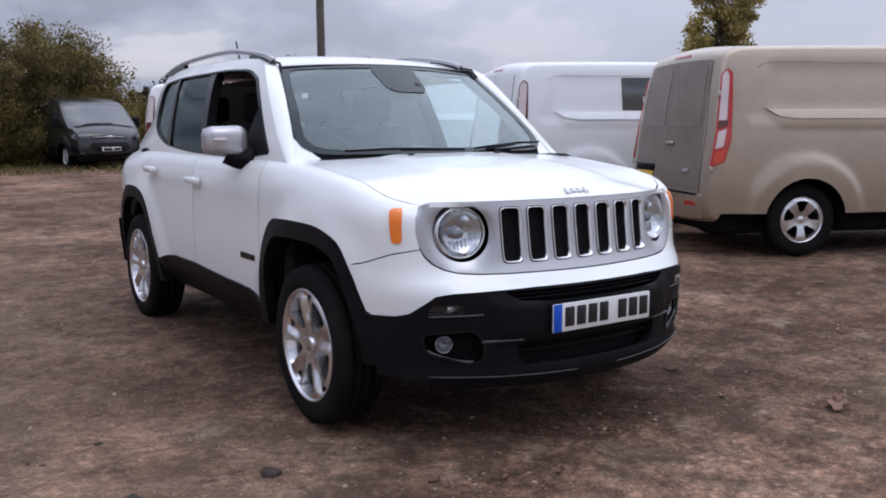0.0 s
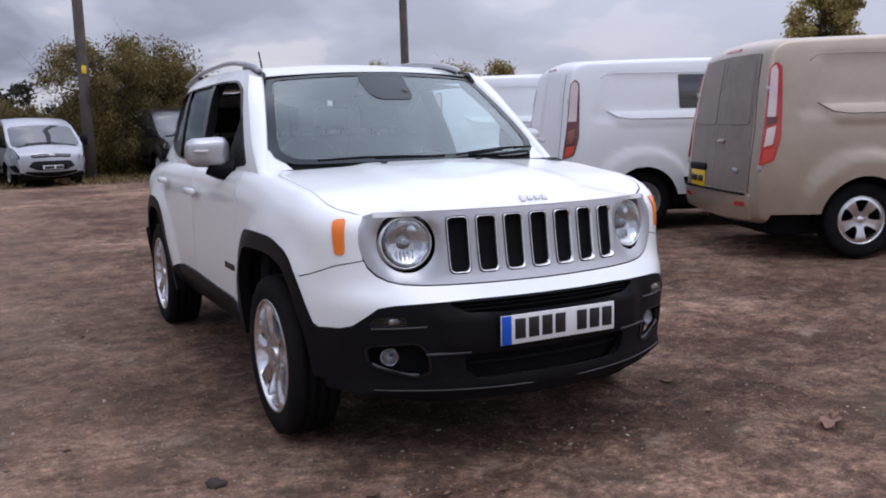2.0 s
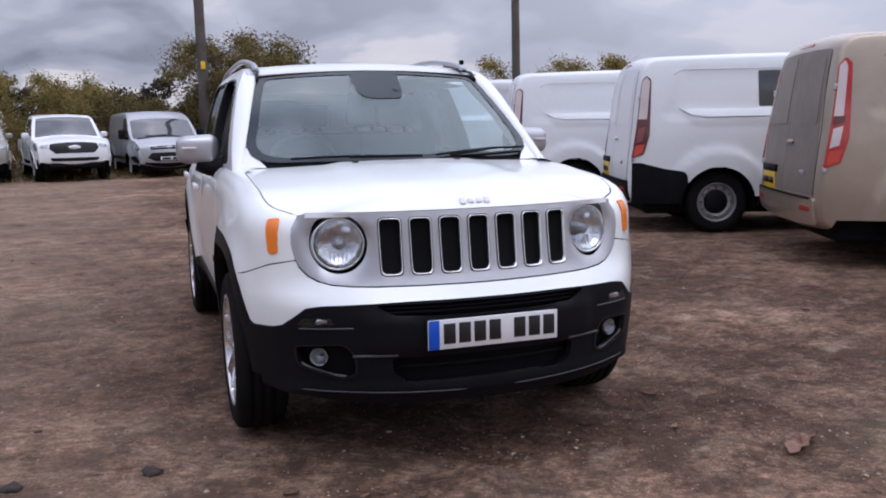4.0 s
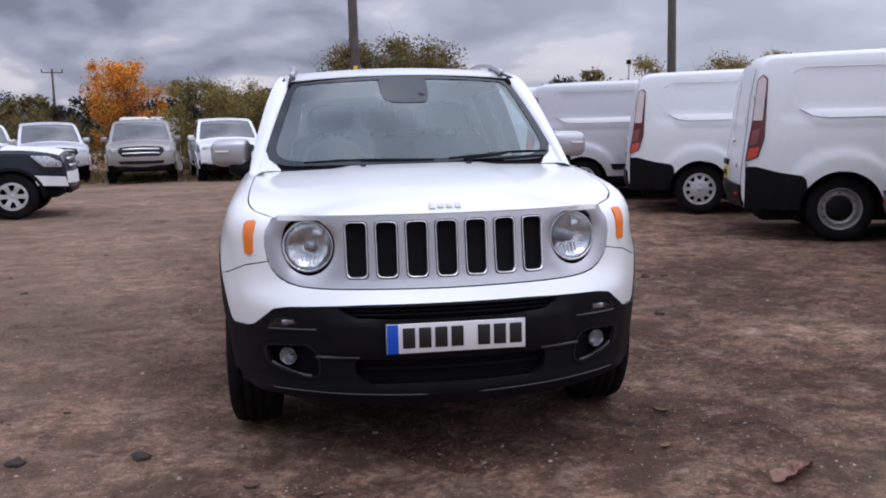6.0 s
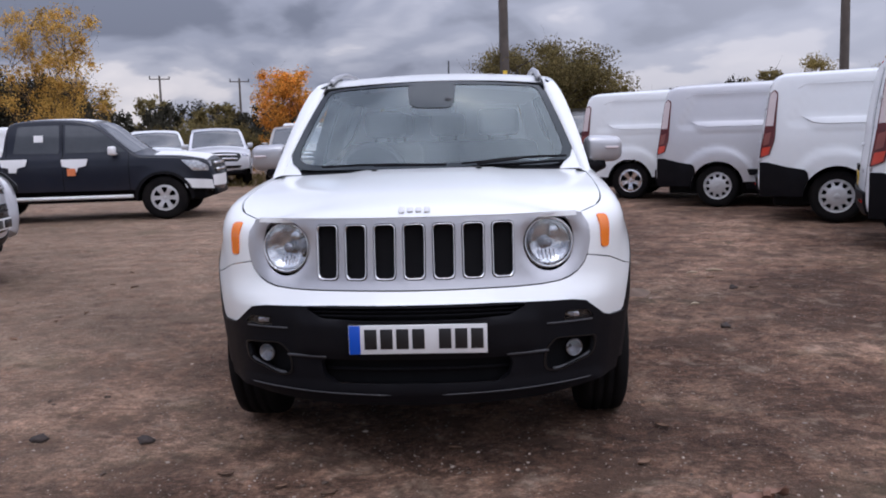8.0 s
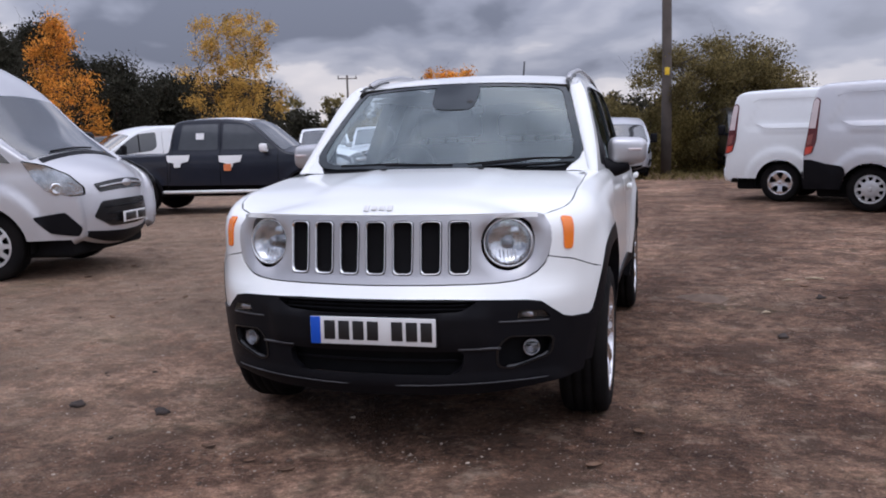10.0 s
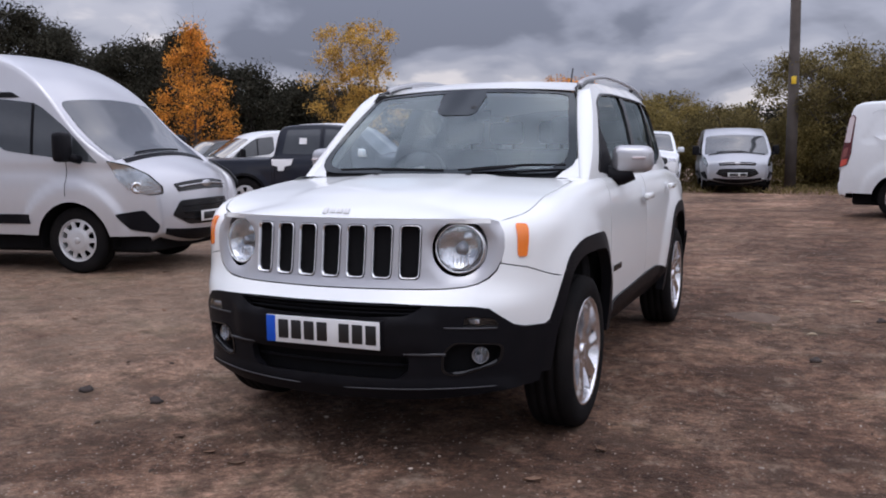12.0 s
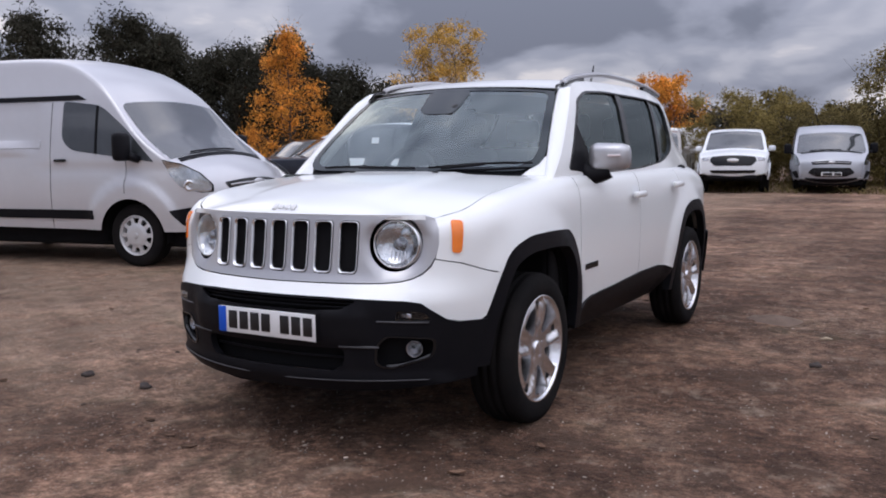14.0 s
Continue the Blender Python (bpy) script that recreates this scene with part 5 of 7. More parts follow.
def clip_poly(poly, clip):
    """The part of a polygon inside a convex one."""
    area = sum(clip[i - 1][0] * clip[i][1] - clip[i][0] * clip[i - 1][1] for i in range(len(clip)))
    if area < 0:
        clip = clip[::-1]
    out = list(poly)
    for i in range(len(clip)):
        a, b = clip[i - 1], clip[i]
        src, out = out, []
        for j in range(len(src)):
            p, q = src[j - 1], src[j]
            dp = (b[0] - a[0]) * (p[1] - a[1]) - (b[1] - a[1]) * (p[0] - a[0])
            dq = (b[0] - a[0]) * (q[1] - a[1]) - (b[1] - a[1]) * (q[0] - a[0])
            if dp * dq < 0:
                t = dp / (dp - dq)
                out.append((p[0] + (q[0] - p[0]) * t, p[1] + (q[1] - p[1]) * t))
            if dq >= 0:
                out.append(q)
    return out


build_offroader()

# ---- parked vehicles: bodies drawn from a side outline ----
class Shell:
    """A vehicle body: a side outline (x forward from the rear axle, z up), half widths, and rounded edges."""

    def __init__(self, outline, half, r, bow):
        raw = np.array(spline(outline, 6))
        run = np.concatenate([[0], np.cumsum(np.hypot(*np.diff(raw, axis=0).T))])
        even = np.linspace(0, run[-1], int(run[-1] / 0.046) + 1)
        self.line = np.stack([np.interp(even, run, raw[:, k]) for k in (0, 1)], 1)
        self.half, self.r, self.bow = half, r, bow
        d = np.gradient(self.line, axis=0)
        n = np.stack([d[:, 1], -d[:, 0]], 1)
        self.n = n / np.linalg.norm(n, axis=1)[:, None]
        self.t = np.concatenate([[0], np.cumsum(np.hypot(*np.diff(self.line, axis=0).T))])
        self.inner = self.line + self.n * r

    def side(self, x, z, sg, off=0.0):
        return (x, sg * (self.half(x, z) + off), z)

    def at(self, t, y, off=0.0):
        """A point of the rear, roof and front: t along the outline, y across."""
        p = np.array([np.interp(t, self.t, self.line[:, k]) for k in (0, 1)])
        n = np.array([np.interp(t, self.t, self.n[:, k]) for k in (0, 1)])
        w = self.half(*(p + n * self.r))
        k = min(max(abs(y) - (w - self.r), 0.0), self.r * 0.98)
        q = p - n * (off - self.bow(p[0], p[1]) * (y / w) ** 2 - self.r + math.sqrt(self.r ** 2 - k * k))
        return (q[0], y, q[1])

    def t_at(self, x=None, z=None, front=True):
        """The place along the outline where it passes a height z (at the rear or the front) or a length x (on top)."""
        L = self.line
        if z is not None:
            ids = [i for i in range(len(L) - 1) if (L[i, 1] - z) * (L[i + 1, 1] - z) <= 0]
            i = ids[-1] if front else ids[0]
            k = (z - L[i, 1]) / (L[i + 1, 1] - L[i, 1] + 1e-9)
        else:
            ids = [i for i in range(len(L) - 1) if (L[i, 0] - x) * (L[i + 1, 0] - x) <= 0 and L[i, 1] > 0.9]
            i = ids[0]
            k = (x - L[i, 0]) / (L[i + 1, 0] - L[i, 0] + 1e-9)
        return self.t[i] + (self.t[i + 1] - self.t[i]) * k

    def hull(self, cuts, step=0.052, wells=0.0):
        """The whole skin in one mesh, wheel openings cut out of its sides."""
        bm = bmesh.new()
        strip = self.line + self.n * (self.r + 0.05)
        ring = [tuple(p) for p in strip]
        for sg in (-1, 1):
            join(bm, sheet(ring, lambda x, z: self.side(x, z, sg), step, cuts, 0.0, sg > 0))
        rows = []
        for p, n, q, st in zip(self.line, self.n, self.inner, strip):
            w = self.half(*q)
            half_row = [(st[0], self.half(*st), st[1])]
            for k in range(5):
                a = k / 4 * math.pi / 2
                o = p + n * self.r * (1 - math.sin(a))
                y = w - self.r * (1 - math.cos(a))
                b = self.bow(p[0], p[1]) * (y / w) ** 2 * math.sin(a)
                half_row.append((o[0] + n[0] * b, y, o[1] + n[1] * b))
            row = list(half_row)
            for y in np.linspace(w - self.r, -(w - self.r), 11)[1:-1]:
                b = self.bow(p[0], p[1]) * (y / w) ** 2
                row.append((p[0] + n[0] * b, y, p[1] + n[1] * b))
            row += [(x, -y, z) for x, y, z in reversed(half_row)]
            rows.append(row)
        rows_mesh(rows, False, bm, True)
        bmesh.ops.remove_doubles(bm, verts=bm.verts, dist=0.0005)
        bmesh.ops.recalc_face_normals(bm, faces=bm.faces)
        return bm


def arch_cut(x, r, zc=0.33, flat=0.0):
    top = [(x + r * math.cos(a), zc + r * math.sin(a)) for a in np.linspace(0, math.pi, 20)]
    return [(x + r, -0.2)] + top + [(x - r, -0.2)]


KITS = {}


def wheel_kit(style, R, rim, width, material):
    key = (style, R)
    if key not in KITS:
        KITS[key] = build_wheel(style, R, rim, width, material)
    return KITS[key]


def wheels(veh, kit, base, track, z):
    for x in (0.0, base):
        put_wheel(kit, veh, pose(x, -track, z, 0, 0, -90))
        put_wheel(kit, veh, pose(x, track, z, 0, 0, 90))


def text_bars(parent, pts, size, n, material=INK):
    """Dark bars in place of the letters of a number plate."""
    o, u, nrm = (Vector(p) for p in pts)
    for k, w in ((1.5, 3.8), (5.6, 2.8)):
        size_v = [abs(c) * w + 0.003 for c in u]
        size_v[2] = size[1]
        part("plate_bar", block(size_v, o + u * k + nrm * 0.002, 0.0008, None, None, 1), material, parent)


def panel_van(name_label, m, paint, high=False, black_low=False, style="cover", side_window=False, plate=True, group="", rear_paint=None, rub=True, light_skirt=False):
    van = thing("van", name_label, "van", m, group)
    out = [(-0.90, 0.30), (-0.99, 0.36), (-1.03, 0.50), (-1.02, 0.75), (-0.99, 1.05), (-0.945, 1.45), (-0.885, 1.80)]
    if high:
        out += [(-0.80, 2.18), (-0.70, 2.28), (-0.45, 2.33), (0.8, 2.36), (1.6, 2.345), (2.05, 2.28), (2.38, 2.14), (2.66, 1.94)]
    else:
        out += [(-0.84, 1.915), (-0.74, 1.985), (-0.5, 2.010), (0.8, 2.030), (1.8, 2.015), (2.2, 1.975), (2.48, 1.895), (2.72, 1.765)]
    out += [(3.08, 1.50), (3.44, 1.245), (3.53, 1.19), (3.68, 1.115), (3.83, 1.01), (3.91, 0.88), (3.945, 0.70), (3.95, 0.50), (3.90, 0.34), (3.78, 0.27)]
    wz = curve((0.25, 0.93), (0.45, 0.965), (0.75, 0.985), (1.05, 0.978), (1.3, 0.955), (1.6, 0.912), (1.85, 0.865), (2.0, 0.825), (2.35, 0.74))

    def half(x, z):
        w = wz(z)
        w -= 0.20 * max(0.0, (x - 2.95) / 1.0) ** 2.4
        w -= 0.04 * max(0.0, (-0.55 - x) / 0.48) ** 2
        w += 0.034 * max((1 - sstep(0.555, 0.625, math.hypot(x - c, (z - 0.36))) for c in (0.0, 2.933)))
        # pressed panel above the waist
        w -= 0.016 * sstep(1.285, 1.315, z) * (1 - sstep(1.76, 1.84, z)) * sstep(-0.66 + 0.5 * (z - 1.3), -0.58 + 0.5 * (z - 1.3), x) * (1 - sstep(1.60, 1.66, x))
        w += 0.022 * (sstep(1.23, 1.28, z) - sstep(1.33, 1.40, z)) * sstep(-0.42 + 0.9 * (1.33 - z), -0.30 + 0.9 * (1.33 - z), x) * (1 - sstep(1.2, 1.7, x))
        w -= 0.012 * math.exp(-((z - 1.06) / 0.05) ** 2) * sstep(1.5, 1.9, x)
        return w

    def bow(x, z):
        return float(np.interp(x, [-1.0, -0.8, -0.4, 2.0, 2.6, 3.3, 3.7, 3.95], [0.05, 0.05, 0.05, 0.05, 0.08, 0.10, 0.14, 0.22]))

    sh = Shell(out, half, 0.085, bow)
    cuts = [arch_cut(0.0, 0.415), arch_cut(2.933, 0.415)]
    part("body", sh.hull(cuts), paint, van)
    part("chassis", block((4.5, 1.62, 0.30), (1.45, 0, 0.36), 0.05), VOID, van)
    part("cargo_floor", block((3.0, 1.5, 0.06), (0.5, 0, 0.60), 0.02), VOID, van)

    def on_side(nm, poly, sg, material, off=0.004, thick=0.012, step=0.07, holes=()):
        return part(nm, sheet(poly, lambda x, z: sh.side(x, z, sg, off), step, holes, thick, sg > 0), material, van)

    def on_line(nm, poly, material, off=0.004, thick=0.01, step=0.08, holes=()):
        # poly in (y, t)
        return part(nm, sheet(poly, lambda y, t: sh.at(t, y, off), step, holes, thick, True), material, van)

    for sg in (-1, 1):
        for c in (0.0, 2.933):
            ring = [(c + 0.425 * math.cos(a), 0.33 + 0.425 * math.sin(a)) for a in np.linspace(-0.15, math.pi + 0.15, 24)]
            rows = [[(x, sg * (0.94 - 0.16 * k), z) for x, z in ring] for k in range(4)]
            part("wheel_liner", rows_mesh(rows), VOID, van)
        # cab door window, one black-edged pane
        win = rounded([(2.0, 1.38), (2.14, 1.270), (3.0, 1.165), (3.24, 1.135), (2.88, 1.49), (2.52, 1.755), (2.0, 1.815)], [0.10, 0.08, 0.2, 0.02, 0.1, 0.12, 0.06])
        on_side("cab_window", win, sg, DARKGLASS, 0.004)
        on_side("window_bar", [(2.46, 1.23), (2.49, 1.225), (2.49, 1.755), (2.46, 1.76)], sg, PLASTIC, 0.010)
        if side_window:
            on_side("load_window", rounded([(0.44, 1.405), (1.60, 1.405), (1.60, 1.80), (0.44, 1.80)], 0.02), sg, DARKGLASS, 0.004)
        # door shut lines, handle, lower rub strip
        for x0, z0, x1, z1 in ((1.84, 0.42, 1.84, 1.80), (2.88, 0.80, 2.88, 1.16)):
            n = 14
            pts = [sh.side(x0 + (x1 - x0) * i / n, z0 + (z1 - z0) * i / n, sg, 0.0006) for i in range(n + 1)]
            part("shut_line", tube(pts, 0.004, 5), GLOSSB, van)
        hb = block((0.16, 0.03, 0.035), sh.side(1.99, 1.16, sg, 0.015), 0.012)
        part("door_handle", hb, GLOSSB, van)
        if rub:
            part("rub_strip", sheet(rounded([(0.50, 0.515), (2.45, 0.515), (2.42, 0.615), (0.46, 0.615)], 0.02), lambda x, z: sh.side(x, z, sg, 0.012), 0.1, (), 0.02, sg > 0), PLASTIC, van)
        if not light_skirt:
            part("sill", sheet([(0.44, 0.30), (2.50, 0.30), (2.50, 0.375), (0.44, 0.375)], lambda x, z: sh.side(x, z, sg, 0.008), 0.1, (), 0.02, sg > 0), PLASTIC, van)
        # raised moulding along the load bay and the crease under the roof
        mould = [(-0.44, 1.400), (-0.34, 1.385), (1.70, 1.385), (1.70, 1.300), (-0.16, 1.300), (-0.30, 1.320)]
        part("side_moulding", sheet(rounded(mould, 0.015), lambda x, z: sh.side(x, z, sg, 0.012), 0.06, (), 0.016, sg > 0), paint, van)
        part("roof_crease", tube([sh.side(-0.50 + 0.1 * i, 1.825 - (0.06 if i == 0 else 0), sg, 0.0) for i in range(24)], 0.004, 5), paint, van)
        # tail lamps
        lamp = [(-0.972, 0.85), (-0.835, 0.90), (-0.775, 1.10), (-0.745, 1.72), (-0.795, 1.765), (-0.850, 1.71), (-0.912, 1.24)]
        tl = on_side("tail_lamp", rounded(lamp, 0.02), sg, RED if rear_paint else MAROON, 0.012, 0.03, 0.05)
        for nm, poly, material in (
            ("reversing_lens", [(-0.897, 1.28), (-0.822, 1.285), (-0.784, 1.69), (-0.803, 1.74), (-0.846, 1.70)] if rear_paint else [(-0.897, 1.28), (-0.802, 1.285), (-0.760, 1.705), (-0.797, 1.748), (-0.846, 1.70)], CLEAR),
            ("lamp_divider", [(-0.905, 1.20), (-0.812, 1.235), (-0.806, 1.285), (-0.892, 1.285)], MAROON),
            ("indicator_lens", [(-0.928, 1.02), (-0.852, 1.045), (-0.822, 1.205), (-0.900, 1.18)], CLEAR if rear_paint else SMOKE_RED),
            ("brake_lens", [(-0.952, 0.872), (-0.852, 0.910), (-0.828, 1.010), (-0.930, 0.995)], BRAKE),
        ):
            part(nm, sheet(rounded(poly, 0.010), lambda x, z: sh.side(x, z, sg, 0.018), 0.05, (), 0.01, sg > 0), material, tl)
        # hinges of the rear doors
        for z in (0.84, 1.52):
            part("hinge", block((0.03, 0.03, 0.06), sh.side(-0.955 + 0.12 * (z - 0.84), z, sg, -0.004), 0.006), SATIN, van)
        if black_low:
            poly = [(-0.965, 0.34), (-0.965, 0.80), (-0.86, 0.80), (-0.62, 0.735), (-0.40, 0.70), (-0.36, 0.66), (-0.30, 0.34)]
            part("bumper_corner", sheet(poly, lambda x, z: sh.side(x, z, sg, 0.010), 0.07, [arch_cut(0, 0.416)], 0.03, sg > 0), PLASTIC, van)
        # door mirror
        mb = block((0.13, 0.20, 0.30), sh.side(2.95, 1.30, sg, 0.16), 0.05, None, None, 3)
        tube([sh.side(3.04, 1.17, sg, -0.01), sh.side(2.99, 1.20, sg, 0.10)], 0.045, 8, mb)
        part("door_mirror", mb, PLASTIC, van)
        # headlamp, swept back round the corner
        hl = rounded([(3.34, 1.150), (3.55, 1.105), (3.74, 1.015), (3.86, 0.90), (3.865, 0.825), (3.74, 0.815), (3.55, 0.870), (3.44, 0.985)], 0.02)
        on_side("lamp_gasket", shrunk(hl, (3.55, 0.93), 1.06), sg, GLOSSB, 0.003, 0.012, 0.05)
        lamp_ob = on_side("headlamp", hl, sg, REFLECT, 0.006, 0.02, 0.05)
        part("lamp_lens", sheet(shrunk(hl, (3.55, 0.92), 1.03), lambda x, z: sh.side(x, z, sg, 0.016), 0.06, (), 0.0, sg > 0), GLASS_L, lamp_ob).visible_shadow = False
        part("lamp_projector", lathe([(-0.02, 0.06), (0.006, 0.06), (0.012, 0.045), (0.0, 0.02), (-0.01, 0.001)], 20, "Y"), CHROME, lamp_ob).matrix_local = pose(*sh.side(3.64, 0.885, sg, 0.004), 0, 0, -28 * sg) @ Matrix.Diagonal((1, sg, 1, 1))
        # black fog corner of the front bumper
        on_side("fog_corner", rounded([(3.42, 0.62), (3.70, 0.66), (3.84, 0.50), (3.80, 0.42), (3.55, 0.46)], 0.03), sg, PLASTIC, 0.010, 0.02, 0.05)
    # windscreen
    tb, tt = sh.t_at(x=3.44), sh.t_at(x=2.70 if not high else 2.78)
    ws = rounded([(-0.895, tb), (0.895, tb), (0.825, tt), (-0.825, tt)], [0.05, 0.05, 0.10, 0.10])
    on_line("windscreen", ws, DARKGLASS, 0.005, 0.01)
    on_line("cowl", [(-0.78, tb + 0.015), (0.78, tb + 0.015), (0.78, tb + 0.07), (-0.78, tb + 0.07)], PLASTIC, 0.006)
    part("wiper", tube([sh.at(tb - 0.02 - 0.0001 * i, -0.55 + 0.1 * i, 0.02) for i in range(9)], 0.010, 6), PLASTIC, van)
    # bonnet line, grille and front bumper
    g0, g1 = sh.t_at(z=0.945), sh.t_at(z=0.845)
    on_line("upper_grille", rounded([(-0.48, g1), (0.48, g1), (0.52, g0), (-0.52, g0)], 0.02), GLOSSB, 0.008, 0.012)
    part("grille_bar", tube([sh.at((g0 + g1) / 2, -0.47 + 0.094 * i, 0.018) for i in range(11)], 0.010, 8), SATIN, van)
    bd = lathe([(0, 0.065), (0.012, 0.06), (0.016, 0.001)], 20, "X")
    bmesh.ops.transform(bd, matrix=Matrix.Translation(sh.at((g0 + g1) / 2, 0, 0.012)) @ Matrix.Diagonal((1, 1.5, 0.62, 1)), verts=bd.verts)
    part("front_badge", bd, SATIN, van, "plain oval badge")
    g2, g3 = sh.t_at(z=0.745), sh.t_at(z=0.475)
    lower = rounded([(-0.38, g3), (0.38, g3), (0.60, (g2 + g3) / 2 + 0.02), (0.48, g2), (-0.48, g2), (-0.60, (g2 + g3) / 2 + 0.02)], 0.04)
    on_line("lower_grille", lower, GLOSSB, 0.008, 0.012)
    for k in range(3):
        t = g2 + (g3 - g2) * (0.25 + 0.25 * k)
        part("grille_bar", tube([sh.at(t, -0.45 + 0.09 * i, 0.014) for i in range(11)], 0.007, 6), PLASTIC, van)
    c0, c1 = sh.t_at(z=0.42), sh.t_at(z=0.30)
    on_line("front_valance", [(-0.66, c1), (0.66, c1), (0.66, c0), (-0.66, c0)], PLASTIC, 0.010)
    tp = sh.t_at(z=0.56)
    fp = part("number_plate", block((0.006, 0.52, 0.111), sh.at(tp, 0, 0.03), 0.002), PLATE, van)
    o = Vector(sh.at(tp, 0, 0.034))
    text_bars(fp, (o + Vector((0.001, -0.19, 0)), (0, 0.062, 0), (1, 0, 0)), (0.042, 0.076), 7)
    # rear doors: shut line, handle, glass-shaped pressings, bumper, plate
    tz = lambda z: sh.t_at(z=z, front=False)
    part("shut_line", tube([sh.at(tz(z), 0.0, 0.001) for z in np.linspace(0.50, 1.84, 16)], 0.003, 5), GLOSSB, van)
    # the door skins can take a darker paint that holds dust and shade
    on_line("rear_door_skin", rounded([(-0.80, tz(0.62)), (0.80, tz(0.62)), (0.70, tz(1.86)), (-0.70, tz(1.86))], 0.04), rear_paint or paint, 0.003, 0.004)
    for sg in (-1, 1):
        press = rounded([(sg * 0.08, tz(1.22)), (sg * 0.70, tz(1.22)), (sg * 0.64, tz(1.80)), (sg * 0.08, tz(1.82))], 0.06)
        on_line("door_pressing", press, rear_paint or paint, 0.008, 0.008)
        part("shut_line", tube([sh.at(tz(z), sg * (0.80 - 0.09 * max(0, z - 1.2) / 0.6), 0.001) for z in np.linspace(0.60, 1.84, 14)], 0.003, 5), GLOSSB, van)
    part("door_handle", block((0.03, 0.15, 0.035), sh.at(tz(1.06), -0.13, 0.015), 0.012), paint, van)
    part("rear_badge", block((0.012, 0.12, 0.045), sh.at(tz(0.80), -0.52, 0.008), 0.005), SATIN, van, "small plain oval badge")
    b0, b1 = tz(0.36), tz(0.60)
    bump = rounded([(-0.86, b0), (0.86, b0), (0.86, b1), (-0.86, b1)], 0.03)
    on_line("rear_bumper", bump, PLASTIC if black_low else paint, 0.028, 0.03)
    for sg in (-1, 1):
        part("reflector", sheet(rounded([(sg * 0.60, tz(0.485)), (sg * 0.80, tz(0.485)), (sg * 0.80, tz(0.525)), (sg * 0.60, tz(0.525))], 0.01), lambda y, t: sh.at(t, y, 0.034), 0.06, (), 0.01, True), RED, van)
    rp = part("number_plate", block((0.008, 0.40, 0.16), sh.at(tz(0.68), 0.44, 0.014), 0.003), PLATEY, van)
    o = Vector(sh.at(tz(0.68), 0.44, 0.02))
    text_bars(rp, (o + Vector((-0.001, 0.16, 0)), (0, -0.046, 0), (-1, 0, 0)), (0.03, 0.06), 7)
    part("plate_lamp_strip", block((0.03, 0.46, 0.07), sh.at(tz(0.80), 0.44, 0.016), 0.012), PLASTIC, van)
    part("bumper_step", sheet(rounded([(-0.80, tz(0.585)), (0.80, tz(0.585)), (0.80, tz(0.605)), (-0.80, tz(0.605))], 0.008), lambda y, t: sh.at(t, y, 0.034), 0.08, (), 0.012, True), PLASTIC, van)
    on_line("brake_lamp", [(-0.18, tz(1.905 if not high else 2.2)), (0.18, tz(1.905 if not high else 2.2)), (0.18, tz(1.925 if not high else 2.22)), (-0.18, tz(1.925 if not high else 2.22))], RED, 0.008)
    if high:
        for sg in (-1, 1):
            part("gutter_strip", sheet([(-0.78, 1.875), (2.20, 1.875), (2.30, 1.825), (2.26, 1.82), (-0.78, 1.825)], lambda x, z: sh.side(x, z, sg, 0.010), 0.08, (), 0.015, sg > 0), PLASTIC, van)
    mt = {"cover": DULLALLOY, "steel": STEELGREY, "five": ALLOY}[style]
    wheels(van, wheel_kit(style, 0.345, 0.215 if style != "five" else 0.212, 0.215, mt), 2.933, 0.825, 0.343)
    return van


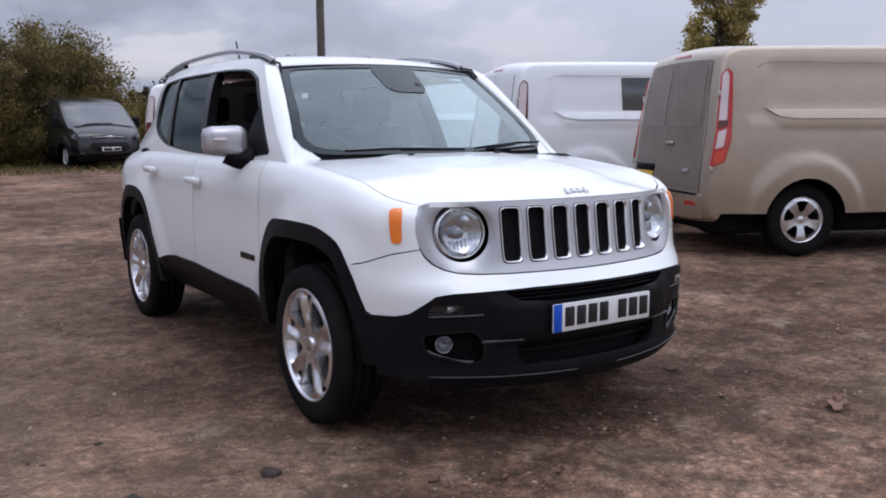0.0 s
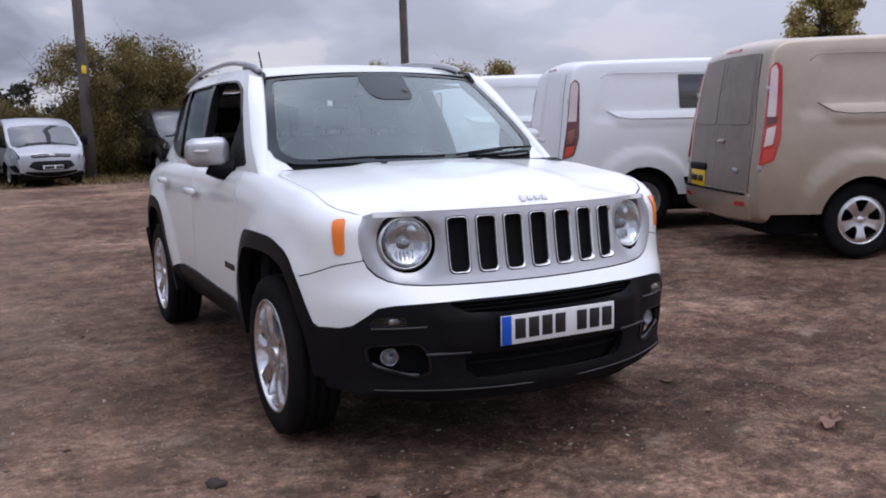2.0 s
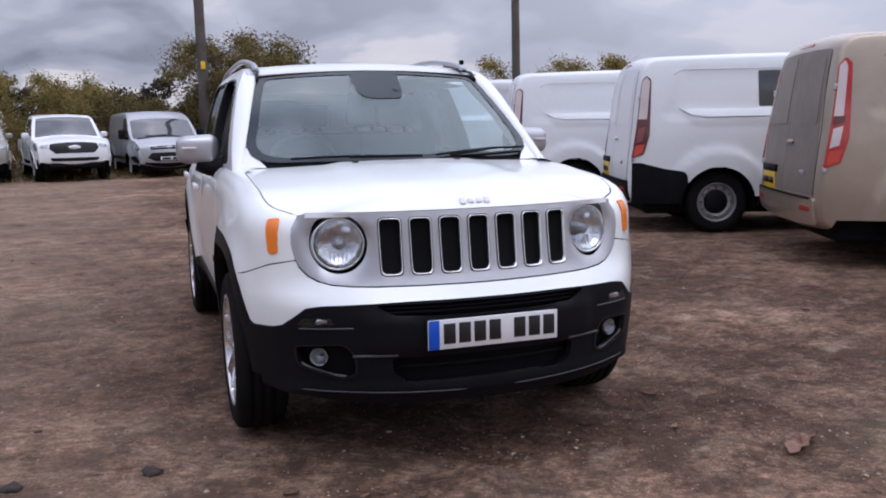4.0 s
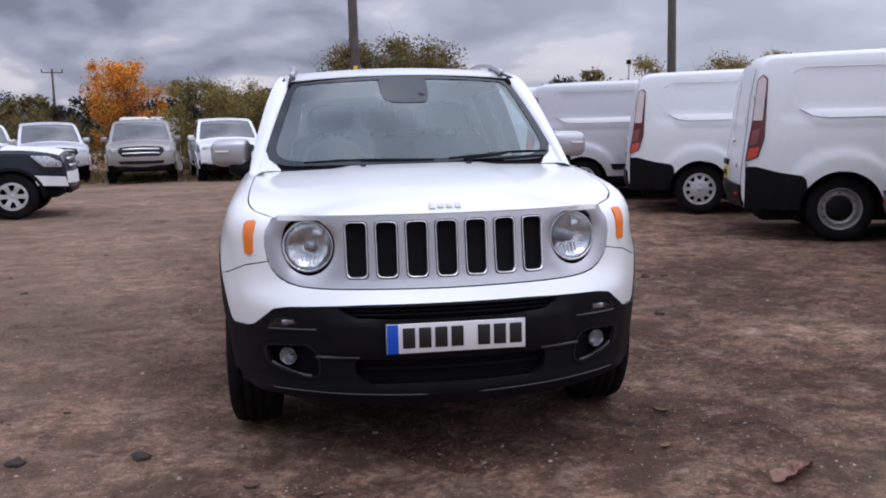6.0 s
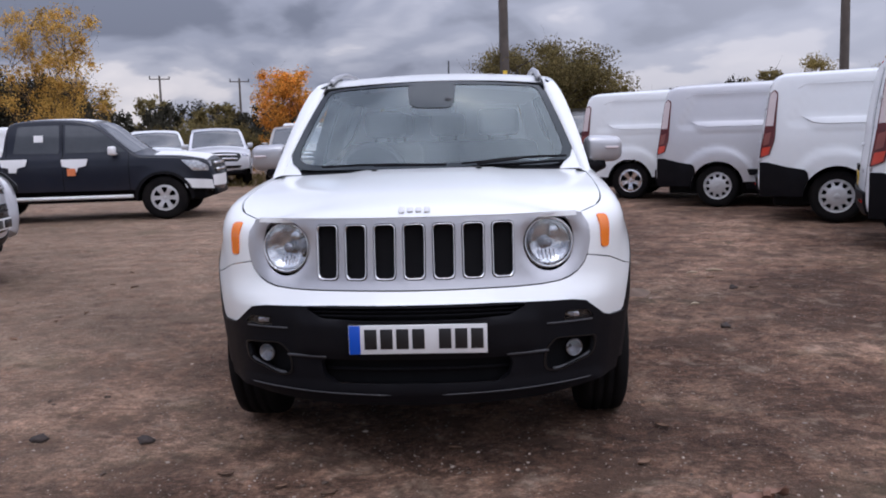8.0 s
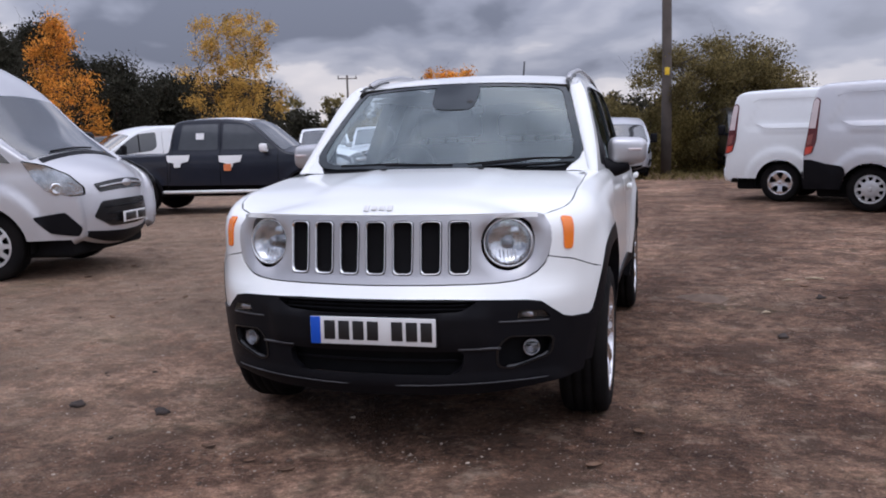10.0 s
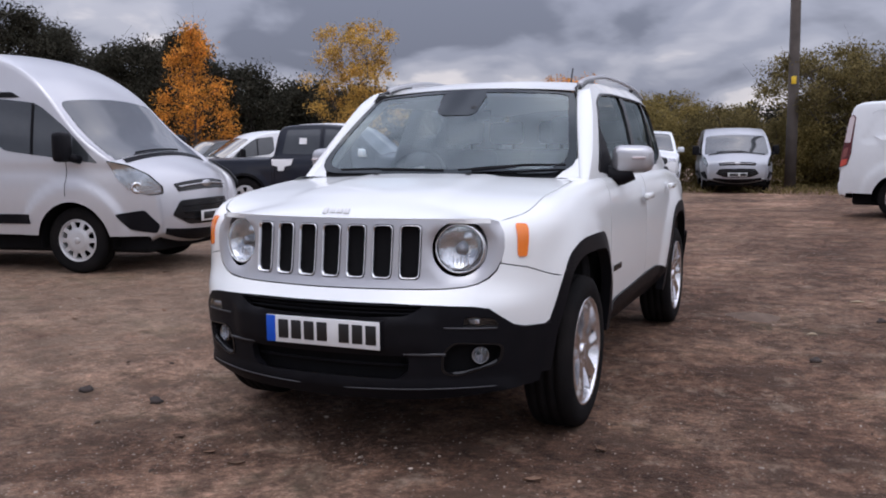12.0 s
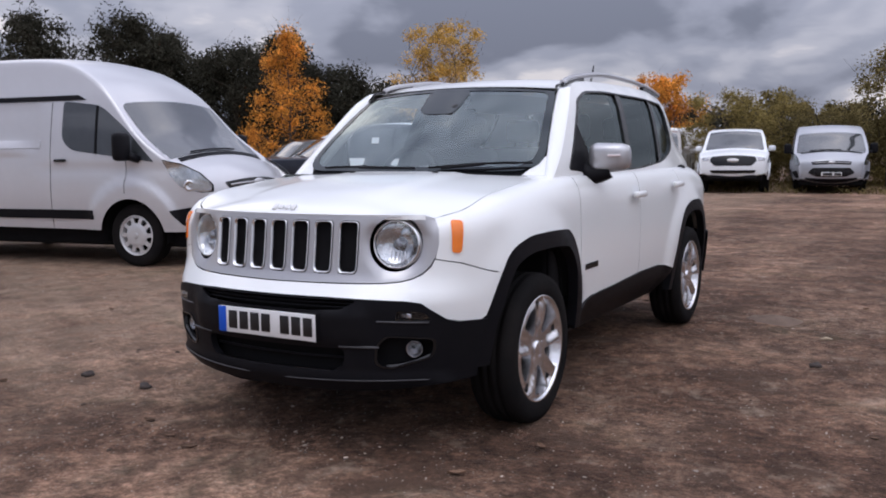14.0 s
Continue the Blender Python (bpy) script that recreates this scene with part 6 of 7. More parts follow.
def pickup(name_label, m, paint, wraps=False, front_black=False, group=""):
    """A double-cab pickup."""
    tr = thing("pickup_truck", name_label, "pickup truck", m, group)
    out = [(-1.10, 0.48), (-1.20, 0.58), (-1.22, 0.85), (-1.21, 1.10), (-1.17, 1.145), (-0.9, 1.155), (0.2, 1.165), (0.52, 1.175), (0.58, 1.26), (0.63, 1.56), (0.70, 1.74), (0.92, 1.812), (1.5, 1.835), (1.98, 1.80), (2.22, 1.715), (2.52, 1.46), (2.80, 1.24), (2.95, 1.205), (3.4, 1.185), (3.8, 1.140), (3.98, 1.08), (4.06, 0.94), (4.10, 0.70), (4.08, 0.48), (3.95, 0.42)]
    wz = curve((0.40, 0.90), (0.6, 0.925), (0.9, 0.93), (1.1, 0.905), (1.2, 0.87), (1.5, 0.81), (1.75, 0.735), (1.85, 0.70))

    def half(x, z):
        w = wz(z)
        w -= 0.10 * max(0.0, (x - 3.3) / 0.82) ** 2.2
        w += 0.02 * max((1 - sstep(0.40, 0.60, math.hypot(x - c, z - 0.38)) for c in (0.0, 3.22)))
        return w

    def bow(x, z):
        return float(np.interp(x, [-1.2, 0.6, 2.0, 2.8, 3.5, 4.1], [0.03, 0.02, 0.05, 0.10, 0.10, 0.15]))

    sh = Shell(out, half, 0.06, bow)
    cuts = [arch_cut(0.0, 0.44, 0.37), arch_cut(3.22, 0.44, 0.37)]
    part("body", sh.hull(cuts), paint, tr)
    part("chassis", block((4.9, 1.5, 0.30), (1.45, 0, 0.48), 0.05), VOID, tr)
    for sg in (-1, 1):
        def on_side(nm, poly, material, off=0.004, thick=0.012):
            return part(nm, sheet(poly, lambda x, z: sh.side(x, z, sg, off), 0.07, (), thick, sg > 0), material, tr)

        for c in (0.0, 3.22):
            ring = [(c + 0.45 * math.cos(a), 0.37 + 0.45 * math.sin(a)) for a in np.linspace(-0.1, math.pi + 0.1, 24)]
            part("wheel_liner", rows_mesh([[(x, sg * (0.90 - 0.14 * k), z) for x, z in ring] for k in range(4)]), VOID, tr)
            lip = [(c + 0.50 * math.cos(a), 0.37 + 0.49 * math.sin(a)) for a in np.linspace(0, math.pi, 20)] + [(c + 0.445 * math.cos(a), 0.37 + 0.445 * math.sin(a)) for a in np.linspace(math.pi, 0, 20)]
            on_side("arch_flare", lip, PLASTIC if wraps else paint, 0.014, 0.03)
        on_side("front_side_window", rounded([(1.62, 1.215), (2.62, 1.215), (2.25, 1.55), (2.04, 1.675), (1.63, 1.71)], 0.03), DARKGLASS)
        on_side("rear_side_window", rounded([(0.78, 1.225), (1.53, 1.215), (1.53, 1.71), (0.86, 1.70)], 0.04), DARKGLASS)
        for x0, z0, x1, z1 in ((1.58, 0.52, 1.58, 1.74), (0.62, 0.62, 0.70, 1.60), (2.66, 0.52, 2.66, 1.20), (0.58, 0.52, 0.58, 1.15)):
            part("shut_line", tube([sh.side(x0 + (x1 - x0) * i / 10, z0 + (z1 - z0) * i / 10, sg, 0.0006) for i in range(11)], 0.005, 5), GLOSSB, tr)
        for x in (0.80, 1.74):
            part("door_handle", block((0.18, 0.03, 0.04), sh.side(x, 1.06, sg, 0.014), 0.012), PAPER if wraps else CHROME, tr)
        mb = block((0.12, 0.19, 0.16), sh.side(2.42, 1.24, sg, 0.13), 0.045, None, None, 3)
        tube([sh.side(2.45, 1.18, sg, -0.01), sh.side(2.43, 1.20, sg, 0.10)], 0.035, 8, mb)
        part("door_mirror", mb, PAPER if wraps else paint, tr)
        step_bar = tube([(0.50, sg * 0.93, 0.43), (1.5, sg * 0.95, 0.43), (2.70, sg * 0.93, 0.43)], 0.032, 10)
        part("side_step", step_bar, PAPER if wraps else STEELGREY, tr)
        hl = rounded([(3.52, 1.05), (3.80, 1.03), (3.97, 0.93), (3.98, 0.84), (3.72, 0.85)], 0.03)
        part("headlamp", sheet(hl, lambda x, z: sh.side(x, z, sg, 0.008), 0.05, (), 0.02, sg > 0), REFLECT, tr)
        part("tail_lamp", block((0.08, 0.10, 0.36), (-1.17, sg * 0.86, 0.94), 0.02), RED, tr)
        if wraps:
            for x, z in ((1.78, 1.02), (0.80, 1.04)):
                film = [(x - 0.22, z + 0.09), (x + 0.22, z + 0.09), (x + 0.19, z - 0.03), (x + 0.06, z - 0.06), (x + 0.04, z - 0.14), (x - 0.08, z - 0.14), (x - 0.08, z - 0.06), (x - 0.20, z - 0.03)]
                on_side("protective_film", film, PAPER, 0.030, 0.008)
            on_side("door_sticker", rounded([(1.66, 0.82), (1.80, 0.82), (1.80, 0.95), (1.66, 0.95)], 0.02), STICK_O, 0.036, 0.004)
            on_side("window_paper", [(1.12, 1.42), (1.27, 1.42), (1.27, 1.54), (1.12, 1.54)], PAPER, 0.012, 0.004)
            on_side("bumper_film", [(3.55, 0.72), (4.02, 0.68), (4.05, 0.52), (3.60, 0.55)], PAPER, 0.012, 0.01)
        else:
            on_side("fog_lamp", rounded([(3.82, 0.60), (3.94, 0.62), (3.97, 0.52), (3.86, 0.50)], 0.02), GLOSSB, 0.012)

    def on_line(nm, poly, material, off=0.005, thick=0.012):
        return part(nm, sheet(poly, lambda y, t: sh.at(t, y, off), 0.08, (), thick, True), material, tr)

    tb, tt = sh.t_at(x=2.78), sh.t_at(x=2.16)
    on_line("windscreen", rounded([(-0.79, tb), (0.79, tb), (0.68, tt), (-0.68, tt)], 0.06), DARKGLASS)
    g0, g1 = sh.t_at(z=1.055), sh.t_at(z=0.77)
    on_line("grille", rounded([(-0.56, g0), (0.56, g0), (0.60, (g0 + g1) / 2), (0.47, g1), (-0.47, g1), (-0.60, (g0 + g1) / 2)], 0.03), GLOSSB)
    h0, h1 = sh.t_at(z=1.06), sh.t_at(z=0.93)
    for sg in (-1, 1):
        on_line("front_headlamp", rounded([(sg * 0.60, h0), (sg * 0.88, h0 - 0.02), (sg * 0.89, h1 - 0.02), (sg * 0.63, h1)], 0.02), DIMREF, 0.006)
    gm = (g0 + g1) / 2
    if front_black:
        bd = lathe([(0, 0.08), (0.014, 0.075), (0.018, 0.001)], 20, "X")
        bmesh.ops.transform(bd, matrix=Matrix.Translation(sh.at(gm, 0, 0.012)) @ Matrix.Diagonal((1, 1.9, 0.7, 1)), verts=bd.verts)
        part("front_badge", bd, PAPER, tr, "plain pale oval badge")
        bars = ()
    else:
        bars = (-0.06, 0.06)
    for k in bars:
        part("grille_bar", tube([sh.at(gm + k, -0.48 + 0.096 * i, 0.016) for i in range(11)], 0.026, 8), CHROME, tr)
    b0, b1 = sh.t_at(z=0.645), sh.t_at(z=0.555)
    on_line("lower_grille", rounded([(-0.60, b0), (0.60, b0), (0.54, b1), (-0.54, b1)], 0.03), GLOSSB, 0.010)
    if wraps:
        b2 = sh.t_at(z=0.76)
        on_line("bumper_film", rounded([(-0.72, b2), (0.72, b2), (0.72, b1), (-0.72, b1)], 0.03), PAPER, 0.014)
        h0, h1 = sh.t_at(x=3.05), sh.t_at(x=3.95)
        on_line("bonnet_film", rounded([(-0.70, h0), (0.70, h0), (0.66, h1), (-0.66, h1)], 0.05), PAPER, 0.006)
        r0, r1 = sh.t_at(x=1.0), sh.t_at(x=2.05)
        on_line("roof_film", rounded([(-0.60, r0), (0.60, r0), (0.60, r1), (-0.60, r1)], 0.05), PAPER, 0.006)
    part("front_skid", block((0.10, 1.2, 0.12), (4.02, 0, 0.45), 0.03), PLASTIC, tr)
    part("tailgate", sheet(rounded([(-0.76, sh.t_at(z=0.72, front=False)), (0.76, sh.t_at(z=0.72, front=False)), (0.76, sh.t_at(z=1.12, front=False)), (-0.76, sh.t_at(z=1.12, front=False))], 0.03), lambda y, t: sh.at(t, y, 0.008), 0.1, (), 0.012, True), paint, tr)
    wheels(tr, wheel_kit("six", 0.385, 0.225, 0.25, DULLALLOY), 3.22, 0.80, 0.383)
    return tr


MAROON = mat("dark_red_lens", (0.10, 0.012, 0.012), 0.15, coat=0.6, var=0.1)
DARKGLASS = mat("dark_window_glass", (0.045, 0.050, 0.055), 0.05, var=0.1, spec=0.8, coat=0.6)
BRAKE = mat("orange_red_lens", (0.55, 0.05, 0.025), 0.15, coat=0.6, var=0.1)
SMOKE_RED = mat("brown_red_lens", (0.22, 0.06, 0.05), 0.15, coat=0.5, var=0.1)
STEELGREY = mat("grey_steel_wheel_paint", (0.30, 0.30, 0.31), 0.45, metal=0.4, var=0.06, dirt=(DIRT, 0.25))


def set_by(px, py, deg, lx, ly):
    """The pose that puts a vehicle's own point (lx, ly) over the place (px, py), its nose turned deg from +x."""
    a = radians(deg)
    return pose(px - lx * math.cos(a) + ly * math.sin(a), py - lx * math.sin(a) - ly * math.cos(a), 0, 0, 0, deg)


ROW = "row of parked vans"
panel_van("champagne beige panel van with alloy wheels, parked on earth", set_by(5.03, 2.60, -24, 0, -0.93), TAN, False, False, "five", group=ROW, rear_paint=SHADED_DUSTY_TAN, rub=False, light_skirt=True)
panel_van("white panel van with black bumper corner and steel wheels", set_by(4.90, 5.46, -20, 0, -0.93), WHITE_B, False, True, "steel", True, group=ROW)
panel_van("white panel van with black bumper corner and wheel covers", set_by(4.78, 8.72, -20, 0, -0.93), WHITE_B, False, True, "cover", group=ROW)
panel_van("silver panel van with black bumper corner and wheel covers", set_by(3.90, 11.45, -20, 0, -0.93), SILVER, False, True, "cover", group=ROW)
panel_van("white panel van with white bumper and alloy wheels", set_by(2.82, 13.6, -20, 0, -0.93), WHITE_B, False, False, "five", group=ROW, rub=False, light_skirt=True)
panel_van("silver high-roof panel van with a black rub strip", set_by(-5.27, 3.80, 10, 2.933, -0.93), MIDSILVER, True, False, "cover", light_skirt=True)
panel_van("black panel van parked before a hedge", set_by(2.40, 24.1, -83, 2.933, -0.93), BLACKP, False, True, "cover")
panel_van("silver small van parked before a hedge", set_by(-0.52, 21.6, -80, 3.9 * 0.93, 0) @ Matrix.Diagonal((0.90, 0.93, 0.87, 1)), PALE_SILVER, False, False, "cover", light_skirt=True)
panel_van("white panel van far behind a dark pickup", set_by(-12.6, 17.0, -125, 2.6, 0.9) @ Matrix.Diagonal((1, 1, 0.89, 1)), WHITE_B, False, False, "cover")
TRUCKS = "parked pickup trucks"
pickup("dark navy pickup truck with white protective film on doors", set_by(-5.33, 11.55, 9, 3.22, -0.92) @ Matrix.Diagonal((1, 1, 0.955, 1)), NAVY, True, group=TRUCKS)
pickup("white pickup truck with a black grille", set_by(-2.80, 20.9, -79, 4.1, 0) @ Matrix.Diagonal((1, 0.97, 0.93, 1)), WHITE_B, False, True, group=TRUCKS)
pickup("warm grey pickup truck with a chrome grille", set_by(-5.15, 20.9, -80, 4.1, 0) @ Matrix.Diagonal((1, 0.97, 0.93, 1)), GREY, group=TRUCKS)
pickup("white pickup truck parked behind a navy one", set_by(-9.6, 22.6, -66, 4.1, 0) @ Matrix.Diagonal((1, 0.97, 0.93, 1)), WHITE_B, group=TRUCKS)
# a shrunken pickup body stands in for a low dark car
pickup("dark car partly hidden behind other vehicles, built as a small pickup", set_by(-15.8, 18.9, -118, 2.0, 0) @ Matrix.Diagonal((0.9, 0.95, 0.86, 1)), BLACKP, group=TRUCKS)
pickup("silver pickup truck with a chrome grille", set_by(-7.5, 21.7, -70, 4.1, 0) @ Matrix.Diagonal((1, 0.97, 0.93, 1)), SILVER, group=TRUCKS)

# ---- poles, trees and hedges ----
def utility_pole(x, y, h, r, label, marker=False, arms=False):
    p = thing("utility_pole", label, "utility pole", pose(x, y, -0.05, 0, 0, 20))
    part("shaft", tube([(0.0, 0, 0), (0.01, 0, h * 0.3), (-0.01, 0.0, h * 0.65), (0.0, 0, h)], [r, r * 0.93, r * 0.85, r * 0.72], 14), POLE, p)
    if marker:
        part("marker_plate", block((0.14, 0.01, 0.22), (-0.04, -r - 0.004, 3.15), 0.002), PLATEY, p, "small yellow marker plate")
    if arms:
        part("cross_arm", block((2.4, 0.12, 0.12), (0, 0, h - 0.4), 0.02), POLE, p)
        for k in (-1.1, 0, 1.1):
            part("insulator", lathe([(h - 0.34, 0.05), (h - 0.2, 0.07), (h - 0.05, 0.04), (h, 0.01)], 10, "Z", None, (k, 0, 0)), PLASTIC, p)
    return p


def leaf_cloud(rng, clumps, per, size, droop=0.0):
    """Many small leaves scattered about clump centres (x, y, z, radius)."""
    C = np.repeat(np.array(clumps), per, axis=0)
    n = len(C)

    def unit(v):
        return v / (np.linalg.norm(v, axis=1, keepdims=True) + 1e-9)

    d = unit(rng.normal(size=(n, 3))) * C[:, 3:] * rng.random((n, 1)) ** 0.9
    c = C[:, :3] + d * (1, 1, 0.85)
    u = unit(rng.normal(size=(n, 3)))
    v = unit(np.cross(u, rng.normal(size=(n, 3))))
    s = size * (0.6 + 0.8 * rng.random((n, 1)))
    pts = np.stack([c - u * s, c + v * s * 0.45, c + u * s, c - v * s * 0.45], axis=1).reshape(-1, 3)
    verts = pts.tolist()
    faces = np.arange(4 * n).reshape(-1, 4).tolist()
    me = bpy.data.meshes.new("crown")
    me.from_pydata(verts, [], faces)
    return me


def tree(name, label, category, x, y, h, spread, leaf, seed, shape="round", clumps=40, per=90, size=0.10, trunk=0.10, base=0.25, bare=0.0, group=""):
    rng = np.random.default_rng(seed)
    t = thing(name, label, category, pose(x, y, -0.05, 0, 0, rng.random() * 360), group)
    wood = bmesh.new()
    tops = []
    stems = 1 if shape not in ("bush", "whippy") else 6
    for s in range(stems):
        lean = rng.normal(size=2) * (0.04 if stems == 1 else 0.07 if shape == "whippy" else 0.28) * h
        off = rng.normal(size=2) * (0.0 if stems == 1 else spread * 0.35)
        pts, rad = [], []
        hh = h * (0.93 if stems == 1 else 0.6 + 0.35 * rng.random())
        for k in range(6):
            f = k / 5
            w = rng.normal(size=2) * 0.02 * h * f
            pts.append((off[0] + lean[0] * f * f + w[0], off[1] + lean[1] * f * f + w[1], hh * f))
            rad.append(trunk * (1 - 0.88 * f) * (1 if stems == 1 else 0.5))
        tube(pts, rad, 7, wood)
        tops.append(pts)
    cl = []
    for i in range(clumps):
        st = tops[int(rng.integers(len(tops)))]
        f = base + (1 - base) * (i + rng.random()) / clumps
        if shape == "cone":
            wid = spread * (1.05 - f) ** 0.8
        elif shape == "column":
            wid = spread * (0.35 + 0.65 * math.sin(math.pi * min(1, (1 - f) * 0.9 + 0.12)))
        elif shape == "whippy":
            wid = spread * (1.15 - 0.75 * f)
        elif shape == "pine":
            wid = spread * (0.55 + 0.45 * math.sin(math.pi * f)) * (1.0 - 0.35 * f)
        else:
            wid = spread * math.sqrt(max(0.05, 1 - ((f - 0.55) / 0.55) ** 2))
        a = rng.random() * 2 * math.pi
        r = wid * rng.random() ** 0.5
        kx = np.interp(f * h, [p[2] for p in st], [p[0] for p in st])
        ky = np.interp(f * h, [p[2] for p in st], [p[1] for p in st])
        c = (kx + r * math.cos(a), ky + r * math.sin(a), h * f)
        zb = max(0.1, c[2] - (0.25 + 0.4 * rng.random()) * max(r, 0.3) * (3.0 if shape == "whippy" else 1.0))
        kb = (float(np.interp(zb, [p[2] for p in st], [p[0] for p in st])), float(np.interp(zb, [p[2] for p in st], [p[1] for p in st])), zb)
        mid = tuple((kb[j] + c[j]) / 2 + rng.normal() * 0.06 * spread for j in range(3))
        tube([kb, mid, c], [trunk * 0.22, trunk * 0.14, trunk * 0.05], 5, wood)
        for _ in range(2 if bare else 1):
            e = tuple(c[j] + rng.normal() * 0.18 * spread + (0.25 * spread * rng.random() if j == 2 else 0) for j in range(3))
            tube([c, e], [trunk * 0.06, trunk * 0.02], 4, wood)
        if rng.random() > bare:
            cl.append((*c, spread * (0.18 + 0.20 * rng.random()) * (1.15 if shape != "cone" else 0.85)))
    part("trunk", wood, BARK, t)
    me = leaf_cloud(rng, cl, per, size)
    me.materials.append(leaf)
    new("crown", me).parent = t
    return t


utility_pole(0.63, 24.8, 9.5, 0.165, "weathered timber utility pole with a yellow marker", True)
utility_pole(11.77, 27.1, 9.5, 0.165, "weathered timber utility pole behind parked vans")
utility_pole(-39.3, 101.5, 9.3, 0.16, "distant timber power pole with a cross arm", False, True)
utility_pole(-54.0, 108.0, 9.6, 0.16, "distant timber power pole with a cross arm", False, True)
utility_pole(-31.0, 106.0, 9.0, 0.16, "distant timber power pole with a cross arm", False, True)



def lamp_mast(x, y, h):
    p = thing("lamp_mast", "thin distant lamp mast behind parked vans", "lamp mast", pose(x, y, 0))
    part("mast", tube([(0, 0, 0), (0, 0, h * 0.6), (0, 0, h)], [0.12, 0.10, 0.08], 8), STEELGREY, p)
    part("lamp_head", block((0.45, 0.5, 0.5), (0, 0, h), 0.08), PLASTIC, p)


lamp_mast(33.5, 93.1, 7.9)

tree("tree", "orange autumn tree, half bare, behind parked pickups", "tree", -7.7, 31.0, 3.9, 1.35, L_ORANGE, 1, "whippy", 140, 210, 0.045, 0.055, 0.06, 0.12)
tree("tree", "tall orange autumn tree before dark pines", "tree", -21.0, 25.0, 5.9, 2.3, L_ORANGE, 2, "cone", 120, 190, 0.048, 0.08, 0.05, 0.26)
tree("tree", "slender yellow birch losing its leaves", "tree", -14.3, 25.7, 5.7, 1.35, L_YELLOW, 3, "whippy", 170, 190, 0.042, 0.055, 0.06, 0.14)
tree("bush", "large olive bush round a utility pole", "bush", 2.2, 27.0, 4.0, 1.75, L_GREEN, 4, "bush", 150, 520, 0.044, 0.10, 0.02, 0.08)
tree("bush", "large yellowing bush beside a utility pole", "bush", 3.9, 28.0, 3.4, 1.6, L_OLIVE, 5, "bush", 140, 480, 0.044, 0.10, 0.02, 0.10)
tree("bush", "yellowing bush behind white vans", "bush", 14.4, 27.8, 3.5, 1.7, L_OLIVE, 6, "bush", 110, 480, 0.044, 0.10, 0.02, 0.05)
tree("bush", "green and yellow bush behind pickups", "bush", -3.9, 26.0, 2.8, 1.2, L_OLIVE, 7, "bush", 100, 480, 0.032, 0.09, 0.02, 0.05)
tree("bush", "dark olive bush behind pickups", "bush", -1.9, 27.5, 2.3, 1.4, L_GREEN, 8, "bush", 85, 480, 0.034, 0.09, 0.02, 0.0)
tree("tree", "tall yellow-green tree beyond the vans", "tree", 45.8, 38.1, 13.5, 2.2, L_LIME, 9, "column", 190, 200, 0.13, 0.22, 0.15, 0.10)
# far belt of pines and mixed wood
rng_far = np.random.default_rng(11)
for i in range(9):
    az = -58 + 3.6 * i + rng_far.normal() * 0.5
    d = 44 + rng_far.random() * 6
    h = (6.6 if i < 3 else 7.0 if i < 6 else 4.6) * (0.85 + 0.3 * rng_far.random())
    tree("pine_tree", "dark pine in a belt of trees", "tree", 2.2 + d * math.sin(radians(az)), -2.8 + d * math.cos(radians(az)), h, 2.7, L_PINE, 100 + i, "pine", 75, 300, 0.085, 0.16, 0.08, 0.0, "belt of dark pines")
for i in range(10):
    az = -57 + 3.1 * i + rng_far.normal() * 0.6
    d = 50 + rng_far.random() * 5
    h = (6.3 if i < 3 else 6.8 if i < 7 else 4.8) * (0.85 + 0.25 * rng_far.random())
    tree("pine_tree", "dark pine in a belt of trees", "tree", 2.2 + d * math.sin(radians(az)), -2.8 + d * math.cos(radians(az)), h, 2.5, L_PINE, 150 + i, "pine", 85, 300, 0.085, 0.16, 0.05, 0.0, "belt of dark pines")
for i in range(54):
    az = -34 + 1.4 * i + rng_far.normal() * 0.5
    d = 80 + rng_far.random() * 22
    h = 5.0 * (0.78 + 0.45 * rng_far.random() ** 2)
    tree("tree", "dark distant tree in a wooded skyline", "tree", d * math.sin(radians(az)), -3 + d * math.cos(radians(az)), h, 2.6, L_PINE if i % 3 else L_GREEN, 200 + i, "round", 34, 90, 0.20, 0.16, 0.02, 0.0, "wooded skyline")


def hedge(label, x0, y0, x1, y1, h, depth, leaf, seed, n):
    rng = np.random.default_rng(seed)
    cl = []
    for i in range(n):
        f = rng.random()
        cl.append((x0 + (x1 - x0) * f + rng.normal() * 0.2, y0 + (y1 - y0) * f + rng.normal() * depth, rng.random() ** 0.8 * h * (0.75 + 0.4 * noise.noise((f * 14, seed, 0))), 0.35 + 0.25 * rng.random()))
    me = leaf_cloud(rng, cl, 260, 0.042)
    me.name = "hedge"
    me.materials.append(leaf)
    return tagged(new("hedge", me), label, "hedge", kind="stuff")


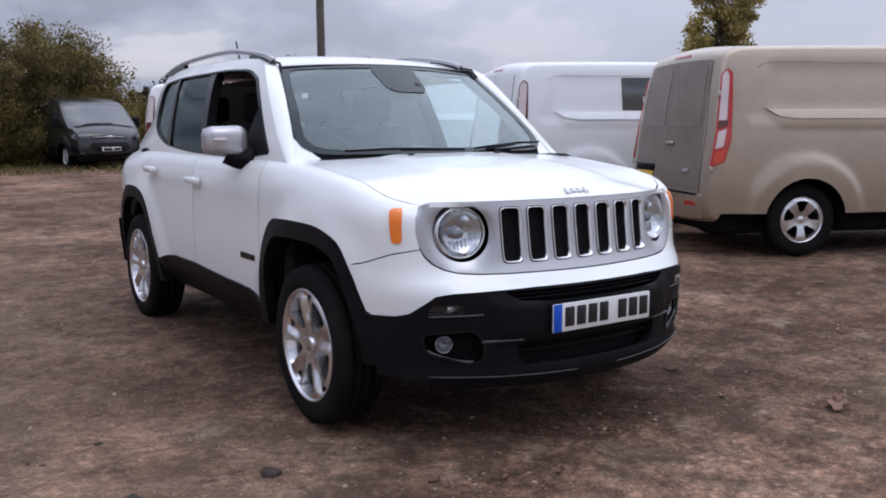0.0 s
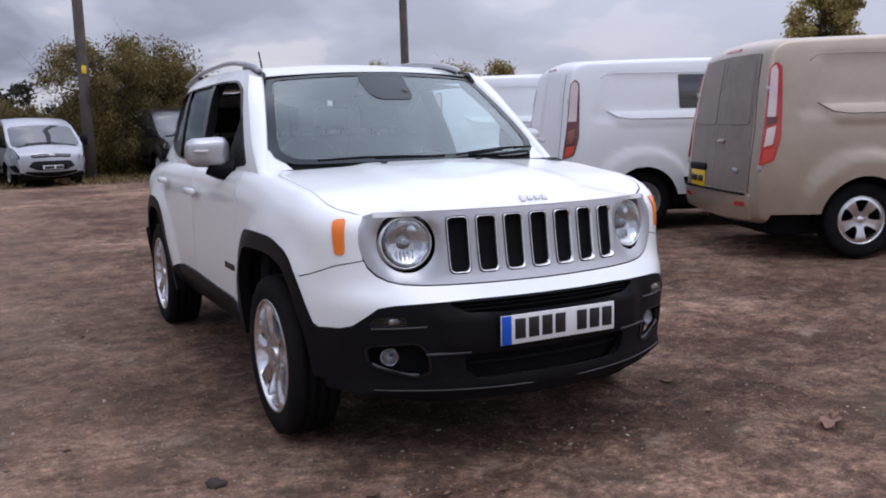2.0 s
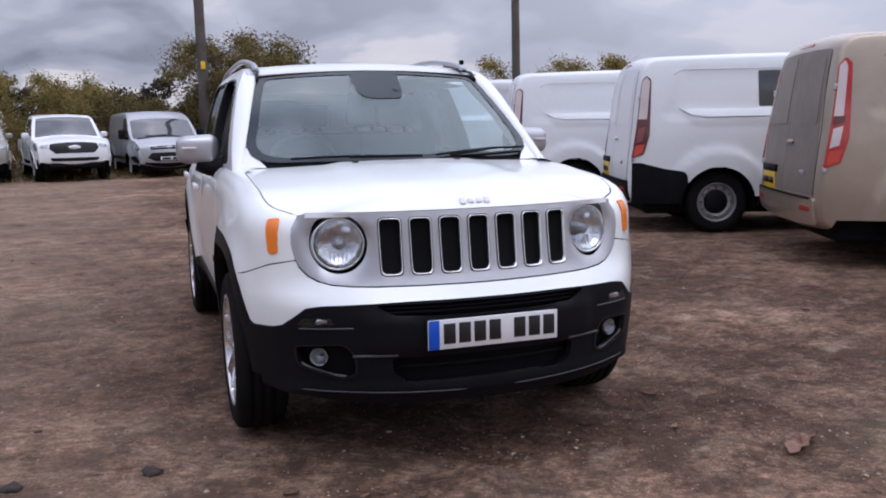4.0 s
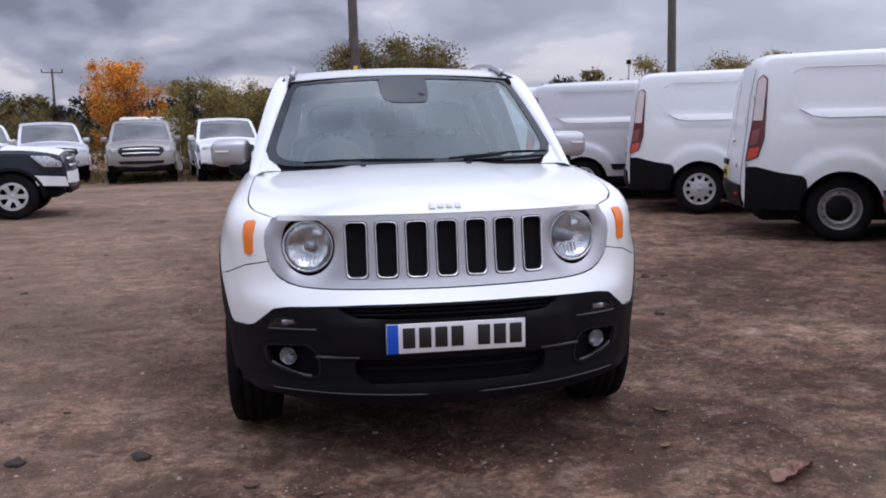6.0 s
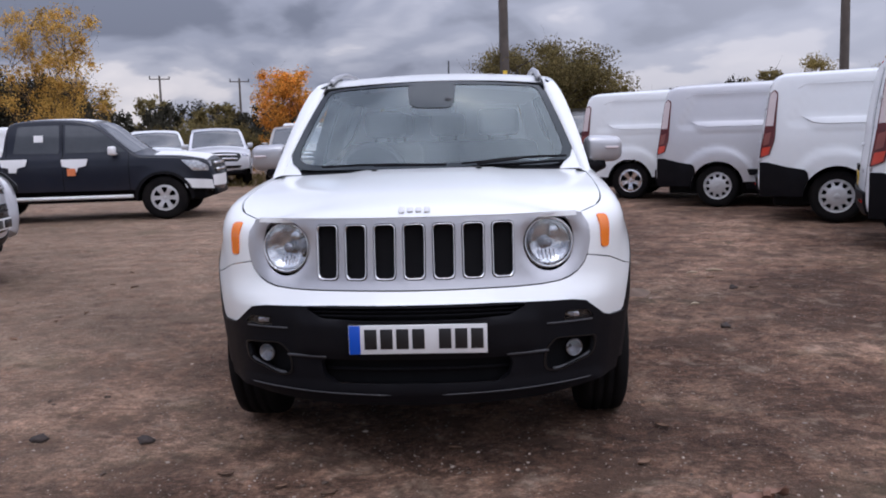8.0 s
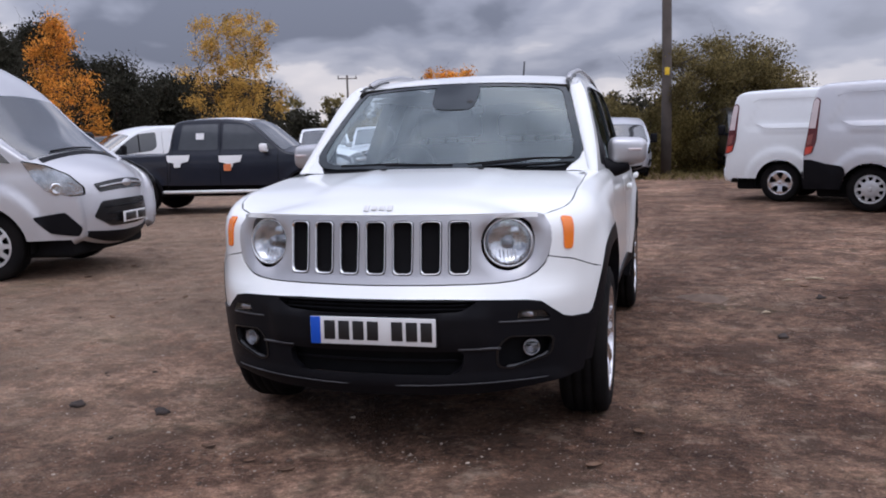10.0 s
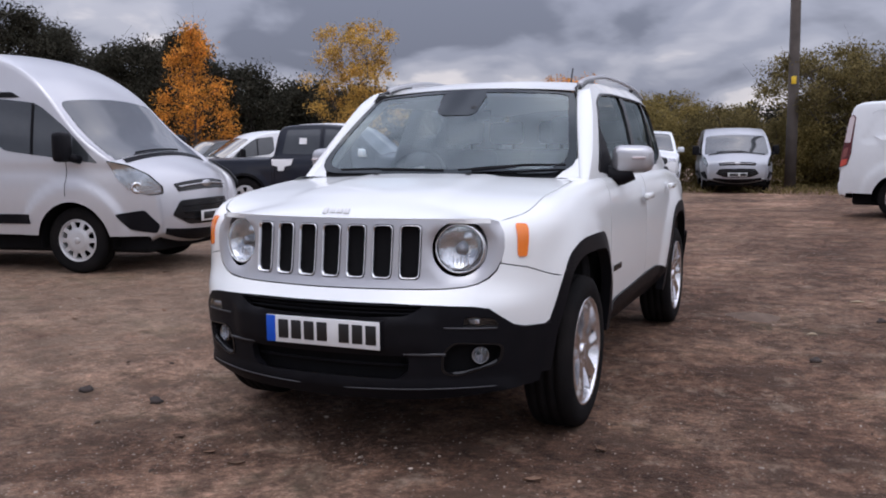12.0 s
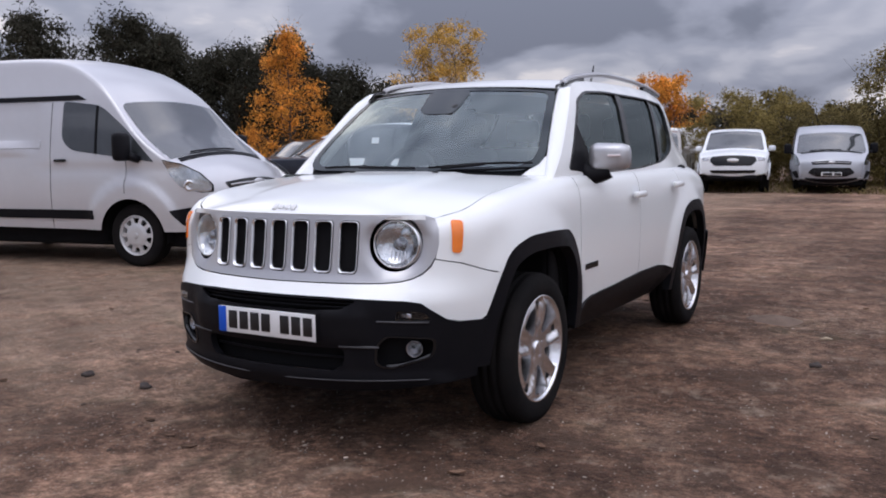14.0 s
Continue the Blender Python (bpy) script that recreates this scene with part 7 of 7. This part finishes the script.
hedge("rough dark green hedge behind parked vehicles", -12, 30, 7.5, 29.0, 2.3, 0.5, L_GREEN, 21, 330)
hedge("overgrown brown hedge beside parked vans", 0.5, 26.2, 8.5, 27.2, 2.4, 0.4, L_OLIVE, 22, 150)
hedge("dense dark undergrowth in a belt of pines", -46, 24, -26, 40, 2.9, 1.4, L_PINE, 24, 420)
hedge("low dark hedge along the far field", -60, 75, 70, 78, 3.4, 1.2, L_PINE, 23, 420)

# ---- verge and wrapped bales ----
def build_verge():
    rng = np.random.default_rng(31)
    verts, faces = [], []
    for _ in range(9000):
        x, y = rng.uniform(-14, 8), 21.2 + 7.5 * rng.random() ** 0.9
        if noise.noise((x * 0.5, y * 0.5, 9)) < -0.25:
            continue
        h, w = 0.04 + 0.14 * rng.random(), 0.008 + 0.010 * rng.random()
        a, ln = rng.random() * 6.28, rng.normal(size=2) * 0.10
        k = len(verts)
        c, s = math.cos(a) * w, math.sin(a) * w
        verts += [(x - c, y - s, 0), (x + c, y + s, 0), (x + ln[0] * 0.4 + c * 0.6, y + ln[1] * 0.4 + s * 0.6, h * 0.6), (x + ln[0], y + ln[1], h)]
        faces += [(k, k + 1, k + 2), (k, k + 2, k + 3)]
    me = bpy.data.meshes.new("rough_grass")
    me.from_pydata(verts, [], faces)
    me.materials.append(L_GREEN)
    tagged(new("rough_grass", me), "rough olive grass on the verge under parked vehicles", "grass", kind="stuff")


def bale_stack(x, y, w, h, deg, seed):
    """Round-cornered bales in white film, side by side and one layer on another."""
    rng = np.random.default_rng(seed)
    st = thing("bale_stack", "stack of bales in white plastic film behind pickups", "bale stack", pose(x, y, 0, 0, 0, deg))
    n, rows = max(2, int(w / 0.7)), max(1, int(round(h / 0.9)))
    for r in range(rows):
        for i in range(n):
            b = block((w / n - 0.02, 0.9, h / rows - 0.01), (0, 0, 0), 0.12, None, None, 4)
            bmesh.ops.subdivide_edges(b, edges=b.edges, cuts=1)
            for v in b.verts:
                v.co += v.co.normalized() * 0.03 * noise.noise(v.co * 5 + Vector((i * 3.1, r * 5.7, seed)))
            bmesh.ops.translate(b, vec=(-w / 2 + (i + 0.5) * w / n, 0.03 * rng.normal(), (r + 0.5) * h / rows), verts=b.verts)
            part("bale", b, PAPER, st)
    return st


build_verge()
bale_stack(-1.95, 29.6, 1.5, 1.8, 4, 1)
bale_stack(-6.1, 27.6, 1.9, 1.85, 8, 2)
